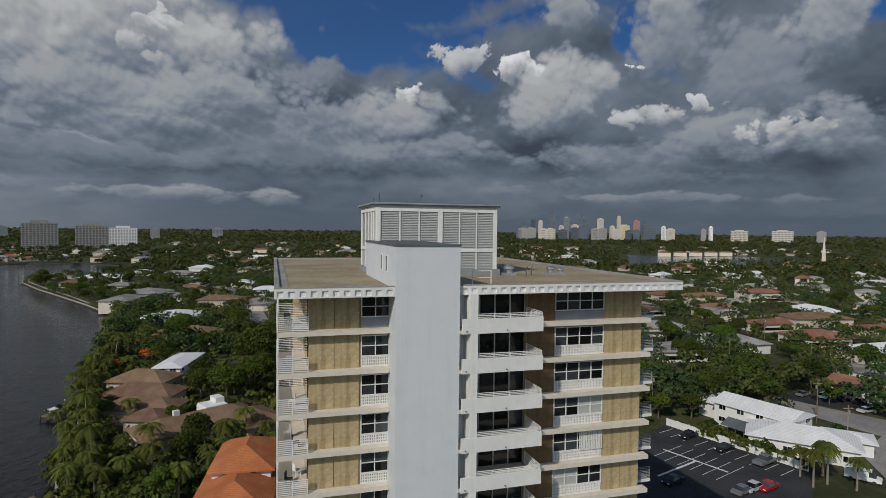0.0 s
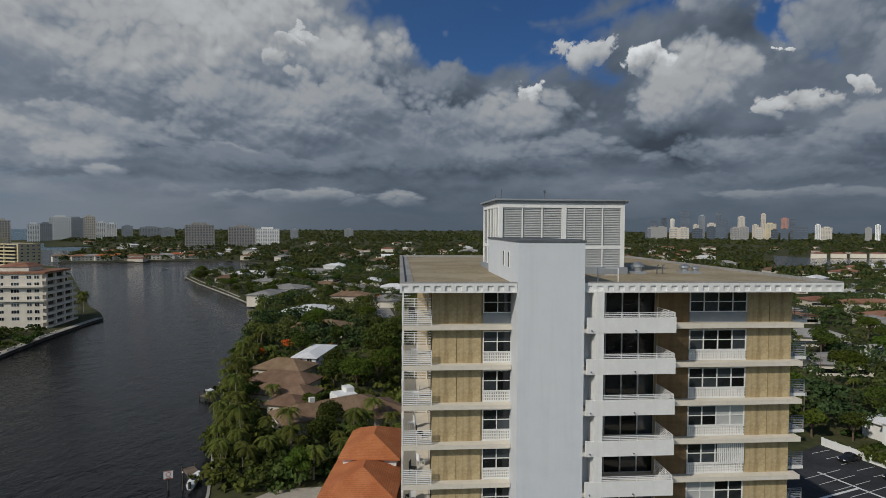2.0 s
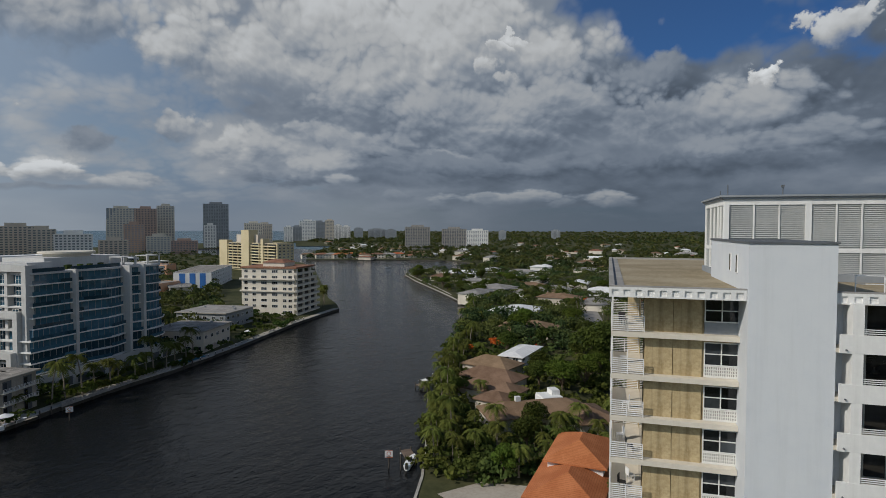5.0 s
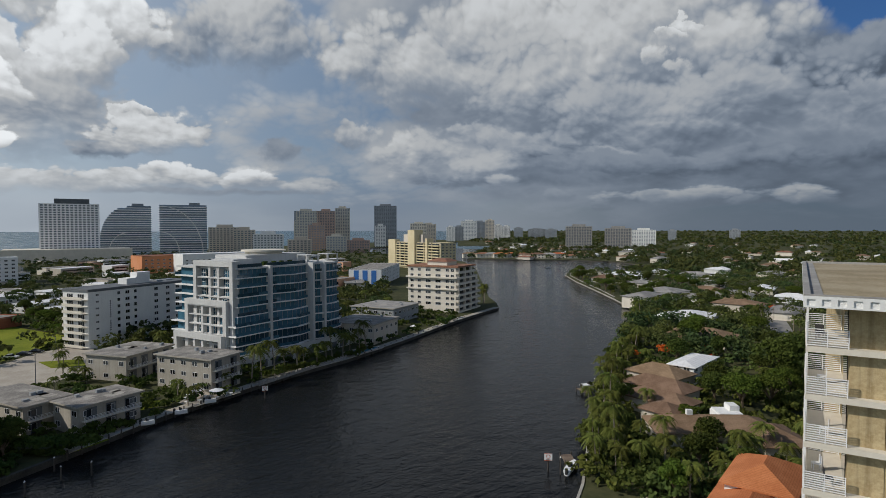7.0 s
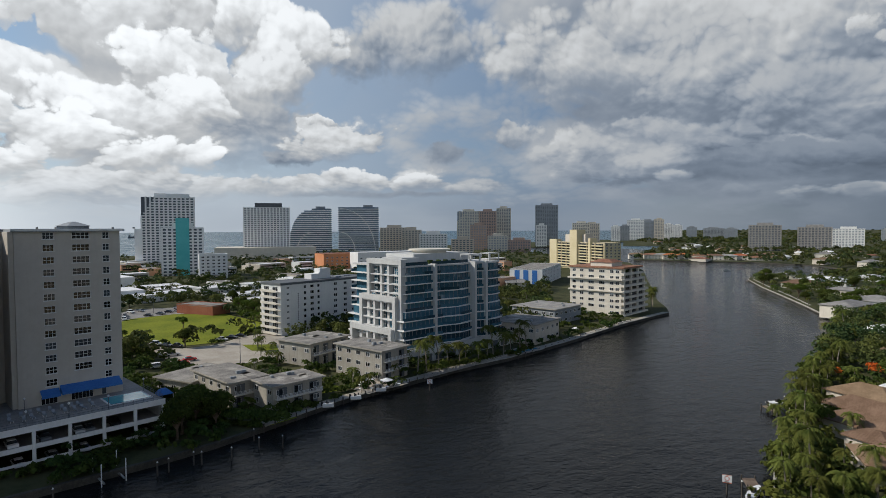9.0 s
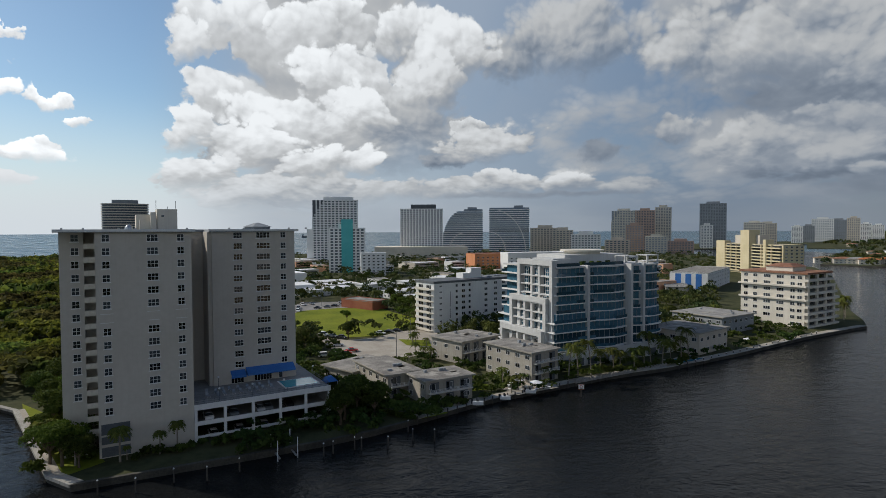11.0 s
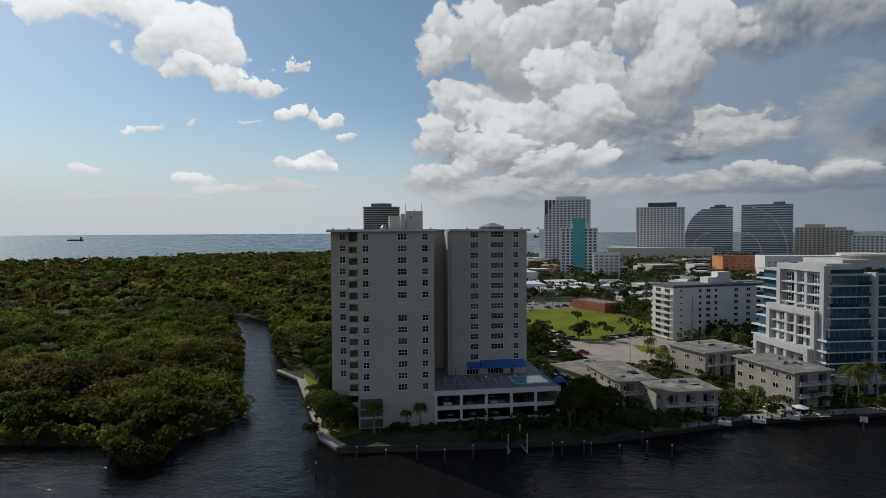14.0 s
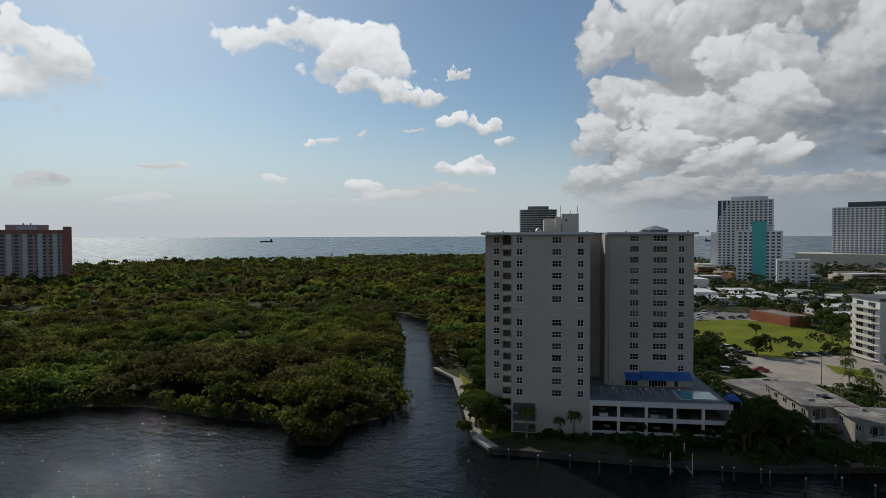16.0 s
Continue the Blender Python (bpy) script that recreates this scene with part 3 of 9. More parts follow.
M = {
    "white": surf("white_stucco", (0.68, 0.68, 0.67), (0.77, 0.77, 0.75), 0.85, 0.6, 0.15, 14, streak=0.12),
    "shaft": surf("pale_grey_paint", (0.57, 0.60, 0.64), (0.63, 0.655, 0.68), 0.8, 0.25, 0.1, 10, streak=0.08),
    "offwhite": surf("cream_paint", (0.62, 0.575, 0.49), (0.70, 0.65, 0.565), 0.85, 0.7, 0.15, 14, streak=0.15),
    "tan": surf("tan_stucco", (0.37, 0.28, 0.15), (0.53, 0.43, 0.26), 0.9, 2.2, 0.5, 18, streak=0.5),
    "brown": surf("brown_stucco", (0.17, 0.11, 0.055), (0.25, 0.165, 0.09), 0.9, 1.4, 0.4, 18, streak=0.3),
    "beige": surf("beige_stucco", (0.52, 0.47, 0.40), (0.60, 0.54, 0.46), 0.9, 0.5, 0.2, 12, streak=0.2),
    "greige": surf("greige_stucco", (0.52, 0.48, 0.42), (0.58, 0.54, 0.48), 0.9, 0.3, 0.15, 12, streak=0.07),
    "yellow": surf("yellow_stucco", (0.54, 0.46, 0.29), (0.62, 0.54, 0.36), 0.9, 0.3, streak=0.15),
    "peach": surf("peach_stucco", (0.60, 0.32, 0.20), (0.66, 0.40, 0.26), 0.9, 0.4, streak=0.2),
    "orange": surf("orange_stucco", (0.55, 0.22, 0.10), (0.62, 0.28, 0.15), 0.9, 0.3, streak=0.2),
    "pinkbrick": surf("red_brown_brick", (0.40, 0.19, 0.15), (0.48, 0.25, 0.20), 0.9, 0.6),
    "redwall": surf("rust_red_wall", (0.30, 0.10, 0.06), (0.38, 0.15, 0.09), 0.9, 0.5, streak=0.2),
    "teal": surf("teal_paint", (0.09, 0.46, 0.47), (0.13, 0.54, 0.54), 0.8, 0.3),
    "blue": surf("blue_canvas", (0.03, 0.14, 0.42), (0.05, 0.19, 0.50), 0.7, 1.0),
    "grey": surf("grey_concrete", (0.26, 0.25, 0.24), (0.36, 0.35, 0.33), 0.9, 1.0, 0.3, 12, streak=0.2),
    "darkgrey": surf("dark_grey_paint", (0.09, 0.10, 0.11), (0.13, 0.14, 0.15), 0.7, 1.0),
    "midgrey": surf("mid_grey_cladding", (0.22, 0.24, 0.26), (0.30, 0.32, 0.34), 0.7, 0.3),
    "gravel": surf("tan_gravel_roof", (0.27, 0.22, 0.14), (0.40, 0.34, 0.24), 0.95, 0.8, 0.5, 30),
    "flatroof": surf("weathered_flat_roof", (0.16, 0.15, 0.14), (0.34, 0.32, 0.29), 0.95, 0.9, 0.3, 20),
    "whiteroof": surf("white_tile_roof", (0.70, 0.70, 0.70), (0.82, 0.82, 0.82), 0.75, 1.2, 0.3, 9, streak=0.15, courses=0.14),
    "brownroof": surf("brown_tile_roof", (0.17, 0.11, 0.07), (0.27, 0.18, 0.12), 0.9, 1.2, 0.5, 9, vary=0.15, courses=0.14),
    "terracotta": surf("terracotta_tile_roof", (0.38, 0.12, 0.05), (0.50, 0.18, 0.08), 0.85, 1.0, 0.5, 9, vary=0.12, courses=0.14),
    "redroof": surf("dull_red_tile_roof", (0.22, 0.105, 0.07), (0.32, 0.17, 0.115), 0.9, 1.0, 0.5, 9, vary=0.12, courses=0.14),
    "greyroof": surf("grey_shingle_roof", (0.24, 0.23, 0.22), (0.36, 0.35, 0.33), 0.9, 1.0, 0.4, 9, vary=0.15, courses=0.14),
    "louver": surf("grey_louver_metal", (0.40, 0.41, 0.40), (0.47, 0.48, 0.47), 0.5, 1.0),
    "metal": surf("galvanised_metal", (0.40, 0.41, 0.42), (0.55, 0.56, 0.57), 0.4, 2.0, metal=0.8),
    "rail": surf("white_rail_paint", (0.74, 0.74, 0.74), (0.80, 0.80, 0.80), 0.5, 2.0),
    "block": surf("white_breeze_block", (0.70, 0.69, 0.66), (0.78, 0.77, 0.74), 0.9, 2.0),
    "asphalt": surf("fresh_asphalt", (0.032, 0.033, 0.036), (0.055, 0.056, 0.06), 0.85, 0.5, 0.3, 25),
    "road": surf("pale_road", (0.22, 0.21, 0.20), (0.31, 0.30, 0.28), 0.9, 0.4, 0.3, 20),
    "paving": surf("sandy_paving", (0.34, 0.30, 0.25), (0.44, 0.40, 0.34), 0.9, 0.6, 0.3, 16),
    "concrete": surf("seawall_concrete", (0.30, 0.28, 0.25), (0.44, 0.42, 0.38), 0.9, 0.8, 0.3, 12, streak=0.4),
    "grass": surf("lawn_grass", (0.12, 0.15, 0.012), (0.20, 0.22, 0.02), 0.95, 0.25, 0.6, 8),
    # dark ground colour that includes the shade beneath trees and shrubs
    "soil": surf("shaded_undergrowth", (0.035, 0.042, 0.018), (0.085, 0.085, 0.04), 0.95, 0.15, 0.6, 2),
    # wet stained concrete; the river face's shade also sits in this dark tone
    "wet_shade_wall": surf("wet_stained_shaded_concrete", (0.035, 0.033, 0.028), (0.085, 0.078, 0.064), 0.8, 0.8, 0.3, 12, streak=0.4),
    # weathered stucco, its paint also lowered for the shade on river-facing walls
    "drab": surf("weathered_shaded_drab_stucco", (0.33, 0.305, 0.26), (0.42, 0.39, 0.34), 0.9, 0.6, 0.2, 12, streak=0.3),
    "salmon": surf("salmon_render", (0.46, 0.33, 0.27), (0.54, 0.40, 0.33), 0.9, 0.3),
    "line": surf("white_road_paint", (0.62, 0.62, 0.60), (0.75, 0.75, 0.73), 0.8, 3.0),
    "wood": surf("weathered_dock_wood", (0.16, 0.12, 0.09), (0.28, 0.22, 0.17), 0.9, 3.0, 0.3, 20, vary=0.2),
    "pile": surf("dark_wet_pile", (0.04, 0.035, 0.03), (0.10, 0.085, 0.07), 0.8, 3.0),
    "trunk": surf("tree_bark", (0.10, 0.075, 0.05), (0.17, 0.13, 0.095), 0.95, 3.0, 0.4, 10),
    "palmtrunk": surf("palm_bark", (0.20, 0.17, 0.14), (0.30, 0.26, 0.21), 0.95, 3.0, 0.4, 10),
    "rubber": surf("black_rubber", (0.02, 0.02, 0.02), (0.035, 0.035, 0.035), 0.8, 4.0),
    "glass": glass_mat("dark_window_glass", (0.035, 0.040, 0.045), 0.05, 0.85),
    "blueglass": glass_mat("blue_tinted_glass", (0.038, 0.100, 0.145), 0.05),
    # lightened base colour: the haze of distance is painted into this glass
    "hazeglass": glass_mat("haze_grey_tower_glass", (0.24, 0.27, 0.30), 0.25, 0.4),
    "towerglass": glass_mat("blue_grey_tower_glass", (0.15, 0.20, 0.26), 0.2, 0.3),
    "slate": glass_mat("dark_slate_tower_glass", (0.075, 0.095, 0.125), 0.3, 0.3),
    "portal": surf("shell_white_stucco", (0.50, 0.50, 0.49), (0.58, 0.58, 0.565), 0.88, 0.5, 0.15, 12, streak=0.15),
    # white raised further, so far hotel walls look lifted by haze
    "towerwhite": surf("haze_lifted_white_paint", (0.80, 0.80, 0.79), (0.86, 0.86, 0.85), 0.85, 0.3),
    "pinkpale": surf("pinkish_render", (0.54, 0.40, 0.36), (0.62, 0.48, 0.43), 0.9, 0.4),
    "pool": surf("pool_water", (0.10, 0.42, 0.46), (0.16, 0.52, 0.55), 0.05, 1.0),
    # darker copy of the pool water, with shade put into its colour
    "pool_shade": surf("shaded_pool_water", (0.05, 0.20, 0.32), (0.08, 0.27, 0.40), 0.05, 1.0),
    "leaf": leaf_mat("broad_leaves", (0.024, 0.043, 0.010), (0.110, 0.138, 0.028)),
    "leafbright": leaf_mat("yellow_green_leaves", (0.05, 0.085, 0.012), (0.13, 0.17, 0.03)),
    "mangrove": leaf_mat("mangrove_leaves", (0.030, 0.050, 0.012), (0.225, 0.235, 0.036), 0.55, 0.0, True),
    "farleaf": leaf_mat("distant_leaves", (0.022, 0.034, 0.012), (0.135, 0.142, 0.040), 0.25, 0.2),
    "palmleaf": leaf_mat("palm_fronds", (0.032, 0.052, 0.011), (0.180, 0.188, 0.042), 0.3, 0.3),
    "flame": leaf_mat("flame_tree_blossom", (0.50, 0.07, 0.02), (0.62, 0.14, 0.03), 0.2, 0.1),
    "river": water_mat("river_water", (0.007, 0.008, 0.009), 0.035, ((0.06, 0.5, 1.0), (0.30, 0.45, 0.5), (1.1, 0.17, 0.7)), 0.80, 0.18),
    "sea": water_mat("sea_water", (0.022, 0.070, 0.105), 0.30, ((0.03, 1.2, 1.0), (0.14, 0.6, 0.6), (0.6, 0.2, 1.0)), 0.8),
}
for key, col in (("car_white", (0.75, 0.75, 0.75)), ("car_black", (0.02, 0.02, 0.022)), ("car_grey", (0.16, 0.17, 0.18)),
                 ("car_red", (0.42, 0.02, 0.02)), ("car_silver", (0.50, 0.51, 0.52)), ("car_blue", (0.04, 0.07, 0.16))):
    M[key] = surf(key, col, tuple(c * 1.1 for c in col), 0.25, 1.0)


# ---------------- mesh helpers ----------------
class Shape:
    """Collects faces of one mesh; every face carries a slot number."""

    def __init__(self):
        self.v, self.f, self.s = [], [], []

    def face(self, pts, slot=0):
        k = len(self.v)
        self.v += [tuple(p) for p in pts]
        self.f.append(tuple(range(k, k + len(pts))))
        self.s.append(slot)
        return self

    def box(self, x0, x1, y0, y1, z0, z1, slot=0):
        k = len(self.v)
        self.v += [(x0, y0, z0), (x1, y0, z0), (x1, y1, z0), (x0, y1, z0), (x0, y0, z1), (x1, y0, z1), (x1, y1, z1), (x0, y1, z1)]
        for q in ((0, 3, 2, 1), (4, 5, 6, 7), (0, 1, 5, 4), (1, 2, 6, 5), (2, 3, 7, 6), (3, 0, 4, 7)):
            self.f.append(tuple(k + i for i in q))
            self.s.append(slot)
        return self

    def prism(self, poly, z0, z1, slot=0, taper=1.0):
        """A plan polygon (counter-clockwise) raised from z0 to z1."""
        n, k = len(poly), len(self.v)
        cx, cy = sum(p[0] for p in poly) / n, sum(p[1] for p in poly) / n
        self.v += [(x, y, z0) for x, y in poly] + [(cx + (x - cx) * taper, cy + (y - cy) * taper, z1) for x, y in poly]
        self.f += [tuple(k + i for i in reversed(range(n))), tuple(k + n + i for i in range(n))]
        self.f += [(k + i, k + (i + 1) % n, k + n + (i + 1) % n, k + n + i) for i in range(n)]
        self.s += [slot] * (n + 2)
        return self

    def tube(self, path, radii, sides=6, slot=0, cap=True):
        rings = []
        path = [Vector(p) for p in path]
        for i, p in enumerate(path):
            d = (path[min(i + 1, len(path) - 1)] - path[max(i - 1, 0)]).normalized()
            a = d.orthogonal().normalized()
            if abs(d.z) > 0.9:
                a = (Vector((1, 0, 0)) - d * d.x).normalized()
            b = d.cross(a)
            k = len(self.v)
            r = radii[i] if isinstance(radii, (list, tuple)) else radii
            self.v += [tuple(p + (a * math.cos(6.28318 * j / sides) + b * math.sin(6.28318 * j / sides)) * r) for j in range(sides)]
            rings.append(k)
        for k, m in zip(rings, rings[1:]):
            for j in range(sides):
                self.f.append((k + j, k + (j + 1) % sides, m + (j + 1) % sides, m + j))
                self.s.append(slot)
        if cap:
            self.f += [tuple(rings[0] + j for j in reversed(range(sides))), tuple(rings[-1] + j for j in range(sides))]
            self.s += [slot, slot]
        return self

    def mesh(self, name, *mats):
        me = bpy.data.meshes.new(name)
        me.from_pydata(self.v, [], self.f)
        for m in mats:
            me.materials.append(m)
        me.polygons.foreach_set("material_index", self.s)
        me.update()
        return me


def quads_mesh(name, corners, material):
    """One mesh from an array of loose quads, (n, 4, 3)."""
    n = len(corners)
    me = bpy.data.meshes.new(name)
    me.vertices.add(4 * n)
    me.vertices.foreach_set("co", np.asarray(corners, dtype=np.float32).ravel())
    me.loops.add(4 * n)
    me.loops.foreach_set("vertex_index", np.arange(4 * n, dtype=np.int32))
    me.polygons.add(n)
    me.polygons.foreach_set("loop_start", np.arange(0, 4 * n, 4, dtype=np.int32))
    me.update(calc_edges=True)
    me.materials.append(material)
    return me


def thing(name, at, turn=0.0, label="", category="", group="", kind=""):
    """An empty at a thing's base, to which its parts are hung."""
    ob = new(name)
    ob.empty_display_size = 0.5
    ob.matrix_basis = pose(*at, 0, 0, turn)
    return tagged(ob, label, category, group, kind)


def part(name, shape, material, parent, label="", at=None):
    """One mesh as a part of a thing."""
    mats = material if isinstance(material, (list, tuple)) else [material]
    me = shape.mesh(name, *mats) if isinstance(shape, Shape) else shape
    ob = new(name, me)
    ob.parent = parent
    if at is not None:
        ob.matrix_basis = at
    return tagged(ob, label)


def solo(name, shape, material, label="", category="", group="", kind="", at=None):
    ob = part(name, shape, material, None, label, at)
    return tagged(ob, label, category, group, kind)


def cut(poly):
    """Triangles of a plan polygon."""
    from mathutils import geometry
    return geometry.tessellate_polygon([[Vector((x, y, 0)) for x, y in poly]])

# ---------------- water and land ----------------
LAND = 1.2


def lift(r):
    """The far ground climbs a little, so that it meets the sky at eye level."""
    return 0.0 if r < 2200 else 24.0 * ((r - 2200) / 2700) ** 2


def polar(radii, a0, a1, steps, z):
    """A sheet in rings round the viewer, between two bearings (degrees, left of ahead)."""
    s = Shape()
    for i, r in enumerate(radii):
        for j in range(steps + 1):
            a = radians(a0 + (a1 - a0) * j / steps)
            s.v.append((-math.sin(a) * r, math.cos(a) * r, z + lift(r)))
    n = steps + 1
    for i in range(len(radii) - 1):
        for j in range(steps):
            s.f.append((i * n + j, (i + 1) * n + j, (i + 1) * n + j + 1, i * n + j + 1)[::-1])
            s.s.append(0)
    return s


FAR = [1500, 2000, 2400, 2800, 3200, 3600, 4000, 4400, 4800, 4940]
solo("sea", polar([600, 800, 1100] + FAR, 40, 230, 95, -0.2), M["sea"], "grey-blue open sea reaching the horizon", "sea", kind="structure")
solo("river", Shape().face([(-760, -640, 0), (120, -640, 0), (120, 900, 0), (-1400, 900, 0), (-1400, 380, 0), (-760, 380, 0)]),
     M["river"], "dark rippled river water between concrete seawalls", "river", kind="structure")


def land(name, edge, material, label, top=LAND, low=-2.0):
    s = Shape()
    tri = cut(edge)
    s.v = [(x, y, top) for x, y in edge] + [(x, y, low) for x, y in edge]
    n = len(edge)
    for t in tri:
        a, b, c = (Vector((*edge[i], 0)) for i in t)
        s.f.append(tuple(t) if (b - a).cross(c - a).z > 0 else tuple(reversed(t)))
        s.s.append(0)
    area = sum(edge[i][0] * edge[(i + 1) % n][1] - edge[(i + 1) % n][0] * edge[i][1] for i in range(n))
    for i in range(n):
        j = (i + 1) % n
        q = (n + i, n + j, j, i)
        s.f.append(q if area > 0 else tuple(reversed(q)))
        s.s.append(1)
    # bank sides: wet concrete, its colour darkened further for shade
    return solo(name, s, [material, M["wet_shade_wall"]], label, "ground", kind="structure")


east_bank = [(-34, -420), (-36, 0), (-44, 56), (-52, 74), (-58, 84), (-66, 97), (-77, 114), (-90, 138), (-107, 170), (-124, 208), (-140, 242),
             (-168, 290), (-204, 326), (-240, 360), (-285, 402), (-330, 448), (-345, 470), (-342, 482), (-322, 500), (-300, 560),
             (-350, 640), (-420, 684), (-490, 677), (-558, 621), (-612, 590), (-700, 700), (-860, 880),
             (-1050, 1100), (-1300, 1300), (-1150, 1900), (0, 2300), (1500, 1800), (1900, 0), (1500, -420)]
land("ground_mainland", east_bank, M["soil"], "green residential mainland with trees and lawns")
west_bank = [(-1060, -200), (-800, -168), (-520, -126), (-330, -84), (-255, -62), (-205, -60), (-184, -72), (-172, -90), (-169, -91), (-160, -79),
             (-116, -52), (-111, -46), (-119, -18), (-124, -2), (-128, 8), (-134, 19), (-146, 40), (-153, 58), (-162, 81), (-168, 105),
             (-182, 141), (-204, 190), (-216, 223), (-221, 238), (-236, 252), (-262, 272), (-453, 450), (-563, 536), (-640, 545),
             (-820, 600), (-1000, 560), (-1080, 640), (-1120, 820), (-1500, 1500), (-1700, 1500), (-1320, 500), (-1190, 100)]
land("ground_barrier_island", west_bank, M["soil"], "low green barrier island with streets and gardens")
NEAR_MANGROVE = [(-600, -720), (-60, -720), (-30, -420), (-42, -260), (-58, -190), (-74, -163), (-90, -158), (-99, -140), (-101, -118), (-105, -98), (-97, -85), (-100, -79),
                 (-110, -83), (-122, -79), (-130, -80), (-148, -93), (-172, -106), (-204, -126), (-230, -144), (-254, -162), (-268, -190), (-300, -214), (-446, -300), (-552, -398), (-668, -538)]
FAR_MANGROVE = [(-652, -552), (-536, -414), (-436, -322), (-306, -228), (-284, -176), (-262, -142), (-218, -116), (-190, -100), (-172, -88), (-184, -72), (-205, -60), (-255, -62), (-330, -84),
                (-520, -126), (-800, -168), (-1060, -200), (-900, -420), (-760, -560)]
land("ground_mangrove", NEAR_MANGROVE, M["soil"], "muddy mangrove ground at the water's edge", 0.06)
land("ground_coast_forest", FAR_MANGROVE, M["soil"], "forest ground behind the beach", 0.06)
for name in ("ground_mangrove", "ground_coast_forest"):
    bpy.data.objects[name].data.materials[1] = M["soil"]
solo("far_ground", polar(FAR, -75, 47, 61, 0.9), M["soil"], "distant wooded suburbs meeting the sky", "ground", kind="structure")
solo("bay", Shape().face([(231, 690, LAND + 0.12), (322, 778, LAND + 0.12), (424, 780, LAND + 0.12), (600, 900, LAND + 0.12), (573, 1081, LAND + 0.12),
                          (401, 1023, LAND + 0.12), (360, 1120, LAND + 0.12), (274, 848, LAND + 0.12)]),
     M["river"], "distant marina basin among houses", "water", kind="structure")


PAVED = []


def sheet(name, edge, material, label, up=0.05, category="ground"):
    PAVED.append(edge)
    s = Shape()
    s.v = [(x, y, LAND + up) for x, y in edge]
    for t in cut(edge):
        a, b, c = (Vector((*edge[i], 0)) for i in t)
        s.f.append(tuple(t) if (b - a).cross(c - a).z > 0 else tuple(reversed(t)))
        s.s.append(0)
    return solo(name, s, material, label, category, kind="structure")


sheet("lawn", [(-300, -30), (-272, -17), (-248, -5), (-241, 4), (-242, 16), (-275, 42), (-290, 38), (-323, 26), (-334, 2), (-326, -18)],
      M["grass"], "open sunlit mown lawn beside a street", 0.16)
sheet("paved_court", [(-262, -22), (-238, -6), (-205, 2), (-196, 14), (-198, 24), (-211, 38), (-236, 46), (-262, 52), (-250, 26), (-238, 16), (-236, 4),
                      (-246, -8), (-268, -20)], M["paving"], "pale worn paved court", 0.10, "road")
sheet("street_beach", [(-268, -20), (-326, -22), (-350, -26), (-365, -18), (-362, 14), (-336, 14), (-330, -10), (-296, -26)], M["road"],
      "grey street with parked cars", 0.08, "road")
sheet("parking_lot", [(52, 132), (70, 106), (62, 94), (48, 92), (30, 96), (36, 112), (46, 126)], M["asphalt"],
      "fresh black asphalt parking lot with white bays", 0.06, "parking lot")
sheet("street_side", [(84, 150), (92, 156), (100, 146), (112, 132), (128, 108), (100, 96), (80, 98), (86, 116), (98, 126), (92, 138)], M["road"],
      "pale residential street", 0.05, "road")
sheet("street_north", [(-114, 330), (-106, 330), (-78, 262), (-66, 236), (-76, 234), (-90, 262)], M["road"], "pale residential street between trees", 0.05, "road")
sheet("street_far", [(150, 300), (240, 318), (244, 326), (150, 309)], M["road"], "pale residential street between gardens", 0.05, "road")

# ---------------- building kit ----------------
def window_mesh(w, h, cols=2, rows=1, bar=0.07, deep=0.08, frame="white", glass="glass"):
    """A framed window seen from -y, its sill at z = 0: bars standing proud of the panes, in one piece."""
    def cuts(length, n):
        out = [0.0, bar]
        for i in range(1, n):
            out += [length * i / n - bar / 2, length * i / n + bar / 2]
        return out + [length - bar, length]
    xs, zs = [x - w / 2 for x in cuts(w, cols)], cuts(h, rows)
    s, known = Shape(), {}

    def at(x, y, z):
        key = (round(x, 4), round(y, 4), round(z, 4))
        if key not in known:
            known[key] = len(s.v)
            s.v.append((x, y, z))
        return known[key]

    def quad(slot, *pts):
        s.f.append(tuple(at(*p) for p in pts))
        s.s.append(slot)
    nx, nz = len(xs) - 1, len(zs) - 1
    pane = lambda i, j: 0 <= i < nx and 0 <= j < nz and i % 2 == 1 and j % 2 == 1
    for i in range(nx):
        for j in range(nz):
            x0, x1, z0, z1 = xs[i], xs[i + 1], zs[j], zs[j + 1]
            y = -0.03 if pane(i, j) else -deep
            quad(1 if pane(i, j) else 0, (x0, y, z0), (x1, y, z0), (x1, y, z1), (x0, y, z1))
            if pane(i, j):
                for p, q in (((x0, z0), (x1, z0)), ((x1, z0), (x1, z1)), ((x1, z1), (x0, z1)), ((x0, z1), (x0, z0))):
                    quad(0, (p[0], -deep, p[1]), (q[0], -deep, q[1]), (q[0], y, q[1]), (p[0], y, p[1]))
    X0, X1, Z1 = xs[0], xs[-1], zs[-1]
    rim_x = [(x, 0.0) for x in xs] + [(X1, z) for z in zs[1:]] + [(x, Z1) for x in reversed(xs[:-1])] + [(X0, z) for z in reversed(zs[1:-1])]
    for p, q in zip(rim_x, rim_x[1:] + rim_x[:1]):
        quad(0, (q[0], -deep, q[1]), (p[0], -deep, p[1]), (p[0], 0.0, p[1]), (q[0], 0.0, q[1]))
    return s.mesh("window", M[frame], M[glass])


SIDES = {"front": 0, "right": 90, "back": 180, "left": 270}


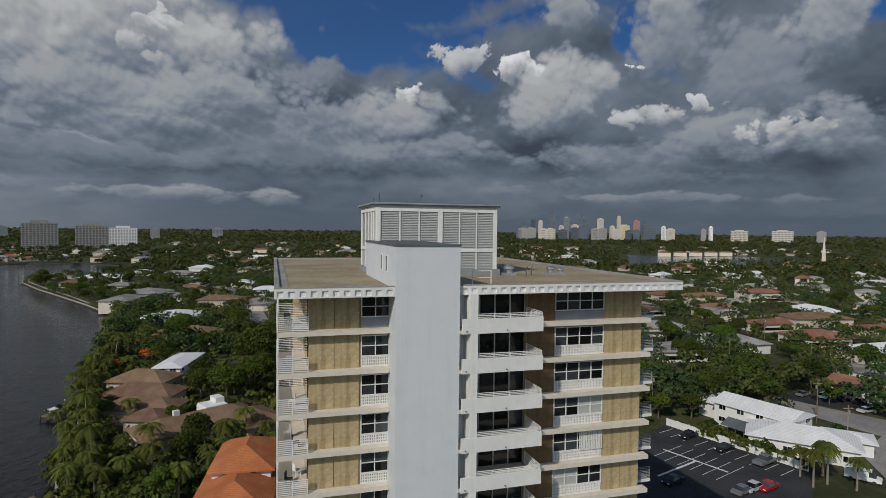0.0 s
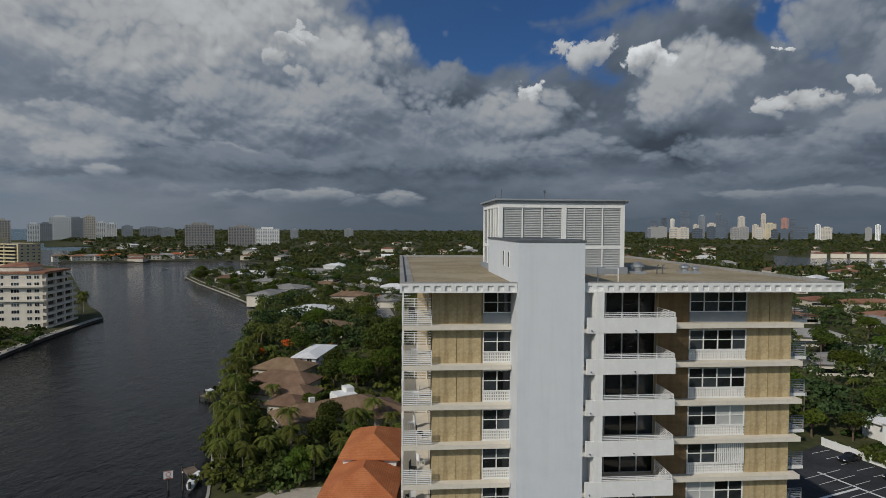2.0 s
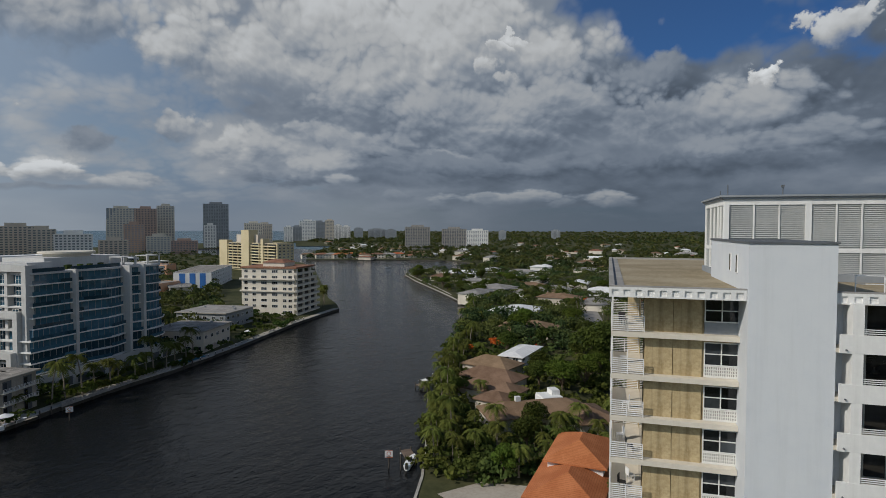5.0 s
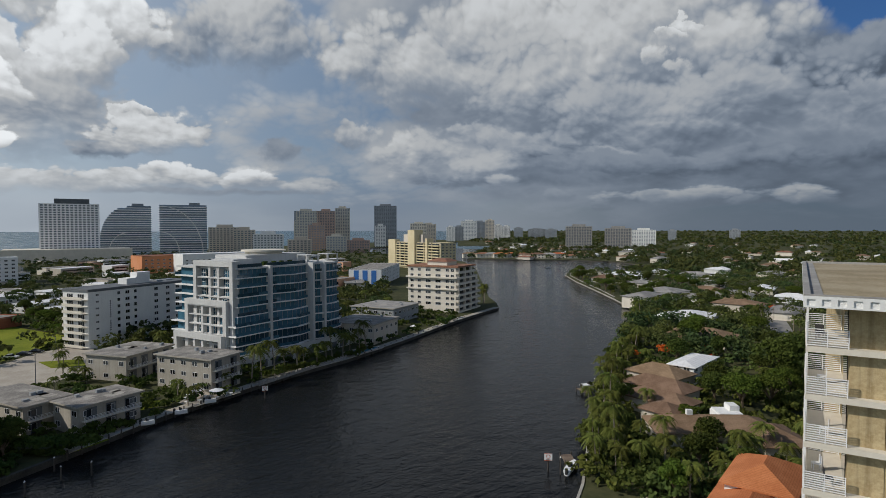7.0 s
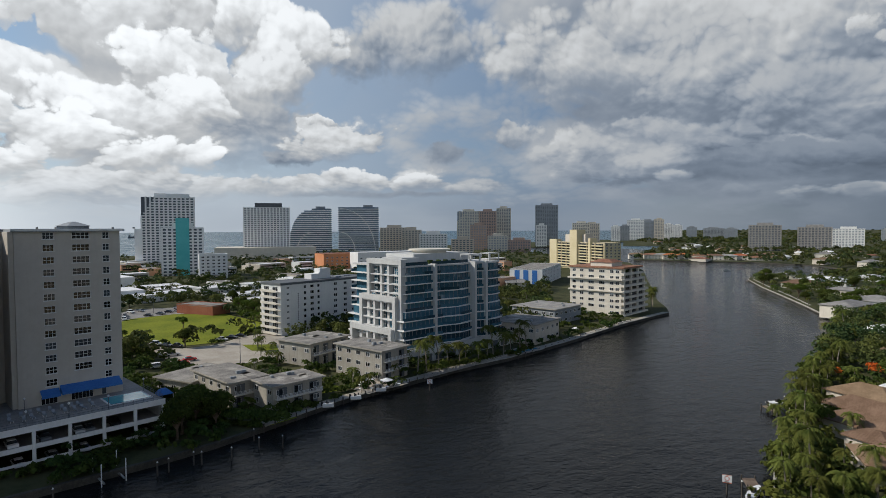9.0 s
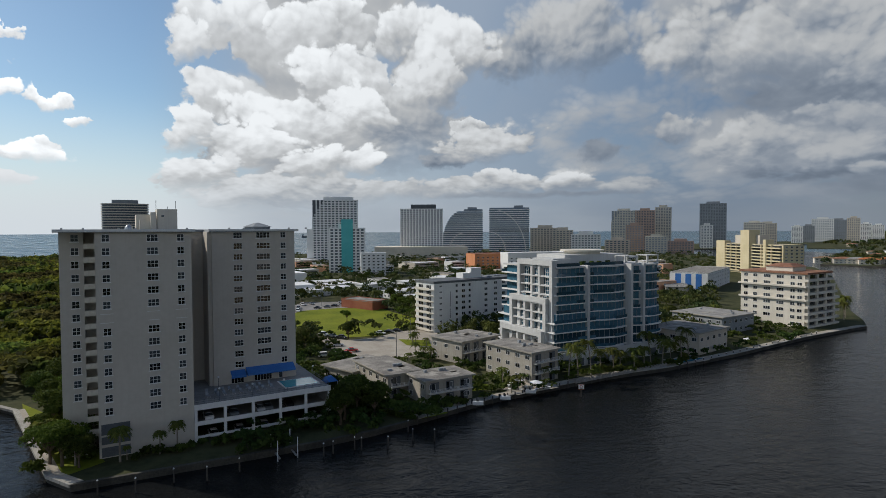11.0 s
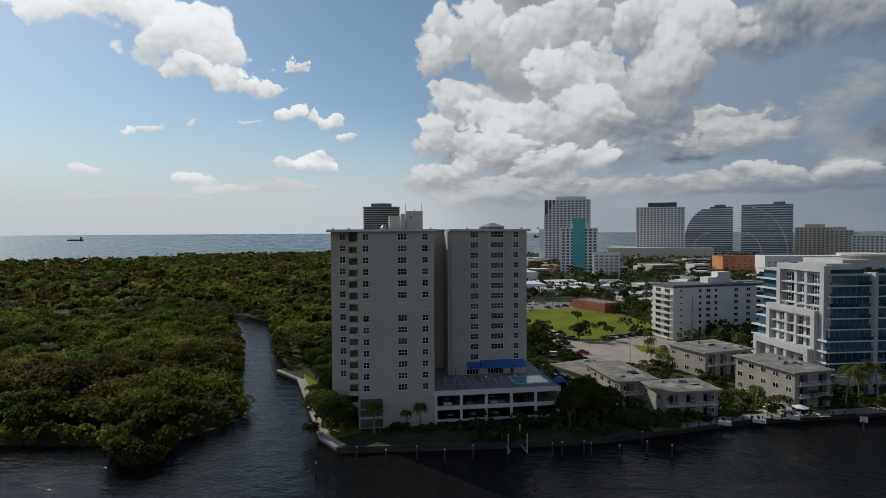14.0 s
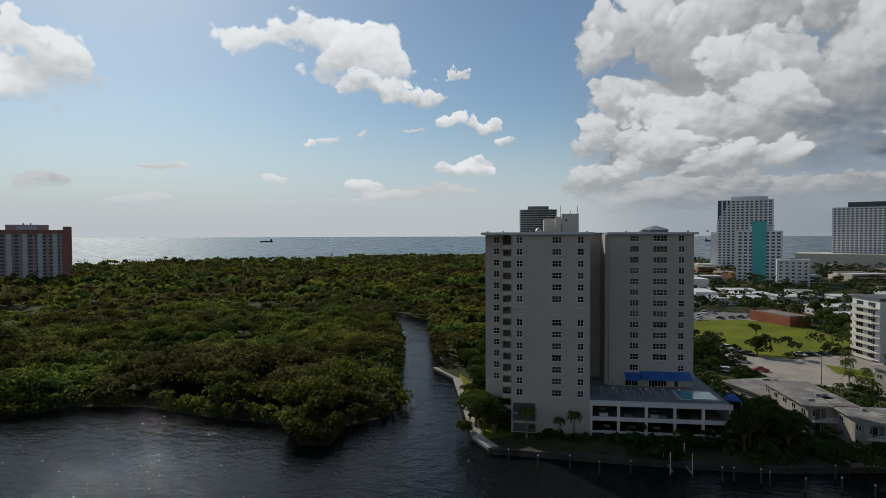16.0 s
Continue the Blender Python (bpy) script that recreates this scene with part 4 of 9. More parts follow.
def put_on(parent, mesh, name, side, s, z, w, d, label="", out=0.0):
    """Hang a mesh on one side of a block w by d whose near-left corner is the parent's origin. s runs along the wall to the right as one faces it."""
    a = SIDES[side]
    x, y = {"front": (s, -out), "right": (w + out, s), "back": (w - s, d + out), "left": (-out, d - s)}[side]
    ob = new(name, mesh)
    ob.parent = parent
    ob.matrix_basis = pose(x, y, z, 0, 0, a)
    return tagged(ob, label)


TAKEN = []  # footprints: inverse frame, width, depth


def claim(at, turn, w, d):
    TAKEN.append((pose(at[0], at[1], 0, 0, 0, turn).inverted(), w, d))


def inside(x, y, poly):
    hit = False
    j = len(poly) - 1
    for i in range(len(poly)):
        (x0, y0), (x1, y1) = poly[i], poly[j]
        if (y0 > y) != (y1 > y) and x < (x1 - x0) * (y - y0) / (y1 - y0) + x0:
            hit = not hit
        j = i
    return hit


def clear_of(x, y, m):
    for inv, w, d in TAKEN:
        p = inv @ Vector((x, y, 0))
        if -m < p.x < w + m and -m < p.y < d + m:
            return False
    return all(not inside(x, y, q) for q in PAVED)


def block(name, at, turn, w, d, h, wall, roof="flatroof", label="", category="building", group="", base=LAND, parapet=0.6, eave=0.0, storeys=0, band=None):
    b = thing(name, (at[0], at[1], base), turn, label, category, group)
    claim(at, turn, w, d)
    part("wall", Shape().box(0, w, 0, d, -1.0, h), M[wall], b)
    part("roof", Shape().box(-eave, w + eave, -eave, d + eave, h, h + 0.25), M[roof], b)
    if parapet:
        s, t = Shape(), 0.25
        s.box(-eave, w + eave, -eave, t - eave, h + 0.25, h + parapet).box(-eave, w + eave, d - t + eave, d + eave, h + 0.25, h + parapet)
        s.box(-eave, t - eave, t - eave, d - t + eave, h + 0.25, h + parapet).box(w - t + eave, w + eave, t - eave, d - t + eave, h + 0.25, h + parapet)
        part("parapet", s, M[wall], b)
    return b


def rows_of(parent, mesh, side, ss, zs, w, d, name="window", skip=()):
    for i, s in enumerate(ss):
        for j, z in enumerate(zs):
            if (i, j) not in skip:
                put_on(parent, mesh, name, side, s, z, w, d)


def spread(a, b, n):
    return [a + (b - a) * i / (n - 1) for i in range(n)] if n > 1 else [(a + b) / 2]

# ---------------- the near apartment tower ----------------
def rail_shape(w, h, bars, posts, t=0.04, low=0.1):
    """A railing along x from 0 to w."""
    s = Shape()
    for i in range(bars):
        z = low + (h - low) * i / max(1, bars - 1)
        s.box(0, w, -t / 2, t / 2, z - t / 2, z + t / 2)
    for i in range(posts):
        x = (w - t) * i / max(1, posts - 1)
        s.box(x, x + t, -t * 0.6, t * 0.6, 0, h)
    return s


def screen_mesh(w, h, n, rows=2):
    """White pierced blocks in front of a dark back, framed."""
    s = Shape()
    s.box(0, w, 0.02, 0.10, 0, h, 1)
    s.box(0, w, -0.06, 0.02, 0, 0.06).box(0, w, -0.06, 0.02, h - 0.05, h)
    cw, ch = w / n, (h - 0.11) / rows
    for i in range(n):
        for j in range(rows):
            x, z = cw * i, 0.06 + ch * j
            b = 0.28
            s.box(x, x + cw * b, -0.05, 0.02, z, z + ch).box(x + cw * b, x + cw, -0.05, 0.02, z, z + ch * b)
            s.box(x + cw * (b + 0.22), x + cw * (b + 0.44), -0.04, 0.02, z + ch * b, z + ch)
    return s.mesh("breeze_block_screen", M["block"], M["grey"])


def pane_window(w, h, cols, rows, bar=0.07):
    """Frame mesh and single pane mesh of a window from x = 0, z = 0."""
    f = Shape()
    f.box(0, w, -0.08, 0.04, 0, bar).box(0, w, -0.08, 0.04, h - bar, h)
    f.box(0, bar, -0.08, 0.04, bar, h - bar).box(w - bar, w, -0.08, 0.04, bar, h - bar)
    for i in range(1, cols):
        f.box(w * i / cols - bar / 2, w * i / cols + bar / 2, -0.07, 0.04, bar, h - bar)
    for j in range(1, rows):
        f.box(bar, w - bar, -0.06, 0.04, h * j / rows - bar * 0.4, h * j / rows + bar * 0.4)
    p = Shape().box(0, w / cols - bar, 0.0, 0.02, 0, h / rows - bar)
    return f.mesh("window", M["white"]), p


def chair(at, turn, dark=True):
    m = M["rubber" if dark else "rail"]
    c = thing("balcony_chair", at, turn, "dark metal balcony chair" if dark else "white plastic balcony chair", "chair", "balcony furniture")
    part("seat", Shape().box(-0.24, 0.24, -0.24, 0.24, 0.40, 0.45), m, c)
    part("backrest", Shape().box(-0.24, 0.24, 0.22, 0.27, 0.45, 0.95), m, c)
    for x in (-0.22, 0.18):
        for y in (-0.22, 0.2):
            part("leg", Shape().box(x, x + 0.04, y, y + 0.04, 0, 0.40), m, c)


def near_tower():
    turn, ox, oy = 16.5, -10.9, 37.2
    ta = thing("apartment_tower", (ox, oy, LAND), turn, "white and tan high-rise apartment tower by the river", "apartment tower")
    frame_at = pose(ox, oy, 0, 0, 0, turn)
    Z = lambda z: z - LAND
    claim((ox, oy), turn, 32, 39)
    part("wall", Shape().box(2.35, 8.0, 2.4, 37.5, -1, Z(41.5)).box(19.1, 29.5, 2.4, 37.5, -1, Z(41.5)).box(8.0, 19.1, 3.3, 37.5, -1, Z(41.5)),
         M["tan"], ta, "tan stucco wall")
    # roof slab with its pierced fascia
    part("roof", Shape().box(0.25, 31.45, 0.25, 38.75, Z(41.5), Z(42.02)), M["gravel"], ta, "flat tan gravel roof")
    kerb = Shape()
    kerb.box(0.0, 31.7, 0.0, 0.3, Z(42.15), Z(42.24)).box(0, 31.7, 38.7, 39, Z(42.02), Z(42.24))
    kerb.box(0.0, 0.35, 0.3, 38.7, Z(42.02), Z(42.24)).box(31.35, 31.7, 0.3, 38.7, Z(42.02), Z(42.24))
    part("roof_kerb", kerb, M["grey"], ta, "weathered grey roof edge")
    gut = Shape().box(0.35, 1.0, 0.4, 38.6, Z(42.02), Z(42.06)).box(1.0, 31.3, 0.3, 0.75, Z(42.02), Z(42.06))
    part("roof_flashing", gut, M["grey"], ta, "grey roofing felt along the edge")

    def fascia(u0, u1):
        s = Shape()
        n = max(1, round((u1 - u0) / 0.76))
        c = (u1 - u0) / n
        s.box(u0, u1, 0.10, 0.25, Z(41.50), Z(42.15), 0)
        s.box(u0, u1, 0.0, 0.10, Z(41.98), Z(42.15)).box(u0, u1, 0.0, 0.10, Z(41.50), Z(41.60))
        for i in range(n):
            a = u0 + c * i
            s.box(a, a + c * 0.22, 0.0, 0.10, Z(41.60), Z(41.98)).box(a + c * 0.78, a + c, 0.0, 0.10, Z(41.60), Z(41.98))
        return s
    part("fascia", fascia(0.0, 8.0), M["white"], ta, "white fascia with square recesses")
    part("fascia", fascia(12.7, 31.7), M["white"], ta, "white fascia with square recesses")
    ends = Shape().box(0, 0.25, 0.25, 38.75, Z(41.5), Z(42.15)).box(31.45, 31.7, 0.25, 38.75, Z(41.5), Z(42.15)).box(0, 31.7, 38.75, 39, Z(41.5), Z(42.15))
    part("fascia", ends, M["white"], ta)
    # stair shaft
    sh = Shape().box(8.03, 12.65, -0.3, 12.9, -1, Z(45.0))
    shaft = part("stair_shaft", sh, M["shaft"], ta, "plain pale grey shaft wall")
    part("coping", Shape().box(7.95, 12.73, -0.38, 13.0, Z(45.0), Z(45.12)), M["darkgrey"], shaft, "dark metal coping")
    slit = Shape().box(-0.06, 0.0, -0.22, 0.22, 0, 1.25, 0).box(-0.07, -0.05, -0.15, 0.15, 0.07, 1.18, 1).mesh("window", M["white"], M["glass"])
    for v in (3.0, 5.1):
        part("window", slit, None, shaft, at=pose(8.03, v, Z(43.0)))
    # louvred machine house
    lv = part("machine_house", Shape().box(8.75, 19.75, 11.15, 20, Z(42.0), Z(48.2)), M["louver"], ta, "white framed machine house with grey louvres")
    part("plinth", Shape().box(8.4, 20.1, 10.6, 20.3, Z(42.0), Z(42.5)), M["midgrey"], lv)
    part("cap", Shape().box(8.4, 20.1, 10.8, 20.2, Z(48.2), Z(48.36)).box(8.25, 20.25, 10.65, 20.35, Z(48.36), Z(48.5)), M["midgrey"], lv, "grey roof cap")
    fr = Shape()
    for a, b in ((8.6, 8.95), (14.2, 14.62), (19.55, 19.9)):
        fr.box(a, b, 10.95, 11.15, Z(42.5), Z(48.2))
    for a, b in ((48.2, 47.75), (44.42, 44.12)):
        for p, q in ((8.95, 14.2), (14.62, 19.55)):
            fr.box(p, q, 10.97, 11.15, Z(b), Z(a))
    for x in (10.7, 12.45, 16.26, 17.9):
        fr.box(x - 0.05, x + 0.05, 10.98, 11.15, Z(42.5), Z(44.12)).box(x - 0.05, x + 0.05, 10.98, 11.15, Z(44.42), Z(47.75))
    for v in (11.0, 12.5, 13.6, 15.4, 17.2, 19.6):
        w = 0.3 if v in (11.0, 13.6, 19.6) else 0.12
        fr.box(8.55, 8.75, v, v + w, Z(42.5), Z(48.2))
    fr.box(8.56, 8.75, 11.3, 19.6, Z(47.75), Z(48.19)).box(8.56, 8.75, 11.3, 19.6, Z(44.12), Z(44.42))
    part("frame", fr, M["white"], lv, "white frame")
    for a, b in ((8.95, 10.65), (10.75, 12.4), (12.5, 14.2), (14.62, 16.21), (16.31, 17.85), (17.95, 19.55)):
        for z0, z1 in ((42.5, 44.12), (44.42, 47.75)):
            s = Shape()
            n = round((z1 - z0) / 0.15)
            for i in range(n):
                z = z0 + (z1 - z0) * i / n
                s.face([(a, 11.03, Z(z)), (b, 11.03, Z(z)), (b, 11.13, Z(z + 0.13)), (a, 11.13, Z(z + 0.13))])
            part("louvre", s, M["louver"], lv)
    for a, b in ((11.3, 12.5), (12.62, 13.6), (13.9, 15.4), (15.52, 17.2), (17.32, 19.6)):
        s = Shape()
        for i in range(36):
            z = 42.5 + 5.2 * i / 36
            s.face([(8.63, b, Z(z)), (8.63, a, Z(z)), (8.74, a, Z(z + 0.13)), (8.74, b, Z(z + 0.13))])
        part("louvre", s, M["louver"], lv)
    for x, y, h in ((9.0, 12.0, 0.9), (9.3, 17, 0.7), (12.8, 11.6, 0.7)):
        part("aerial", Shape().tube([(x, y, Z(48.45)), (x, y, Z(48.5 + h))], 0.04, 5), M["darkgrey"], lv)
    part("aerial_box", Shape().box(12.7, 12.9, 11.55, 11.7, Z(49.1), Z(49.3)), M["darkgrey"], lv)
    part("roof_cable_tray", Shape().box(10.5, 13.2, 12.4, 12.46, Z(48.5), Z(48.58)), M["darkgrey"], lv)
    # storeys
    win_l, pane_l = pane_window(2.10, 1.55, 2, 2)
    win_r, pane_r = pane_window(4.44, 1.55, 4, 2)
    pane_lm, pane_rm = pane_l.mesh("pane", M["glass"]), pane_r.mesh("pane", M["glass"])
    blind = pane_r.mesh("pane", M["louver"])
    scr_l, scr_r = screen_mesh(2.10, 0.74, 8, 3), screen_mesh(4.44, 0.74, 16, 3)
    plain_l = Shape().box(0, 2.10, -0.04, 0.1, 0, 0.74).mesh("spandrel", M["midgrey"])
    plain_r = Shape().box(0, 4.44, -0.04, 0.1, 0, 0.74).mesh("spandrel", M["midgrey"])
    pan = [Shape().box(0.02, w - 0.02, -0.06, 0.1, 0, 2.52).mesh("wall_panel", M["tan"]) for w in (1.76, 1.80, 1.76, 1.79)]
    brown = Shape().box(0, 2.34, 0, 0.1, 0, 2.52).mesh("wall_panel", M["brown"])
    slab_l = Shape().box(0.17, 8.0, 1.65, 2.4, -0.34, 0).mesh("floor_slab", M["offwhite"])
    slab_r = Shape().box(19.1, 30.0, 1.65, 2.4, -0.34, 0).mesh("floor_slab", M["offwhite"])
    slab_c = Shape().box(12.65, 18.95, -0.35, 3.3, -0.25, 0).mesh("floor_slab", M["offwhite"])
    bal = Shape().box(12.8, 19.1, -0.5, -0.35, -0.25, 0.82).box(18.95, 19.1, -0.35, 2.4, -0.25, 0.30).mesh("balcony_parapet", M["white"])
    spout = Shape().tube([(0, 0.05, 0), (0, -0.12, 0)], 0.05, 6).mesh("spout", M["darkgrey"])
    brail = rail_shape(5.1, 0.33, 3, 5, 0.045, 0.10).mesh("balcony_rail", M["rail"])
    brail2 = rail_shape(2.7, 0.85, 7, 4, 0.045, 0.08).mesh("balcony_rail", M["rail"])
    col = Shape().box(13.42, 13.98, -0.48, 3.3, 0, 2.61).mesh("column", M["white"])
    back = Shape().box(12.65, 13.42, 1.0, 3.3, 0, 2.61).mesh("wall_panel", M["shaft"])
    door = Shape()
    for i in range(5):
        x = 5.1 * i / 4
        door.box(x - 0.05, x + 0.05, -0.06, 0.06, 0.05, 2.35)
    door.box(-0.05, 5.15, -0.08, 0.06, 0, 0.06).box(-0.05, 5.15, -0.08, 0.06, 2.35, 2.6)
    door = door.mesh("sliding_door", M["louver"])
    dpane = Shape().box(0.05, 1.225, 0.0, 0.02, 0.06, 2.35).mesh("pane", M["glass"])
    side_slab = Shape().box(0.17, 2.35, 2.4, 9.0, -0.22, 0).mesh("balcony_slab", M["offwhite"])
    side_front = rail_shape(2.1, 1.05, 8, 3, 0.045, 0.1).mesh("balcony_rail", M["rail"])
    side_long = rail_shape(7.2, 1.05, 8, 8, 0.045, 0.1).mesh("balcony_rail", M["rail"])
    side_glass = Shape().box(-0.04, 0.0, 0, 3.4, 0.05, 2.2).mesh("sliding_door", M["glass"])
    r_slab = Shape().box(29.5, 31.4, 3.2, 9.0, -0.22, 0).mesh("balcony_slab", M["white"])
    # grey where the other rails are white: their shade is painted in
    r_front = rail_shape(1.9, 1.05, 8, 3, 0.045, 0.1).mesh("balcony_rail", M["midgrey"])
    post = Shape().box(0, 0.12, 0, 0.12, 0, 2.5).mesh("post", M["rail"])
    shade = Shape()
    for i in range(14):
        shade.box(2.15 * i / 14, 2.15 * (i + 0.72) / 14, -0.14, -0.10, 0, 1.75)
    shade = shade.mesh("blind", M["white"])
    rnd = random.Random(4)
    for k in range(14):
        F = Z(39.0 - 2.86 * k)
        for me, u in zip(pan, (2.35, 4.11, 25.96, 27.72)):
            part("wall_panel", me, None, ta, at=pose(u, 2.36, F))
        part("wall_panel", brown, None, ta, at=pose(19.15, 2.34, F))
        for me, p, scr, pl, u, n, cw in ((win_l, pane_lm, scr_l, plain_l, 6.02, 2, 2.10 / 2), (win_r, pane_rm, scr_r, plain_r, 21.5, 4, 4.44 / 4)):
            wd = part("window", me, None, ta, at=pose(u, 2.34, F + 0.78))
            lit = [blind if (k, i) in ((3, 2), (3, 3), (5, 0), (5, 1)) and n == 4 else p for i in range(n)]
            for i in range(n):
                for j in range(2):
                    mm = lit[i] if n == 4 else p
                    part("pane", mm, None, wd, at=pose(cw * i + 0.035, 0.0, 0.775 * j + 0.035))
            part("spandrel" if k == 0 else "breeze_block_screen", pl if k == 0 else scr, None, ta, at=pose(u, 2.30, F + 0.02))
        if k == 4:
            part("blind", shade, None, ta, "white vertical storm shutter", at=pose(23.8, 2.3, F + 0.75))
        for me in (slab_l, slab_r, slab_c):
            part("floor_slab", me, None, ta, at=pose(0, 0, F))
        bp = part("balcony_parapet", bal, None, ta, "plain white balcony front", at=pose(0, 0, F))
        for u in (13.1, 16.2):
            part("spout", spout, None, bp, at=pose(u, -0.5, -0.05))
        part("balcony_rail", brail, None, bp, at=pose(13.95, -0.42, 0.82))
        part("balcony_rail", brail2, None, bp, at=pose(19.02, -0.4, 0.30, 0, 0, 90))
        part("column", col, None, ta, at=pose(0, 0, F))
        part("wall_panel", back, None, ta, at=pose(0, 0, F))
        d = part("sliding_door", door, None, ta, at=pose(14.02, 2.9, F))
        for i in range(4):
            part("pane", dpane, None, d, at=pose(i * 1.275, 0, 0))
        part("balcony_slab", side_slab, None, ta, at=pose(0, 0, F))
        part("balcony_rail", side_front, None, ta, at=pose(0.19, 1.72, F))
        part("balcony_rail", side_front, None, ta, at=pose(0.19, 8.9, F))
        part("balcony_rail", side_long, None, ta, at=pose(0.22, 1.75, F, 0, 0, 90))
        part("sliding_door", side_glass, None, ta, at=pose(2.34, 3.4, F))
        part("post", post, None, ta, at=pose(0.2, 4.4, F))
        part("balcony_slab", r_slab, None, ta, at=pose(0, 0, F))
        part("balcony_rail", r_front, None, ta, at=pose(29.5, 3.3, F))
        if k < 8:
            for i in range(rnd.choice((1, 2, 2))):
                p = frame_at @ Vector((rnd.uniform(0.7, 1.7), rnd.uniform(2.5, 5.5), 39.0 - 2.86 * k))
                chair(tuple(p), rnd.uniform(0, 360), rnd.random() < 0.7)
    # roof plant
    for u, v, r, h in ((20.9, 10.3, 0.42, 1.0), (20.2, 13.0, 0.35, 0.8), (25.4, 10.8, 0.38, 0.8), (26.3, 10.6, 0.3, 0.65), (21.6, 13.5, 0.3, 0.7)):
        p = frame_at @ Vector((u, v, 42.02))
        ve = thing("roof_vent", tuple(p), turn, "galvanised mushroom roof vent on the gravel roof", "vent", "roof vents")
        part("curb", Shape().box(-r * 1.3, r * 1.3, -r * 1.3, r * 1.3, 0, 0.18), M["midgrey"], ve)
        part("drum", Shape().tube([(0, 0, 0.18), (0, 0, h * 0.6)], r * 0.8, 12), M["metal"], ve)
        part("hood", Shape().tube([(0, 0, h * 0.6), (0, 0, h * 0.8), (0, 0, h)], [r * 1.15, r * 1.1, r * 0.5], 12), M["metal"], ve)
    for u, v in ((22.3, 9.6), (23.0, 10.0)):
        p = frame_at @ Vector((u, v, 42.02))
        solo("roof_pipe", Shape().tube([(0, 0, 0), (0, 0, 0.7), (0.15, 0, 0.8)], 0.06, 6), M["darkgrey"], "dark vent pipe on the gravel roof", "pipe", at=pose(*p))
    p = frame_at @ Vector((14.2, 1.6, 42.02))
    hatch = Shape()
    for x in (0, 1.5):
        hatch.box(x, x + 0.06, 0, 0.06, 0, 1.1)
    hatch.box(0, 1.56, 0, 0.06, 1.05, 1.1).box(0, 1.56, 0, 0.06, 0.55, 0.6)
    solo("hatch_rail", hatch, M["rail"], "white guard rail at the roof edge", "railing", at=pose(*p, 0, 0, turn))
    p = frame_at @ Vector((15.2, 9.9, 42.02))
    solo("roof_duct", Shape().box(0, 4.6, 0, 0.7, 0, 0.55), M["midgrey"], "grey metal duct along the machine house", "duct", at=pose(*p, 0, 0, turn))


near_tower()

# ---------------- the condominium tower across the river ----------------
def far_tower_b():
    ox, oy, turn = -122.6, -45.6, 110.3
    tb = thing("condominium_tower", (ox, oy, LAND), turn, "tall greige stucco condominium tower above a parking podium", "apartment tower")
    Z = lambda z: z - LAND
    T = Z(45.7)
    claim((ox - 2, oy - 6), turn, 50, 34)
    w = part("wall", Shape().box(0, 17.3, 0, 30, Z(0.4), T), M["greige"], tb)
    part("wall", Shape().box(23.5, 43.2, 14, 34, Z(0.4), T), M["greige"], tb)
    part("wall", Shape().box(-6.0, -1.9, 4, 28, Z(0.4), T).box(-1.9, 0.0, 7, 28, Z(0.4), T), M["greige"], tb)
    part("wall", Shape().box(17.3, 23.5, 22, 30, Z(0.4), T), M["greige"], tb)
    part("wall_fin", Shape().box(17.3, 18.6, 12.0, 22, Z(9), T).box(22.6, 23.5, 14.5, 22, Z(9), T), M["greige"], tb)
    part("roof", Shape().box(-6.7, 18.0, -0.7, 30.6, T, Z(46.25)).box(22.9, 44.0, 13.3, 34.7, T, Z(46.25)).box(18.0, 22.9, 21.5, 30.6, T, Z(46.25)),
         M["midgrey"], tb, "pale grey overhanging roof edge")
    part("roof_edge", Shape().box(-6.75, 18.05, -0.75, -0.7, T + 0.1, Z(46.3)).box(22.85, 44.05, 13.25, 13.3, T + 0.1, Z(46.3)), M["white"], tb)
    w1, w2, w4 = (window_mesh(a, 1.45, c, 2, 0.07, 0.1) for a, c in ((1.35, 2), (2.05, 3), (3.3, 4)))
    sill = {a: Shape().box(-a / 2 - 0.15, a / 2 + 0.15, -0.14, 0, -0.14, 0.0).mesh("sill", M["white"]) for a in (1.35, 2.05, 3.3)}
    trim = Shape().box(-1.15, 1.15, -0.05, 0, -0.2, -0.1).box(-1.15, 1.15, -0.05, 0, 1.55, 1.65).mesh("window_surround", M["white"])

    def win(me, a, side, u, v, z):
        ob = part("window", me, None, tb, at=pose(u, v, Z(z)))
        part("sill", sill[a], None, ob)
    for j in range(14):
        z = 43.85 - 2.632 * j
        for u, me, a in ((1.85, w1, 1.35), (10.05, w2, 2.05), (15.25, w1, 1.35)):
            if j != 6:
                win(me, a, "front", u, 0, z)
            else:
                part("window_surround", trim, None, tb, at=pose(u, 0, Z(z)))
    for j in range(13):
        z = 44.1 - 2.61 * j
        for u, me, a in ((29.4, w2, 2.05), (35.4, w4, 3.3), (40.3, w1, 1.35)):
            if not (j == 12 and a == 3.3):
                win(me, a, "front", u, 14, z)
    for j in range(13):
        win(w1, 1.35, "front", -3.4, 4, 43.85 - 2.632 * j)
    # stacked balconies in the notches
    slab = Shape().box(-1.9, 0, 2.2, 7, -0.2, 0).box(-1.9, 0, 2.2, 2.32, 0, 0.9).mesh("balcony", M["offwhite"])
    slab2 = Shape().box(17.3, 18.5, 14.5, 19.5, -0.2, 0).box(18.4, 18.5, 14.5, 19.5, 0, 0.9).mesh("balcony", M["offwhite"])
    for j in range(15):
        part("balcony", slab, None, tb, at=pose(0, 0, Z(42.6 - 2.632 * j)))
        if j < 13:
            part("balcony", slab2, None, tb, at=pose(0, 0, Z(42.6 - 2.632 * j)))
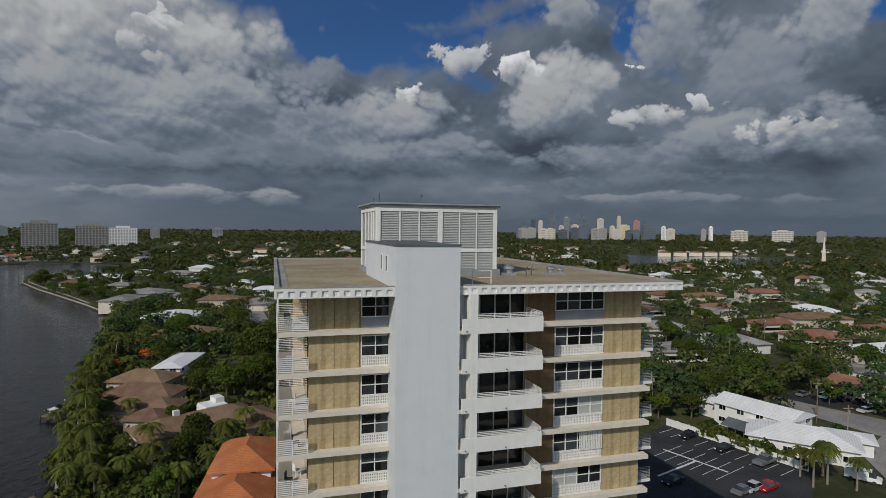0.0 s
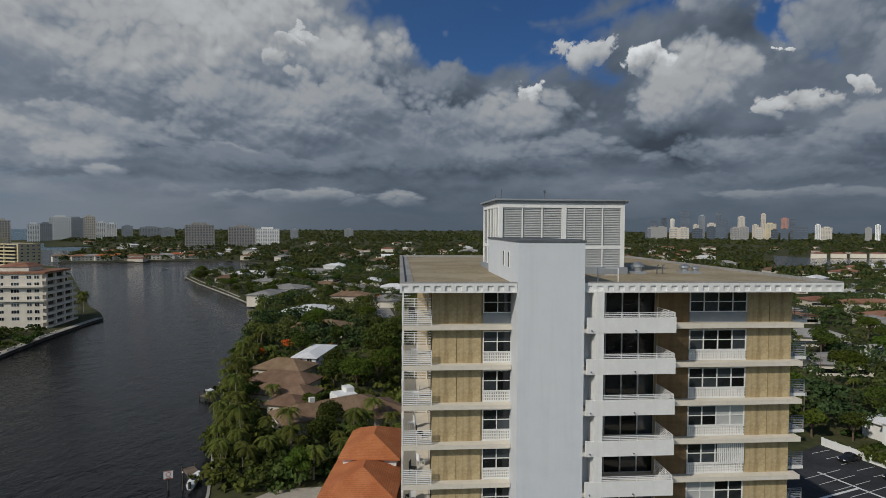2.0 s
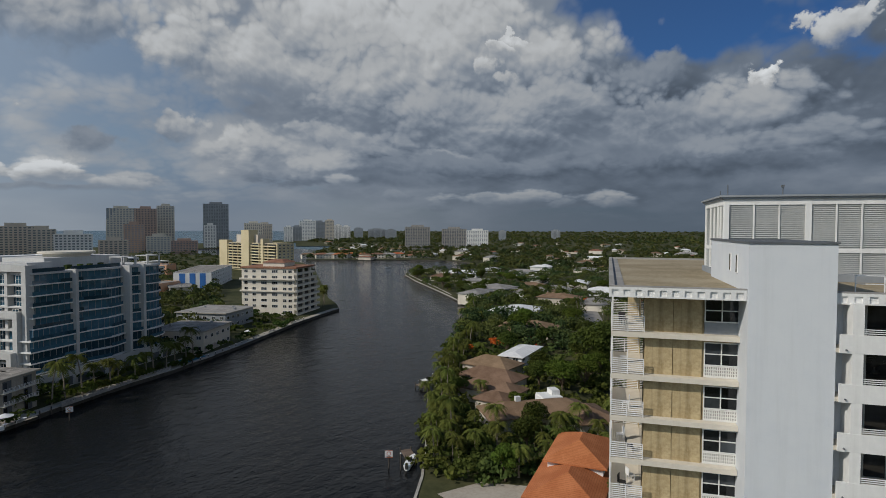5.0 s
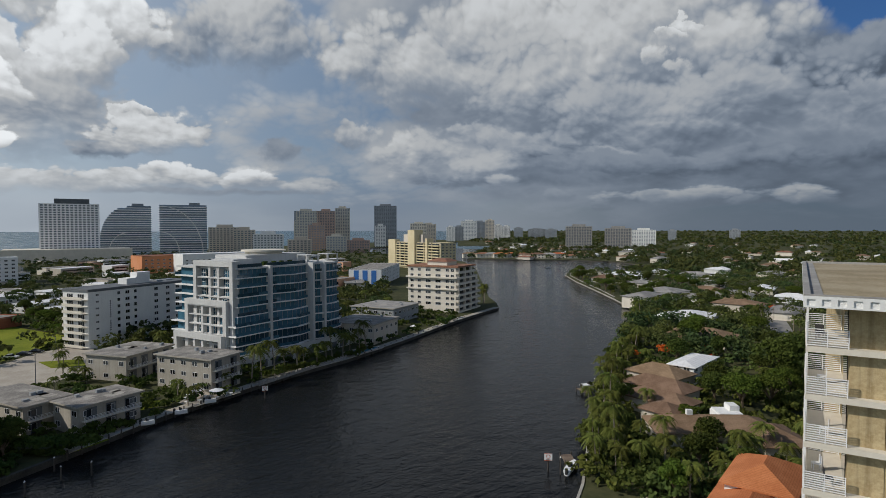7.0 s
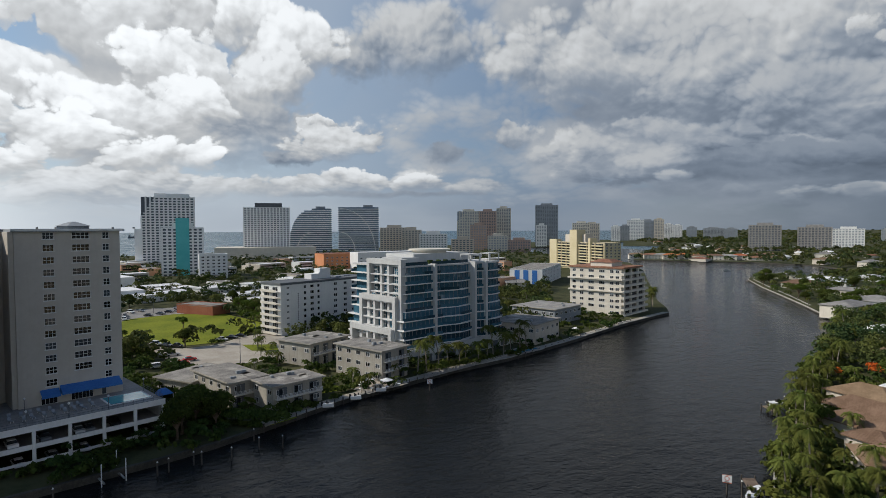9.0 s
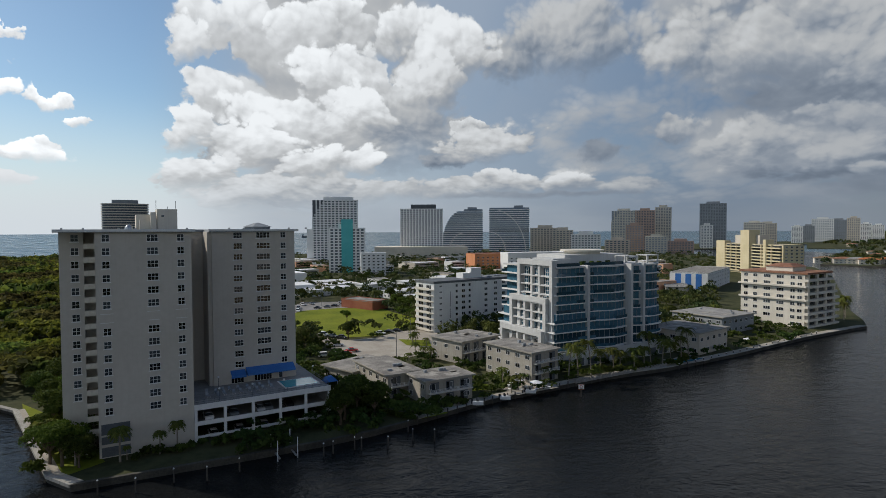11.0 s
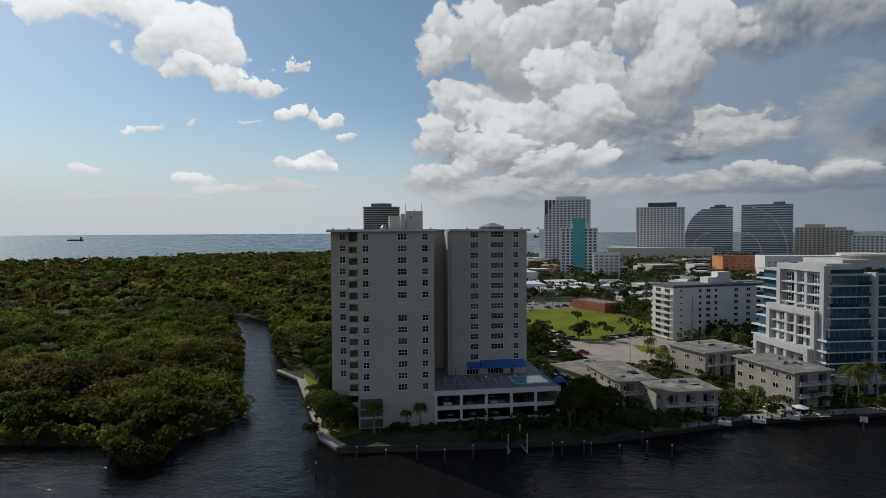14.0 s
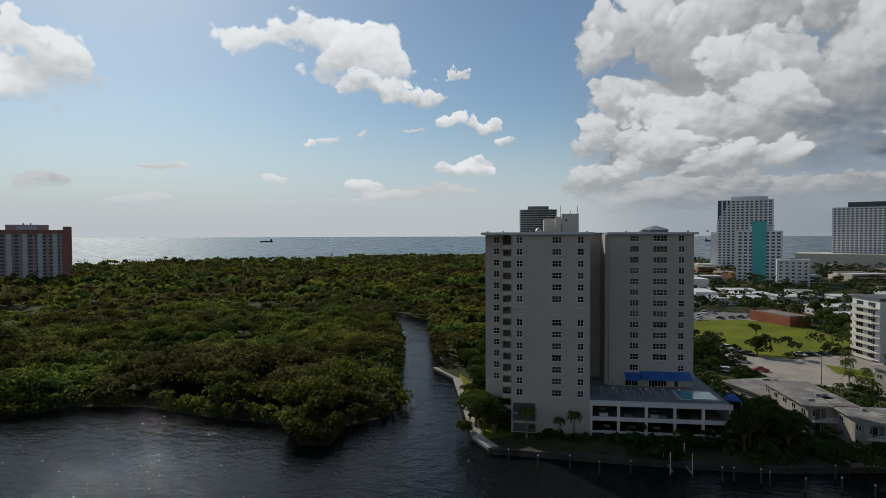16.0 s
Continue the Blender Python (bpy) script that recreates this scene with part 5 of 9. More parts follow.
    # garage mouth under the left wing: dark panels paint its inner shade
    part("garage_opening", Shape().box(0.4, 5.4, -0.06, 0.02, Z(1.4), Z(3.3)).box(0.4, 5.4, -0.06, 0.02, Z(3.9), Z(5.4)).box(0.4, 5.4, -0.06, 0.02, Z(5.8), Z(7.9)),
         M["darkgrey"], tb, "dark panels painted as shaded garage openings")
    # plant on the roof
    ph = part("lift_house", Shape().box(11.5, 15.4, 6, 11, Z(46.2), Z(50.6)), M["offwhite"], tb, "cream lift house")
    part("window", Shape().box(12.3, 12.8, 5.93, 6.0, Z(48.9), Z(49.3)), M["darkgrey"], ph)
    part("lift_house", Shape().box(7.6, 11.5, 8, 12, Z(46.2), Z(49.4)).box(8.2, 10.9, 6.8, 8, Z(46.2), Z(48.2)).box(10.2, 11.3, 5.6, 6.8, Z(46.2), Z(49.9)), M["offwhite"], tb)
    dish = Shape()
    for i in range(6):
        a, b = radians(15 * i), radians(15 * (i + 1))
        for j in range(14):
            p, q = 6.28318 * j / 14, 6.28318 * (j + 1) / 14
            dish.face([(math.sin(a) * math.cos(p), math.sin(a) * math.sin(p), math.cos(a)), (math.sin(b) * math.cos(p), math.sin(b) * math.sin(p), math.cos(b)),
                       (math.sin(b) * math.cos(q), math.sin(b) * math.sin(q), math.cos(b)), (math.sin(a) * math.cos(q), math.sin(a) * math.sin(q), math.cos(a))])
    part("vent_dome", dish.mesh("vent_dome", M["metal"]), None, tb, at=pose(6.2, 7, Z(46.3)) @ Matrix.Diagonal((0.8, 0.8, 1.0, 1)))
    part("aerials", Shape().tube([(11.3, 6, Z(46)), (11.3, 6, Z(52.4))], 0.05, 5).tube([(15.2, 7, Z(50.5)), (15.2, 7, Z(52.4))], 0.05, 5).tube([(13.6, 7, Z(50.5)), (13.6, 7, Z(51.2))], 0.06, 5),
         M["darkgrey"], tb)
    cup = [(math.cos(6.28318 * i / 6) * 3.2 + 35.5, math.sin(6.28318 * i / 6) * 3.2 + 20) for i in range(6)]
    part("cupola", Shape().prism(cup, Z(46.2), Z(46.9)).prism([((x - 35.5) * 1.15 + 35.5, (y - 20) * 1.15 + 20) for x, y in cup], Z(46.9), Z(47.9), 0, 0.15), M["midgrey"], tb, "small hexagonal roof cupola")
    bumps = Shape()
    for x in (-5.5, -2, 4, 7, 16.5, 25, 28, 38, 42):
        bumps.box(x, x + 0.35, 1.0, 1.4, Z(46.25), Z(46.6))
    part("roof_vents", bumps, M["metal"], tb)
    # podium
    p = part("podium", Shape().box(17.3, 47.2, 12.0, 13.0, Z(0.4), Z(8.0)).box(46.6, 47.2, 0, 12, Z(0.4), Z(8.0)), M["grey"], tb, "two-level parking podium with white frame")
    part("deck", Shape().box(17.3, 47.2, 0.0, 30, Z(8.0), Z(8.95)), M["grey"], p, "grey paved pool deck")
    part("deck_edge", Shape().box(17.3, 47.4, -0.12, 0.0, Z(7.9), Z(9.1)), M["white"], p)
    part("floor_slab", Shape().box(17.3, 46.6, 0, 12, Z(4.5), Z(4.9)), M["grey"], p)
    part("barrier", Shape().box(17.3, 47.2, -0.1, 0.1, Z(4.6), Z(5.5)).box(17.3, 47.2, -0.1, 0.1, Z(1.9), Z(2.4)), M["white"], p)
    for u in (17.6, 23.5, 29.4, 35.4, 41.3, 46.9):
        part("column", Shape().box(u - 0.28, u + 0.28, -0.3, 0.3, Z(0.4), Z(8.0)), M["white"], p)
    for u, m in ((20.5, "car_white"), (31.5, "car_silver"), (33.2, "car_grey"), (38.0, "car_black"), (25.7, "car_grey")):
        parked((u, 3.4, 4.9), 90, m, tb_frame)
    for u, m in ((21.5, "car_white"), (27, "car_silver"), (32.4, "car_white"), (44, "car_white")):
        parked((u, 3.4, 0.95), 90, m, tb_frame)
    f = rail_shape(29.6, 1.05, 3, 16, 0.05, 0.15)
    part("deck_rail", f, M["darkgrey"], p, "dark deck railing", at=pose(17.4, 0.2, Z(8.95)))
    part("deck_rail", rail_shape(13, 1.05, 3, 8, 0.05, 0.15), M["darkgrey"], p, at=pose(47.0, 0.2, Z(8.95), 0, 0, 90))
    pool = part("pool", Shape().box(37.4, 46.0, 3.2, 10.4, Z(8.95), Z(9.05)), M["white"], p, "small rooftop swimming pool")
    part("pool_water", Shape().box(37.8, 45.6, 3.6, 10.0, Z(9.0), Z(9.07)), M["pool"], pool, "bright turquoise pool water")
    aw = part("awning", Shape().face([(30.8, 14, Z(12.6)), (30.8, 11.5, Z(11.5)), (42.4, 11.5, Z(11.5)), (42.4, 14, Z(12.6))]).face([(30.8, 11.5, Z(11.5)), (30.8, 11.5, Z(11.0)), (42.4, 11.5, Z(11.0)), (42.4, 11.5, Z(11.5))])
              .face([(30.8, 14, Z(12.6)), (30.8, 14, Z(11.0)), (30.8, 11.5, Z(11.0)), (30.8, 11.5, Z(11.5))]), M["blue"], tb, "blue canvas awning")
    part("awning", Shape().face([(27.2, 14, Z(12.2)), (27.2, 12, Z(11.2)), (30.6, 12, Z(11.2)), (30.6, 14, Z(12.2))]).face([(27.2, 12, Z(11.2)), (27.2, 12, Z(10.7)), (30.6, 12, Z(10.7)), (30.6, 12, Z(11.2))]),
         M["blue"], tb, "blue canvas awning")
    part("entrance", window_mesh(4.2, 2.2, 6, 1), None, tb, "glazed deck doors", at=pose(35.0, 14, Z(8.95)))
    part("entrance", window_mesh(1.0, 2.1, 1, 1), None, tb, at=pose(39.3, 14, Z(8.95)))
    part("entrance", window_mesh(3.0, 1.6, 4, 1), None, tb, at=pose(28.9, 14, Z(9.0)))
    rnd = random.Random(2)
    for i in range(18):
        u, v = 21 + (i % 9) * 1.75, 4.5 + (i // 9) * 3.2 + rnd.uniform(-0.3, 0.3)
        lo = thing("sun_lounger", tuple(tb_frame @ Vector((u, v, 8.95))), turn + rnd.uniform(-12, 12), "pale blue sun lounger on the pool deck", "lounger", "pool loungers")
        part("bed", Shape().box(-0.3, 0.3, 0, 1.3, 0.3, 0.36), M["midgrey"], lo)
        part("backrest", Shape().face([(-0.3, 1.3, 0.34), (0.3, 1.3, 0.34), (0.3, 1.8, 0.8), (-0.3, 1.8, 0.8)]), M["midgrey"], lo)
        for x in (-0.28, 0.22):
            for y in (0.1, 1.2):
                part("leg", Shape().box(x, x + 0.05, y, y + 0.05, 0, 0.3), M["rail"], lo)
    for u, v in ((22.5, 0.8), (29.5, 0.8), (36.5, 0.8), (24, 11), (46.3, 10)):
        la = thing("deck_lamp", tuple(tb_frame @ Vector((u, v, 8.95))), 0, "dark deck lamp post with a globe", "lamp post", "deck lamps")
        part("post", Shape().tube([(0, 0, 0), (0, 0, 2.6)], 0.06, 6), M["darkgrey"], la)
        part("globe", Shape().tube([(0, 0, 2.6), (0, 0, 2.75), (0, 0, 2.95), (0, 0, 3.05)], [0.1, 0.22, 0.22, 0.08], 8), M["rail"], la)
    cab = thing("blue_cabana", tuple(tb_frame @ Vector((48.4, 7, 0))), turn, "blue canvas cabana roof beside the podium", "canopy")
    part("canopy", Shape().prism([(-0.2, -1.2), (3, -1.2), (3, 2.2), (-0.2, 2.2)], 8.2, 9.3, 0, 0.35), M["blue"], cab)
    for x in (-0.1, 2.9):
        for y in (-1.1, 2.1):
            part("post", Shape().box(x - 0.06, x + 0.06, y - 0.06, y + 0.06, LAND, 8.2), M["rail"], cab)


tb_frame = pose(-122.6, -45.6, 0, 0, 0, 110.3)


# ---------------- vehicles ----------------
def car_shapes():
    out = {}
    for kind in ("sedan", "suv", "van", "pickup"):
        L, W = {"sedan": (4.6, 1.8), "suv": (4.7, 1.9), "van": (5.6, 2.0), "pickup": (5.6, 2.0)}[kind]
        prof = {"sedan": [(-2.3, 0.35), (2.3, 0.35), (2.3, 0.72), (1.2, 0.9), (-1.6, 0.95), (-2.3, 0.85)],
                "suv": [(-2.35, 0.4), (2.35, 0.4), (2.35, 0.85), (1.3, 1.02), (-2.2, 1.05), (-2.35, 0.9)],
                "van": [(-2.8, 0.4), (2.8, 0.4), (2.8, 0.9), (2.0, 1.15), (-2.75, 1.15), (-2.8, 0.9)],
                "pickup": [(-2.8, 0.5), (2.8, 0.5), (2.8, 0.95), (1.5, 1.12), (-2.8, 1.1), (-2.8, 0.9)]}[kind]
        cab = {"sedan": [(-1.5, 0.93), (1.2, 0.9), (0.5, 1.42), (-0.9, 1.44)], "suv": [(-2.2, 1.03), (1.3, 1.0), (0.6, 1.68), (-2.0, 1.7)],
               "van": [(-2.75, 1.13), (2.0, 1.13), (1.3, 2.05), (-2.7, 2.1)], "pickup": [(-0.9, 1.1), (1.5, 1.1), (0.8, 1.8), (-0.6, 1.82)]}[kind]

        def extrude(poly, w, inset=0.0):
            s = Shape()
            n = len(poly)
            zmax = max(p[1] for p in poly)
            a = [(x, -w / 2 + (inset if z > zmax - 0.2 else 0), z) for x, z in poly]
            b = [(x, w / 2 - (inset if z > zmax - 0.2 else 0), z) for x, z in poly]
            s.face(a).face(b[::-1])
            for i in range(n):
                j = (i + 1) % n
                s.face([a[j], a[i], b[i], b[j]])
            return s
        body, glass = extrude(prof, W), extrude(cab, W - 0.1, 0.22)
        zt = max(z for _, z in cab)
        xs = [x for x, z in cab if z > zt - 0.1]
        roof = Shape().box(min(xs) - 0.05, max(xs) + 0.02, -W / 2 + 0.22, W / 2 - 0.22, zt - 0.02, zt + 0.05)
        if kind == "van":
            roof.box(-2.77, 0.9, -W / 2 + 0.02, W / 2 - 0.02, 1.1, 2.0)
        wheel = Shape().tube([(0, -0.11, 0), (0, 0.11, 0)], 0.33, 10)
        out[kind] = (body, glass, roof, wheel, L, W)
    return out


CARS = car_shapes()
CAR_MESH = {}


def parked(at, turn, paint, frame_m=None, kind="sedan"):
    if frame_m is not None:
        p = frame_m @ Vector(at)
        at, turn = tuple(p), turn + math.degrees(frame_m.to_euler().z)
    key = (kind, paint)
    if key not in CAR_MESH:
        b, g, r, w, L, W = CARS[kind]
        CAR_MESH[key] = (b.mesh("body", M[paint]), g.mesh("cabin_glass", M["glass"]), r.mesh("cabin_roof", M[paint]), w.mesh("wheel", M["rubber"]),
                         Shape().box(-0.03, 0.03, -0.2, 0.2, -0.07, 0.07).mesh("headlight", M["rail"]), L, W)
    b, g, r, w, hl, L, W = CAR_MESH[key]
    word = {"car_white": "white", "car_black": "black", "car_grey": "dark grey", "car_red": "red", "car_silver": "silver", "car_blue": "dark blue"}[paint]
    body_word = {"sedan": "car", "suv": "sport utility car", "van": "cargo van", "pickup": "pickup truck"}[kind]
    c = thing("parked_" + ("car" if kind in ("sedan", "suv") else kind), at, turn, "%s %s standing parked on paving" % (word, body_word), "van" if kind == "van" else "car", "parked cars")
    part("body", b, None, c)
    part("cabin_glass", g, None, c, "dark glass")
    part("cabin_roof", r, None, c)
    for x in (-L * 0.31, L * 0.31):
        for y in (-W / 2 + 0.08, W / 2 - 0.08):
            part("wheel", w, None, c, at=pose(x, y, 0.33))
    for y in (-W / 2 + 0.3, W / 2 - 0.3):
        part("headlight", hl, None, c, at=pose(L / 2, y, 0.68))
    return c


far_tower_b()

# ---------------- riverside buildings of the island ----------------
def glass_condo():
    w, d = 48.0, 30.0
    b = thing("glass_condominium", (-179, 72, LAND), 108, "modern white condominium with curved blue glass balconies", "apartment building")
    n, z0, fh = 9, 4.6, 3.05
    claim((-179, 72), 108, w, d)

    def plan(k, grow):
        """Outline of storey k: the river front bulges twice; the lower storeys reach further out."""
        e = (1.6 if k < 4 else 0.0) + grow
        pts = [(-e, -e * 0.6)]
        for i in range(1, 25):
            u = w * i / 25
            bulge = 1.5 * max(0.0, math.sin((u - 16) / 14 * math.pi)) if 16 < u < 30 else (2.2 * math.sin((u - 32) / 16 * math.pi) if u > 32 else 0.0)
            pts.append((u, -e * 0.6 - bulge))
        return pts + [(w + e * 0.5, -e * 0.6 + 1.5), (w + e * 0.5, d + grow), (-e, d + grow)]
    # the core's dark colour stands in for unlit rooms
    part("core", Shape().prism(plan(8, -1.3), -1, z0 + n * fh - 1.0), M["darkgrey"], b, "solid dark core, coloured as shaded rooms")
    for k in range(n):
        z = z0 + fh * k
        sl = Shape().prism(plan(k, 1.0), z - 0.30, z + 0.08)
        part("floor_slab", sl, M["white"], b)
        gl = Shape()
        pl = plan(k, -0.5)
        part("window_band", gl.prism(pl, z, z + fh - 0.26), M["blueglass"], b, "blue tinted curtain glass")
        mu = Shape()
        for (x0, y0), (x1, y1) in zip(pl, pl[1:]):
            L = math.hypot(x1 - x0, y1 - y0)
            m = max(1, round(L / 1.9))
            for i in range(m):
                t = i / m
                x, y = x0 + (x1 - x0) * t, y0 + (y1 - y0) * t
                mu.box(x - 0.045, x + 0.045, y - 0.07, y + 0.05, z, z + fh - 0.34)
        tagged(part("mullions", mu, M["midgrey"], b), kind="stuff")
        pr = plan(k, 0.9)
        for j in range(0, len(pr) - 3, 4):
            if (j // 4) % 2 == k % 2 or j < 6:
                rl = Shape()
                for (x0, y0), (x1, y1) in zip(pr[j:j + 4], pr[j + 1:j + 5]):
                    q = [(x0, y0), (x1, y1), (x1, y1 + 0.05), (x0, y0 + 0.05)]
                    rl.prism(q, z + 0.06, z + 1.06)
                part("balcony_glass", rl, M["blueglass"], b, "blue glass balcony front")
    top = z0 + n * fh
    part("roof", Shape().prism(plan(8, 0.6), top - 0.4, top + 0.2), M["portal"], b, "white roof terrace")
    # white portal on the narrow side, stepping back towards the top
    portal = part("portal", Shape().box(-1.0, 1.5, 1.0, 20.0, -1, z0), M["portal"], b, "stepped white stucco portal")
    for v0, v1, x, zt in ((0.6, 20.0, -1.9, top + 2.3), (2.5, 23.0, -3.1, z0 + 5.6 * fh), (3.0, 27.0, -4.6, z0 + 2.0 * fh)):
        part("portal_beam", Shape().box(x, 1.5, v0 + 1.6, v1 - 1.6, zt - 1.8, zt), M["portal"], portal)
        for a, c, e in ((v0, v0 + 1.6, 0), (v1 - 1.6, v1, 0), ((v0 + v1) / 2 - 2.6, (v0 + v1) / 2 - 1.5, 0.5), ((v0 + v1) / 2 + 1.5, (v0 + v1) / 2 + 2.6, 0.5)):
            part("portal_pier", Shape().box(x + e, 1.5, a, c, -1, zt - (1.8 if e else 0)), M["portal"], portal)
    for k in range(1, n):
        z = z0 + fh * k
        part("floor_slab", Shape().box(-1.6 if k > 5 else -2.8, 1.5, 2.2, 18.4 if k > 5 else 21.4, z - 0.35, z), M["portal"], portal)
    for x in (12.0, 30.5, 36.5):
        part("pier", Shape().box(x - 0.5, x + 0.5, -3.4 if x > 20 else -1.8, 1.0, 0, top + 0.5), M["portal"], b)
    # podium towards the river and roof works
    part("podium", Shape().box(-6, w + 1, -5.5, d, -1, 3.6).box(-6, w + 1, -5.6, -5.3, 3.6, 5.0), M["portal"], b, "white parking podium")
    # dark panels on the podium wall paint the gloom of parking bays
    for i in range(9):
        part("garage_opening", Shape().box(-3 + i * 5.6, 0.8 + i * 5.6, -5.62, -5.5, 0.3, 2.7), M["darkgrey"], b)
    for i in range(5):
        part("garage_grille", Shape().box(-6.08, -6.0, 5 + i * 4.6, 7.6 + i * 4.6, 0.6, 2.6), M["midgrey"], b)
    part("roof_house", Shape().box(10, 38, 8, 24, top + 0.2, top + 3.6).box(3, 11, 6, 17, top + 0.2, top + 2.6), M["portal"], b, "white rooftop rooms")
    ring = [(math.cos(6.28318 * i / 28) * 6.5 + 24, math.sin(6.28318 * i / 28) * 6.5 + 15) for i in range(28)]
    part("roof_drum", Shape().prism(ring, top + 3.6, top + 4.6).prism([((x - 24) * 1.22 + 24, (y - 15) * 1.22 + 15) for x, y in ring], top + 4.6, top + 5.1), M["offwhite"], b, "round cream roof drum")
    for x in (31, 42):
        part("pergola", Shape().box(x, x + 6, 0.5, 5.5, top + 2.9, top + 3.2).box(x, x + 0.4, 0.5, 0.9, top, top + 2.9).box(x + 5.6, x + 6, 0.5, 0.9, top, top + 2.9)
             .box(x, x + 0.4, 5.1, 5.5, top, top + 2.9).box(x + 5.6, x + 6, 5.1, 5.5, top, top + 2.9), M["portal"], b)
    part("roof_rail", Shape().box(0, 10, 0.4, 0.45, top + 0.2, top + 1.3).box(12, 30, 0.4, 0.45, top + 0.2, top + 1.3), M["blueglass"], b)
    for u, v in ((13, 3), (15, 4.5), (18, 3.5), (21, 3), (26, 4)):
        part("planter", Shape().box(u, u + 1.2, v, v + 1.2, top + 0.2, top + 1.5), M["leaf"], b)
    # windows of the portal
    wm = window_mesh(2.2, 2.4, 2, 2, 0.08, 0.1, "white", "blueglass")
    for k in range(n):
        z = z0 + fh * k + 0.1
        for v, x in ((4.6, -1.4 if k > 5 else -2.5), (16.2, -1.4 if k > 5 else -2.5), (10.4, -1.4 if k > 5 else -2.5)):
            ob = part("window", wm, None, b, at=pose(x + 0.9, v, z, 0, 0, 270))


def bar_text(parent, x, y, z0, n, mat="darkgrey", size=0.5):
    """Writing that is too small to read, as a column of bars."""
    for i in range(n):
        if i % 9 != 8:
            part("letter_bar", Shape().box(x, x + size, y - 0.05, y, z0 - 0.85 * i, z0 - 0.85 * i + 0.55), M[mat], parent)


def white_block():
    w, d, h = 50, 14, 21.4
    b = block("white_apartment_block", (-245, 42), 116, w, d, h, "white", "flatroof", "white eight-storey apartment block with a dark roof edge", parapet=0.8)
    part("roof_band", Shape().box(-0.3, w + 0.3, -0.15, d + 0.15, h - 0.15, h + 0.85), M["darkgrey"], b, "dark grey roof band")
    a, c, e = window_mesh(1.3, 0.75, 2, 1), window_mesh(1.9, 1.3, 2, 1), window_mesh(1.3, 1.3, 1, 1)
    zs = [h - 2.2 - 2.55 * j for j in range(8)]
    rows_of(b, a, "front", [3.5], [z + 0.4 for z in zs], w, d)
    rows_of(b, e, "front", [12.4, 19.8], zs, w, d)
    rows_of(b, c, "front", [16.2, 29.6, 35.5, 40.5], zs, w, d)
    for u in (44.5, 47.2):
        part("window_strip", Shape().box(u, u + 1.3, -0.06, 0, 0.5, h - 0.8), M["glass"], b)
    for z in zs:
        part("balcony", Shape().prism([(-1.6, 1.5), (-1.0, 0.6), (0, 0.3), (0, d - 0.3), (-1.0, d - 0.6), (-1.6, d - 1.5)], z - 0.9, z - 0.7)
             .prism([(-1.6, 1.5), (-1.5, 1.5), (-1.5, d - 1.5), (-1.6, d - 1.5)], z - 0.7, z + 0.2), M["offwhite"], b)
    rows_of(b, window_mesh(3.5, 1.8, 3, 1), "left", [4, 10], [z - 0.5 for z in zs], w, d)
    bar_text(b, 8.6, 0, h - 4.6, 14)
    part("stair_house", Shape().box(20, 31, 5, 10, h, h + 3.2), M["white"], b)
    part("roof_frame", Shape().face([(21, 4.9, h + 0.9), (22, 4.9, h + 0.9), (25.5, 4.9, h + 3.6), (25.5, 4.9, h + 4.4)]).face([(25.5, 4.9, h + 4.4), (25.5, 4.9, h + 3.6), (29, 4.9, h + 0.9), (30, 4.9, h + 0.9)])
         .box(24.9, 31, 5, 9, h + 3.2, h + 5.4), M["white"], b)
    part("roof_plant", Shape().box(34, 37, 4, 7, h + 0.2, h + 1.4).box(40, 44, 6, 9, h + 0.2, h + 1.2).box(33, 33.6, 2, 2.6, h, h + 1.6), M["midgrey"], b)
    # one dark strip on the wall, painted as the garage's inner shade
    part("garage_openings", Shape().box(26, 40, -0.05, 0, 0.1, 1.9), M["darkgrey"], b)
    c2 = block("cream_apartment_block", (-292, 92), 116, 28, 14, 17, "offwhite", "whiteroof", "cream mid-rise apartment block behind trees", parapet=0.6)
    rows_of(c2, window_mesh(2.2, 1.2, 2, 1), "front", [3, 8, 13, 18, 24], [1 + 2.8 * j for j in range(5)], 28, 14)
    rows_of(c2, window_mesh(1.6, 1.2, 2, 1), "left", [4, 9], [1 + 2.8 * j for j in range(5)], 28, 14)


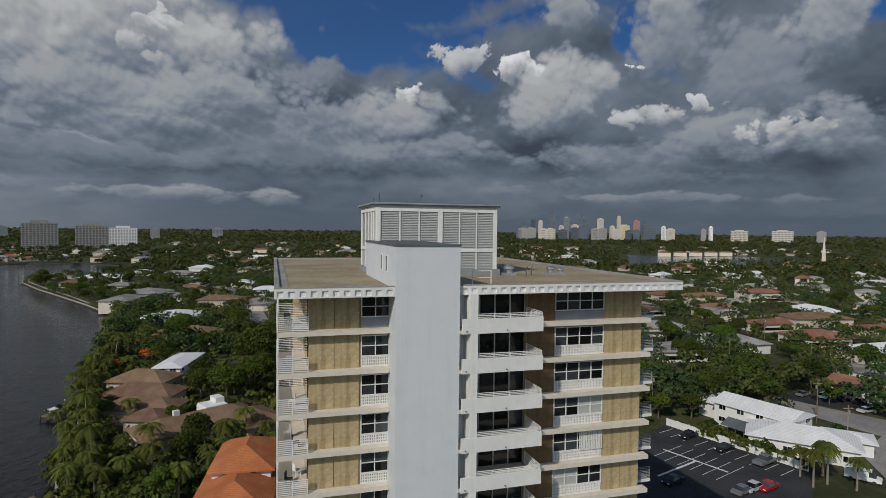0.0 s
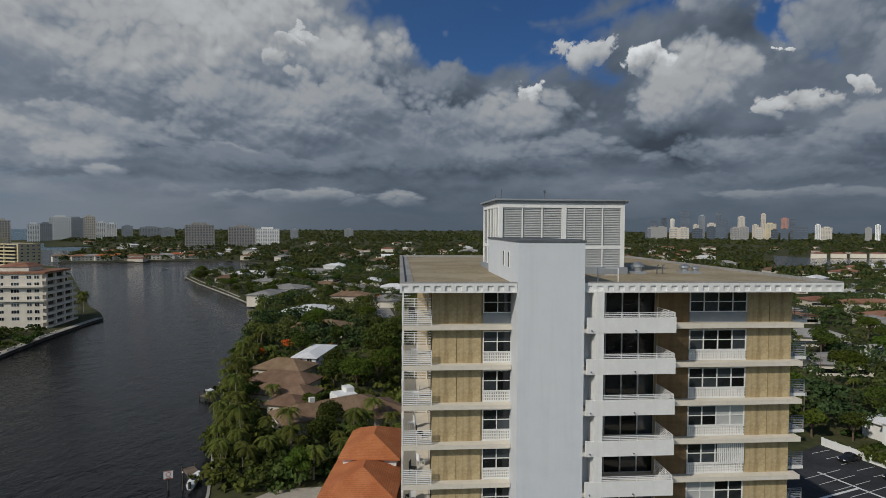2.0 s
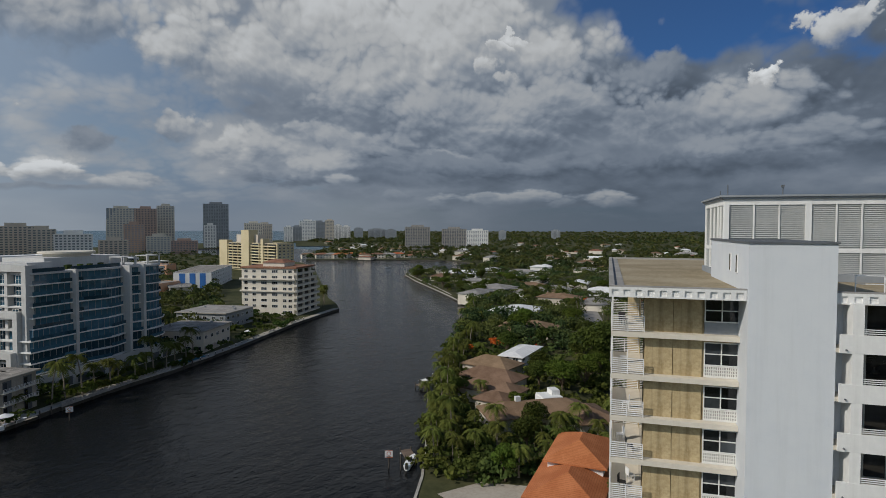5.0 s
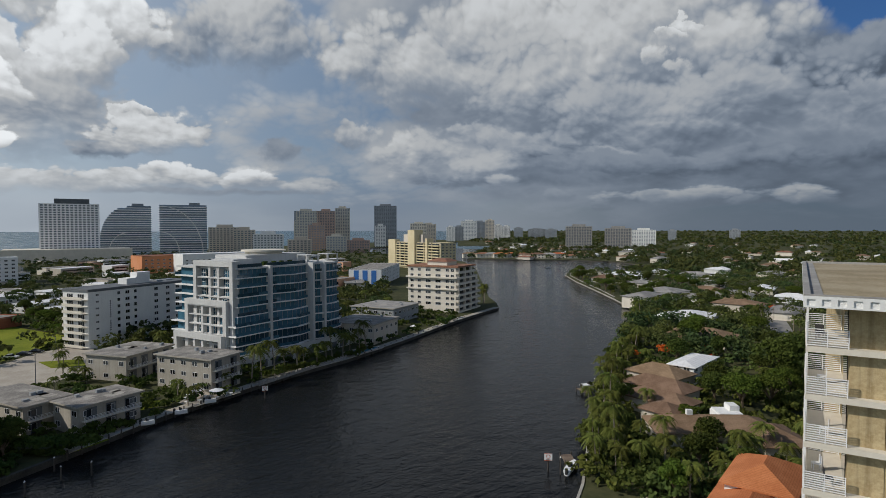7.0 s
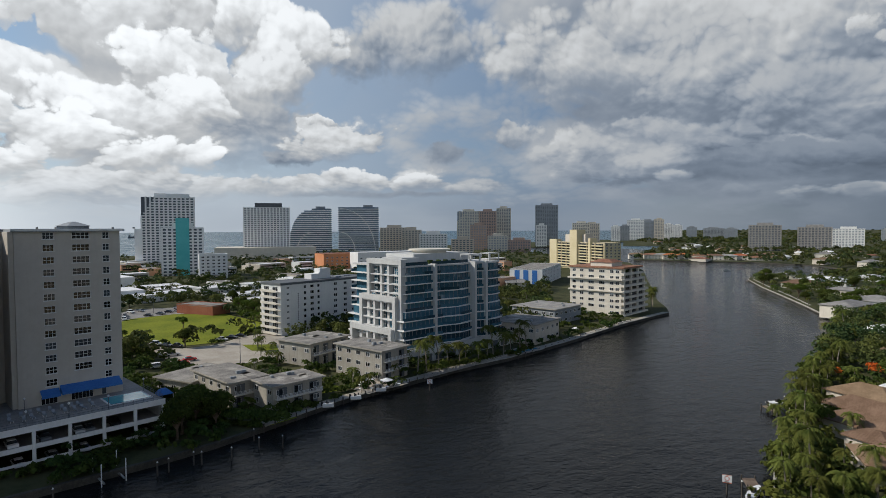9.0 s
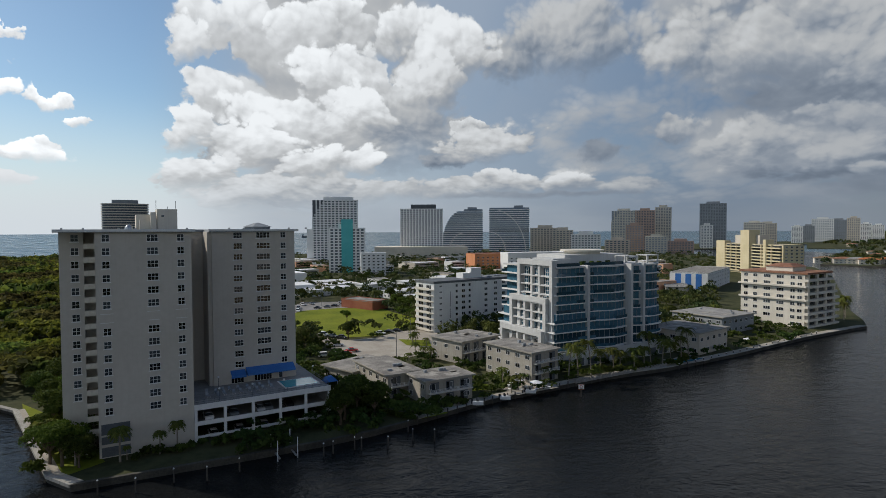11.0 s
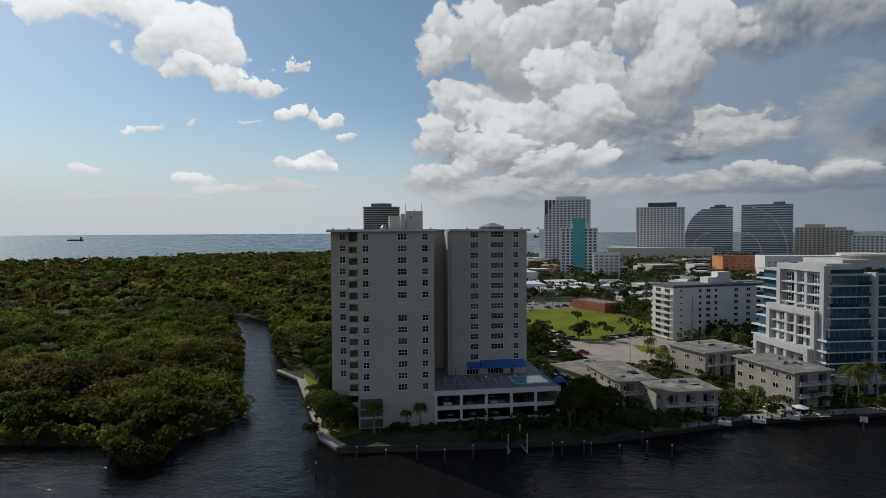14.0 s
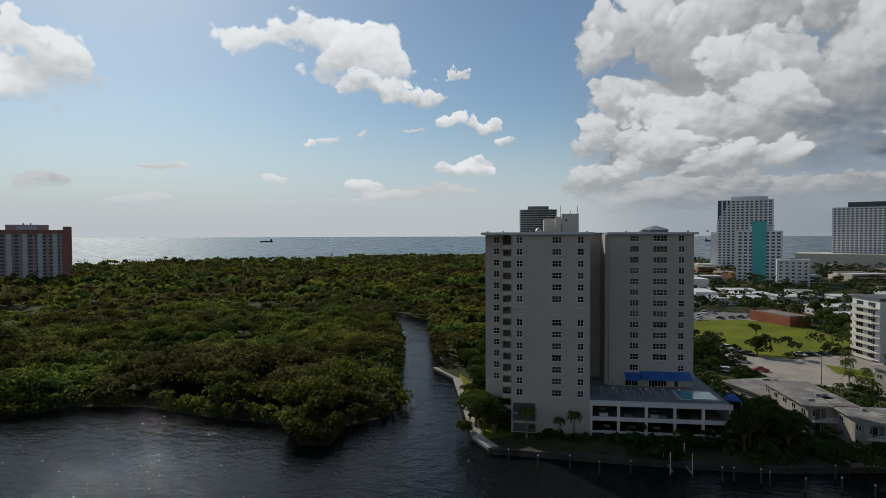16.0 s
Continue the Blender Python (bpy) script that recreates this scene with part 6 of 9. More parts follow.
def terraced_house():
    w, d, h = 28, 30, 24.5
    b = thing("terraced_apartment_house", (-221, 206, LAND), 112, "cream stepped apartment house with red roof tiles", "apartment building")
    n, fh = 8, 3.0
    claim((-221, 206), 112, w, d)
    for k in range(n):
        z = fh * k
        cut_r = max(0, k - 4) * 2.2
        g = Shape().box(0, w - cut_r, 0.8, d, z, z + fh)
        part("wall", g, M["offwhite"], b)
        part("balcony", Shape().box(-0.6, w - cut_r + 1.2, -0.9, 0.8, z - 0.25, z + 0.85), M["offwhite"], b)
        part("window_band", Shape().box(1.0, w - cut_r - 1, 0.70, 0.8, z + 0.9, z + 2.6), M["glass"], b)
        for i in range(4):
            x = 1 + i * 8.0
            if x < w - cut_r:
                part("pier", Shape().box(x, x + 1.6, -0.1, 0.8, z + 0.85, z + fh - 0.25), M["offwhite"], b)
    part("roof", Shape().box(-0.6, w - 5, -0.6, d + 0.6, n * fh, n * fh + 0.8), M["redroof"], b, "dull red tiled roof edge")
    part("roof_house", Shape().box(4, 16, 8, 20, n * fh, n * fh + 2.8), M["offwhite"], b)
    part("roof_house_cap", Shape().prism([(3.5, 7.5), (16.5, 7.5), (16.5, 20.5), (3.5, 20.5)], n * fh + 2.8, n * fh + 4.2, 0, 0.5), M["redroof"], b)
    part("cornice", Shape().box(-1.0, 0.3, -0.3, d + 0.6, 4 * fh, 4 * fh + 0.7).box(-1.6, 0.3, -0.3, d + 0.6, 6 * fh + 0.2, 6 * fh + 1.0), M["offwhite"], b)
    a, c = window_mesh(2.0, 1.5, 2, 1, 0.08, 0.1, "white"), window_mesh(3.2, 1.5, 3, 1, 0.08, 0.1, "white")
    rows_of(b, a, "left", [2.5, 7, 24, 27], [0.8 + fh * k for k in range(n)], w, d)
    rows_of(b, c, "left", [12.5, 18.5], [0.8 + fh * k for k in range(1, n)], w, d)


def yellow_hotel():
    w, d, h = 20, 106, 29
    b = block("yellow_hotel", (-451, 396), 84, w, d, h, "yellow", "flatroof", "long yellow slab hotel with a central tower", "hotel")
    for x0, x1, y0, y1, up_to in ((-3, 8, 46, 60, 14), (-2, 6, 22, 26, 5), (-1.4, 5, d - 16, d, 3)):
        part("stair_tower", Shape().box(x0, x1, y0, y1, 0, h + up_to), M["yellow"], b)
    part("roof_house", Shape().box(4, 14, 40, 80, h, h + 9), M["beige"], b)
    for k in range(9):
        z = 2.0 + 3.0 * k
        part("balcony", Shape().box(-1.6, 0, 2, 45, z - 0.2, z + 0.9).box(-1.6, 0, 61, d - 17, z - 0.2, z + 0.9), M["yellow"], b)
        part("window_band", Shape().box(-0.1, 0, 2, 45, z + 0.9, z + 2.5).box(-0.1, 0, 61, d - 17, z + 0.9, z + 2.5), M["glass"], b)
        part("pier", Shape().box(-1.5, 0, 15, 15.5, z, z + 3).box(-1.5, 0, 30, 30.5, z, z + 3).box(-1.5, 0, 70, 70.5, z, z + 3).box(-1.5, 0, 80, 80.5, z, z + 3), M["yellow"], b)
        rows_of(b, WIN_FAR, "front", [3, 8, 13, 17.5], [z + 0.8], w, d)


WIN_FAR = window_mesh(2.2, 1.4, 2, 1, 0.1, 0.12, "white")


def low_block(name, at, turn, w, d, h, wall, roof, label, storeys, gap=3.4, over=0.7, sides=("front", "left", "right"), balcony=False):
    b = thing(name, (at[0], at[1], LAND), turn, label, "apartment house")
    claim(at, turn, w, d)
    part("wall", Shape().box(0, w, 0, d, -0.4, h), M[wall], b)
    r = part("roof", Shape().box(-over, w + over, -over, d + over, h, h + 0.28), M[roof], b)
    part("roof_edge", Shape().box(-over - 0.04, w + over + 0.04, -over - 0.04, -over, h - 0.05, h + 0.34).box(-over - 0.04, -over, -over, d + over, h - 0.05, h + 0.34)
         .box(w + over, w + over + 0.04, -over, d + over, h - 0.05, h + 0.34), M["drab"], r)
    fh = h / storeys
    me = window_mesh(1.8, 1.3, 2, 1)
    for side in sides:
        L = w if side == "front" else d
        n = max(1, int((L - 1.5) / gap))
        rows_of(b, me, side, spread(1.8, L - 1.8, n), [fh * k + 0.9 for k in range(storeys)], w, d)
    if balcony:
        for k in range(1, storeys):
            part("gallery", Shape().box(0.5, w - 0.5, -1.2, 0, fh * k - 0.15, fh * k), M["offwhite"], b)
            part("gallery_rail", rail_shape(w - 1, 0.95, 4, 8, 0.06), M["rail"], b, at=pose(0.5, -1.15, fh * k))
        for k in range(storeys):
            for u in spread(2.6, w - 2.6, max(2, int(w / 4.2))):
                # no recess here: a dark panel on the wall paints its shade
                lg = part("loggia", Shape().box(u - 1.2, u + 1.2, -0.05, 0.02, fh * k + 0.1, fh * k + fh * 0.82), M["darkgrey"], b, "flat dark panel painted as loggia shade")
                part("loggia_door", Shape().box(u - 1.0, u - 0.1, -0.09, -0.05, fh * k + 0.15, fh * k + fh * 0.72), M["glass"], lg)
    rnd = random.Random(hash_of(name, at))
    for i in range(3):
        u, v = rnd.uniform(1, w - 2.5), rnd.uniform(1, d - 2)
        part("roof_plant", Shape().box(u, u + rnd.uniform(0.7, 1.4), v, v + 0.8, h + 0.28, h + rnd.uniform(0.7, 1.1)), M["midgrey"], r)
    pt = Shape()
    for i in range(5):
        u, v = rnd.uniform(0.2, w - 3), rnd.uniform(0.2, d - 2)
        pt.face([(u, v, h + 0.285), (u + rnd.uniform(1.5, w * 0.35), v + rnd.uniform(-0.3, 0.3), h + 0.285), (u + rnd.uniform(1.5, w * 0.35), v + rnd.uniform(0.8, 3), h + 0.285), (u + rnd.uniform(-0.3, 0.5), v + rnd.uniform(0.8, 3), h + 0.285)])
    part("roof_patch", pt, M["concrete"], r, "pale worn roof coating")
    return b


def hash_of(name, at):
    return int(abs(at[0] * 7 + at[1] * 13)) + len(name)


glass_condo()
white_block()
terraced_house()
yellow_hotel()
low_block("riverside_apartments", (-143.5, 22.5), 110, 14, 10, 6.2, "drab", "flatroof", "low drab cream two-storey apartments with a worn flat roof", 2, balcony=True)
low_block("riverside_apartments", (-151.5, 13.5), 112, 10, 21, 6.2, "drab", "flatroof", "low drab cream two-storey apartments with pale roof patches", 2, balcony=True)
low_block("riverside_apartments", (-167.5, 5), 128, 17, 14, 3.6, "drab", "flatroof", "low single-storey wing with a patched flat roof", 1, balcony=True)
low_block("galleried_apartments", (-157.5, 55.5), 116, 11, 20, 9.0, "drab", "flatroof", "three-storey drab cream apartments with open galleries", 3, sides=("left",), balcony=True)
low_block("galleried_apartments", (-185.5, 41), 122, 18, 15, 7.4, "drab", "flatroof", "two-storey drab cream apartments with a grey roof", 2, balcony=True)
low_block("flat_roofed_house", (-182, 126), 118, 21, 20, 7.6, "beige", "flatroof", "beige two-storey waterside apartments", 2)
low_block("flat_roofed_house", (-215.5, 160), 112, 24, 24, 7.0, "midgrey", "greyroof", "grey two-storey waterside apartments", 2)
bw = block("blue_striped_apartments", (-366, 260), 133, 82, 26, 12.5, "white", "flatroof", "white low-rise apartments with deep blue stripes", parapet=0.5)
rows_of(bw, WIN_FAR, "front", spread(4, 78, 12), [1.2, 4.4, 7.6, 10.2], 82, 26)
for v in (4, 11, 18):
    part("stripe", Shape().box(-0.08, 0, v, v + 4, 0.5, 12), M["blue"], bw, "deep blue painted stripe")
low_block("low_motel", (-353, 236), 150, 34, 14, 4.6, "beige", "greyroof", "low beige motel wing", 2)

# ---------------- beach hotels and far towers ----------------
def spot(az, r):
    return (-math.sin(radians(az)) * r, math.cos(radians(az)) * r)


def slab_tower(name, az, r, width, depth, h, wall, label, floors, turn=None, glass="hazeglass", fins=0, step=0, base=None):
    """A tower seen from afar, facing the viewer: a glass body with floor plates, piers and a roof room. az: bearing of the middle."""
    turn = az if turn is None else turn
    c = spot(az, r)
    a = radians(turn)
    ox = c[0] - math.cos(a) * width / 2
    oy = c[1] - math.sin(a) * width / 2
    z0 = LAND + lift(r)
    b = thing(name, (ox, oy, z0), turn, label, "tower")
    if wall == "slate":   # a dark glass tower with thin floor lines
        s = Shape()
        for k in range(1, floors):
            s.box(-0.3, width + 0.3, -0.3, depth + 0.3, h * k / floors - 0.5, h * k / floors)
        part("wall", Shape().box(0, width, 0, depth, -2, h), M["slate"], b, "dark slate curtain glass")
        tagged(part("curtain_grid", s, M["midgrey"], b), kind="stuff")
        part("roof_room", Shape().box(width * 0.25, width * 0.75, depth * 0.2, depth * 0.8, h, h + 4.5), M["darkgrey"], b)
        return b
    part("wall", Shape().box(0.8, width - 0.8, 0.8, depth - 0.8, -2, h - 0.5), M[glass], b, "toned window glass")
    fh = h / floors
    n = fins or max(3, int(width / 5.5))
    pw = 0.38 * width / n
    if r < 1200:
        for k in range(floors + 1):
            inset = max(0.0, (k - floors * 0.72)) * step
            part("floor_plate", Shape().box(inset, width, 0, depth, fh * k - fh * 0.46, fh * k), M[wall], b)
        for i in range(n + 1):
            x = (width - pw) * i / n
            part("pier", Shape().box(x, x + pw, -0.1, depth + 0.1, 0, h - (0 if not step or i else fh * floors * 0.27)), M[wall], b)
    else:   # too far to tell the pieces apart
        s = Shape()
        for k in range(floors + 1):
            s.box(max(0.0, (k - floors * 0.72)) * step, width, 0, depth, fh * k - fh * 0.46, fh * k)
        for i in range(n + 1):
            x = (width - pw) * i / n
            s.box(x, x + pw, -0.1, depth + 0.1, 0, h - (0 if not step or i else fh * floors * 0.27))
        tagged(part("facade_grid", s, M[wall], b), kind="stuff")
    part("roof_room", Shape().box(width * 0.25, width * 0.75, depth * 0.2, depth * 0.8, h, h + 4.5), M[wall], b)
    return b


def curved_tower(az, r, width, h, mirrored, label):
    """A glass hotel whose side sweeps up in a quarter curve."""
    c, a = spot(az, r), radians(az)
    ox, oy = c[0] - math.cos(a) * width / 2, c[1] - math.sin(a) * width / 2
    b = thing("curved_glass_hotel", (ox, oy, LAND), az, label, "hotel")
    n = 22
    fh = h / n
    for k in range(n):
        t = k / (n - 1)
        cutoff = width * 0.52 * (1 - math.sqrt(max(0.0, 1 - (max(0, t - 0.25) / 0.75) ** 2))) if mirrored else 0.0
        x0 = cutoff
        part("window_band", Shape().box(x0 + 0.5, width - 0.5, 0.5, 18, fh * k, fh * (k + 1)), M["towerglass"], b)
        part("floor_plate", Shape().box(x0 - 0.6, width + 0.4, -0.8, 18.8, fh * k - fh * 0.10, fh * k + fh * 0.24), M["towerwhite"], b)
    arc = Shape()
    cx = width * (0.52 if mirrored else 0.05)
    for rad, sc in ((0.5, 1.0), (1.0, 0.0)):
        pts = []
        for i in range(13):
            q = radians(90 * i / 12)
            R = width * (0.40 if rad == 0.5 else 0.86)
            Hh = h * (0.45 if rad == 0.5 else 0.97)
            x = cx + (-math.cos(q) if mirrored else math.cos(q)) * R * (0.9 if rad == 0.5 else 1.0)
            pts.append((min(max(x, 0.5), width - 0.5), -0.4, math.sin(q) * Hh))
        if rad == 0.5 or not mirrored:
            arc.tube(pts, 0.8, 4)
    part("arc_trim", arc, M["white"], b, "pale sweeping arc")
    part("roof_room", Shape().box(width * 0.62, width * 0.85, 4, 14, h, h + 4), M["midgrey"], b)
    return b


crowned = slab_tower("beach_hotel", 90.0, 800, 62, 26, 86, "towerwhite", "tall stepped white beach hotel", 26, fins=12, step=2.2, glass="slate")
part("roof_crown", Shape().box(26, 56, 3, 22, 86, 90), M["towerwhite"], crowned, "stepped white roof crown")
part("side_wing", Shape().box(-7, 0.5, 2, 24, -2, 46), M["towerwhite"], crowned)
teal = slab_tower("teal_hotel", 88.85, 612, 38, 16, 47, "towerwhite", "white beach hotel with a teal stripe", 15, fins=8, glass="slate")
part("teal_stripe", Shape().box(13, 25, -1.2, 17, 0, 56), M["teal"], teal, "bright teal stair tower")
wing = block("low_hotel_wing", spot(87.5, 560), 90, 24, 14, 22, "white", "whiteroof", "white low-rise hotel wing", "hotel")
rows_of(wing, WIN_FAR, "front", [3, 7.5, 12, 16.5, 21], [1.2 + 3.0 * k for k in range(7)], 24, 14)
bh = slab_tower("beach_hotel", 81.5, 965, 72, 24, 80, "towerwhite", "broad pale beach hotel with dark roof glazing", 24, fins=14, glass="slate")
part("roof_glass", Shape().box(18, 60, 2, 22, 80, 87), M["darkgrey"], bh)
part("podium", Shape().box(-40, 110, -40, 24, 0, 17), M["offwhite"], bh, "long pale hotel podium")
curved_tower(77.4, 1120, 78, 84, True, "grey-blue glass hotel with a curved flank")
curved_tower(72.8, 1100, 76, 86, False, "grey-blue glass hotel with a sweeping arc")
slab_tower("mid_rise", 69.3, 1000, 50, 18, 47, "beige", "beige mid-rise apartment building", 14)
slab_tower("mid_rise", 67.6, 960, 34, 18, 43, "beige", "beige mid-rise apartment building", 13)
slab_tower("mid_rise", 65.4, 860, 42, 18, 37, "white", "white mid-rise apartments with dark bays", 11, fins=9)
slab_tower("mid_rise", 62.5, 900, 36, 18, 28, "beige", "beige mid-rise beach apartments", 9)
slab_tower("distant_tower", 61.9, 1300, 52, 20, 84, "offwhite", "distant sloping green glass tower", 24, step=3.0)
slab_tower("distant_tower", 60.0, 1300, 40, 20, 84, "salmon", "distant salmon apartment tower", 24)
slab_tower("distant_tower", 60.9, 1180, 34, 20, 52, "salmon", "distant salmon apartment tower", 15)
slab_tower("distant_tower", 58.4, 1350, 34, 20, 92, "offwhite", "distant slender pale tower", 27)
slab_tower("distant_tower", 54.2, 1500, 58, 24, 104, "midgrey", "distant dark apartment tower", 30)
slab_tower("distant_tower", 54.7, 1420, 26, 20, 52, "white", "distant white apartment slab", 15)
slab_tower("distant_tower", 59.0, 1150, 40, 20, 30, "offwhite", "distant pale apartment block", 9)
slab_tower("distant_tower", 56.9, 1240, 50, 20, 20, "salmon", "distant low salmon block", 6)
for az, r, wd, h, wall in ((50.9, 1700, 50, 60, "offwhite"), (49.9, 1750, 44, 58, "beige"), (47.7, 2000, 30, 50, "white"), (46.9, 2100, 34, 52, "midgrey"),
                           (45.9, 2200, 60, 74, "white"), (44.8, 2300, 50, 72, "midgrey"), (43.8, 2200, 34, 76, "beige"), (43.0, 2300, 30, 58, "white"), (42.2, 2400, 34, 54, "white")):
    slab_tower("distant_tower", az, r, wd, 22, h, wall, "distant pale apartment tower on the shore", 14)
slab_tower("slab_apartments", 35.15, 1250, 55, 20, 49, "grey", "grey long apartment slab above the trees", 15, glass="slate", fins=10)
slab_tower("slab_apartments", 31.5, 1300, 56, 20, 45, "grey", "grey long apartment slab above the trees", 14, glass="slate", fins=10)
slab_tower("slab_apartments", 29.2, 1500, 58, 20, 41, "white", "pale long apartment slab above the trees", 12, fins=10)
for az, r, h, wd in ((26.7, 2300, 41, 30), (21.5, 2600, 43, 40), (41.0, 2600, 50, 40), (39.2, 2700, 46, 80), (37.8, 2600, 44, 50)):
    slab_tower("distant_tower", az, r, wd, 20, h - lift(r) - 4, "midgrey", "far grey building on the horizon", 8)
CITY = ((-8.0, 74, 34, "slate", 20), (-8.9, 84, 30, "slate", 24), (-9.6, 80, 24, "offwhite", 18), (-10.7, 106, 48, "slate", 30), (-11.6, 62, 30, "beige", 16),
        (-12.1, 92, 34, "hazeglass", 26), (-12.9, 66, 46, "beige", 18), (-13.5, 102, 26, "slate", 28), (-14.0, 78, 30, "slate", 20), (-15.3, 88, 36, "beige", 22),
        (-16.4, 62, 30, "beige", 14), (-17.0, 96, 24, "beige", 26), (-17.5, 66, 60, "yellow", 15), (-18.6, 82, 34, "pinkbrick", 20), (-19.2, 80, 24, "slate", 18),
        (-21.0, 78, 36, "white", 16), (-21.6, 62, 70, "beige", 10), (-25.0, 78, 30, "towerwhite", 18), (-24.4, 62, 40, "grey", 10), (-27.3, 56, 120, "beige", 6),
        (-30.6, 56, 140, "beige", 6), (-33.4, 54, 60, "grey", 5))
# all but the slate towers take the glass coloured for haze
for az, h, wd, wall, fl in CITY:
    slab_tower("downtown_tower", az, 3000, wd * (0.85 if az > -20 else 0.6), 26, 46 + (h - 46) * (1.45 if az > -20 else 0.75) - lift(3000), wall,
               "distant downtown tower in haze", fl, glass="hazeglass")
for i in range(14):
    slab_tower("downtown_block", -7.5 - 13 * ((i * 0.618) % 1.0), 2900, 26 + 30 * ((i * 0.37) % 1.0), 26, 48 + 14 * ((i * 0.73) % 1.0) - lift(2900),
               ("slate", "grey", "beige", "slate")[i % 4], "distant low downtown building in haze", 6)
def round_tower(az, r, width, depth, h, floors):
    """A tower with a bowed front: pale balcony bands before dark slate glass."""
    c, a = spot(az, r), radians(az)
    b = thing("round_tower", (c[0], c[1], LAND), az, "grey tower with a bowed front and pale balcony bands", "tower")

    def bow(grow):
        pts = [(width / 2 * math.cos(q) * (1 + grow), -depth * 0.5 * math.sin(q) * (1 + grow)) for q in (radians(180 - 180 * i / 18) for i in range(19))]
        return pts + [(width / 2 * (1 + grow), depth * 0.8), (-width / 2 * (1 + grow), depth * 0.8)]
    part("wall", Shape().prism(bow(-0.05), -2, h), M["slate"], b, "toned window glass")
    for k in range(1, floors + 1):
        part("floor_plate", Shape().prism(bow(0.0), h * k / floors - 1.3, h * k / floors), M["offwhite"], b)
    part("roof_room", Shape().prism([(x * 0.55, y * 0.55) for x, y in bow(0.0)], h, h + 5), M["midgrey"], b)


round_tower(108.3, 900, 58, 24, 82, 24)
rt = slab_tower("brick_tower", 153.6, 585, 58, 22, 49, "pinkpale", "red brick and white balcony tower above the forest", 17, fins=12, turn=150)
for i in range(5):
    part("white_bay", Shape().box(5 + i * 10.4, 8.5 + i * 10.4, -0.9, 0.4, -2, 46), M["white"], rt, "white window bay")
part("brick_crown", Shape().box(0, 58, -0.5, 22, 45.5, 49.2), M["pinkbrick"], rt, "red brick top storey")
part("brick_end", Shape().box(54, 60, -0.6, 24, -2, 52), M["pinkbrick"], rt, "dull red brick end wall")
part("roof_plant", Shape().box(22, 36, 4, 14, 49, 52.5).box(26, 27, 5, 6, 52, 55).box(31, 32, 5, 6, 52, 55), M["white"], rt)
# orange hotel and white low hotels behind the gardens
oh = block("orange_hotel", spot(76.2, 640), 96, 60, 30, 17, "orange", "redroof", "low orange resort hotel with tiled roofs", "hotel")
rows_of(oh, WIN_FAR, "front", spread(4, 56, 10), [2, 5.5, 9, 12.5], 60, 30)
wl = block("white_low_hotel", spot(72.9, 620), 94, 70, 24, 19, "white", "whiteroof", "white low resort hotel", "hotel")
rows_of(wl, WIN_FAR, "front", spread(4, 66, 12), [2, 5.5, 9, 12.5], 70, 24)
bk = block("brick_house", (-319, 20), 130, 12, 26, 4.6, "redwall", "flatroof", "low rust-red building beside the lawn", "building")

# ---------------- houses ----------------
def hip(w, d, z, h, over=0.7, ridge=0.5):
    """A hipped roof over w by d with eaves at z."""
    s = Shape()
    x0, x1, y0, y1 = -over, w + over, -over, d + over
    if w >= d:
        r = (y1 - y0) / 2 * ridge * 2
        a, b = (x0 + r, (y0 + y1) / 2, z + h), (x1 - r, (y0 + y1) / 2, z + h)
        s.face([(x0, y0, z), (x1, y0, z), b, a]).face([(x1, y1, z), (x0, y1, z), a, b]).face([(x0, y1, z), (x0, y0, z), a]).face([(x1, y0, z), (x1, y1, z), b])
    else:
        r = (x1 - x0) / 2 * ridge * 2
        a, b = ((x0 + x1) / 2, y0 + r, z + h), ((x0 + x1) / 2, y1 - r, z + h)
        s.face([(x0, y0, z), (x1, y0, z), a]).face([(x1, y0, z), (x1, y1, z), b, a]).face([(x1, y1, z), (x0, y1, z), b]).face([(x0, y1, z), (x0, y0, z), a, b])
    s.box(x0, x1, y0, y1, z - 0.22, z - 0.001)
    return s


def gable(w, d, z, h, over=0.6):
    s = Shape()
    x0, x1, y0, y1 = -over, w + over, -over, d + over
    m = (y0 + y1) / 2
    s.face([(x0, y0, z), (x1, y0, z), (x1, m, z + h), (x0, m, z + h)]).face([(x1, y1, z), (x0, y1, z), (x0, m, z + h), (x1, m, z + h)])
    s.face([(x0, y1, z), (x0, y0, z), (x0, m, z + h)]).face([(x1, y0, z), (x1, y1, z), (x1, m, z + h)])
    s.box(x0, x1, y0, y1, z - 0.2, z - 0.001)
    return s


WIN_H = window_mesh(1.7, 1.2, 2, 1)
DOOR_H = Shape().box(-0.5, 0.5, -0.06, 0, 0, 2.1).mesh("door", M["wood"])


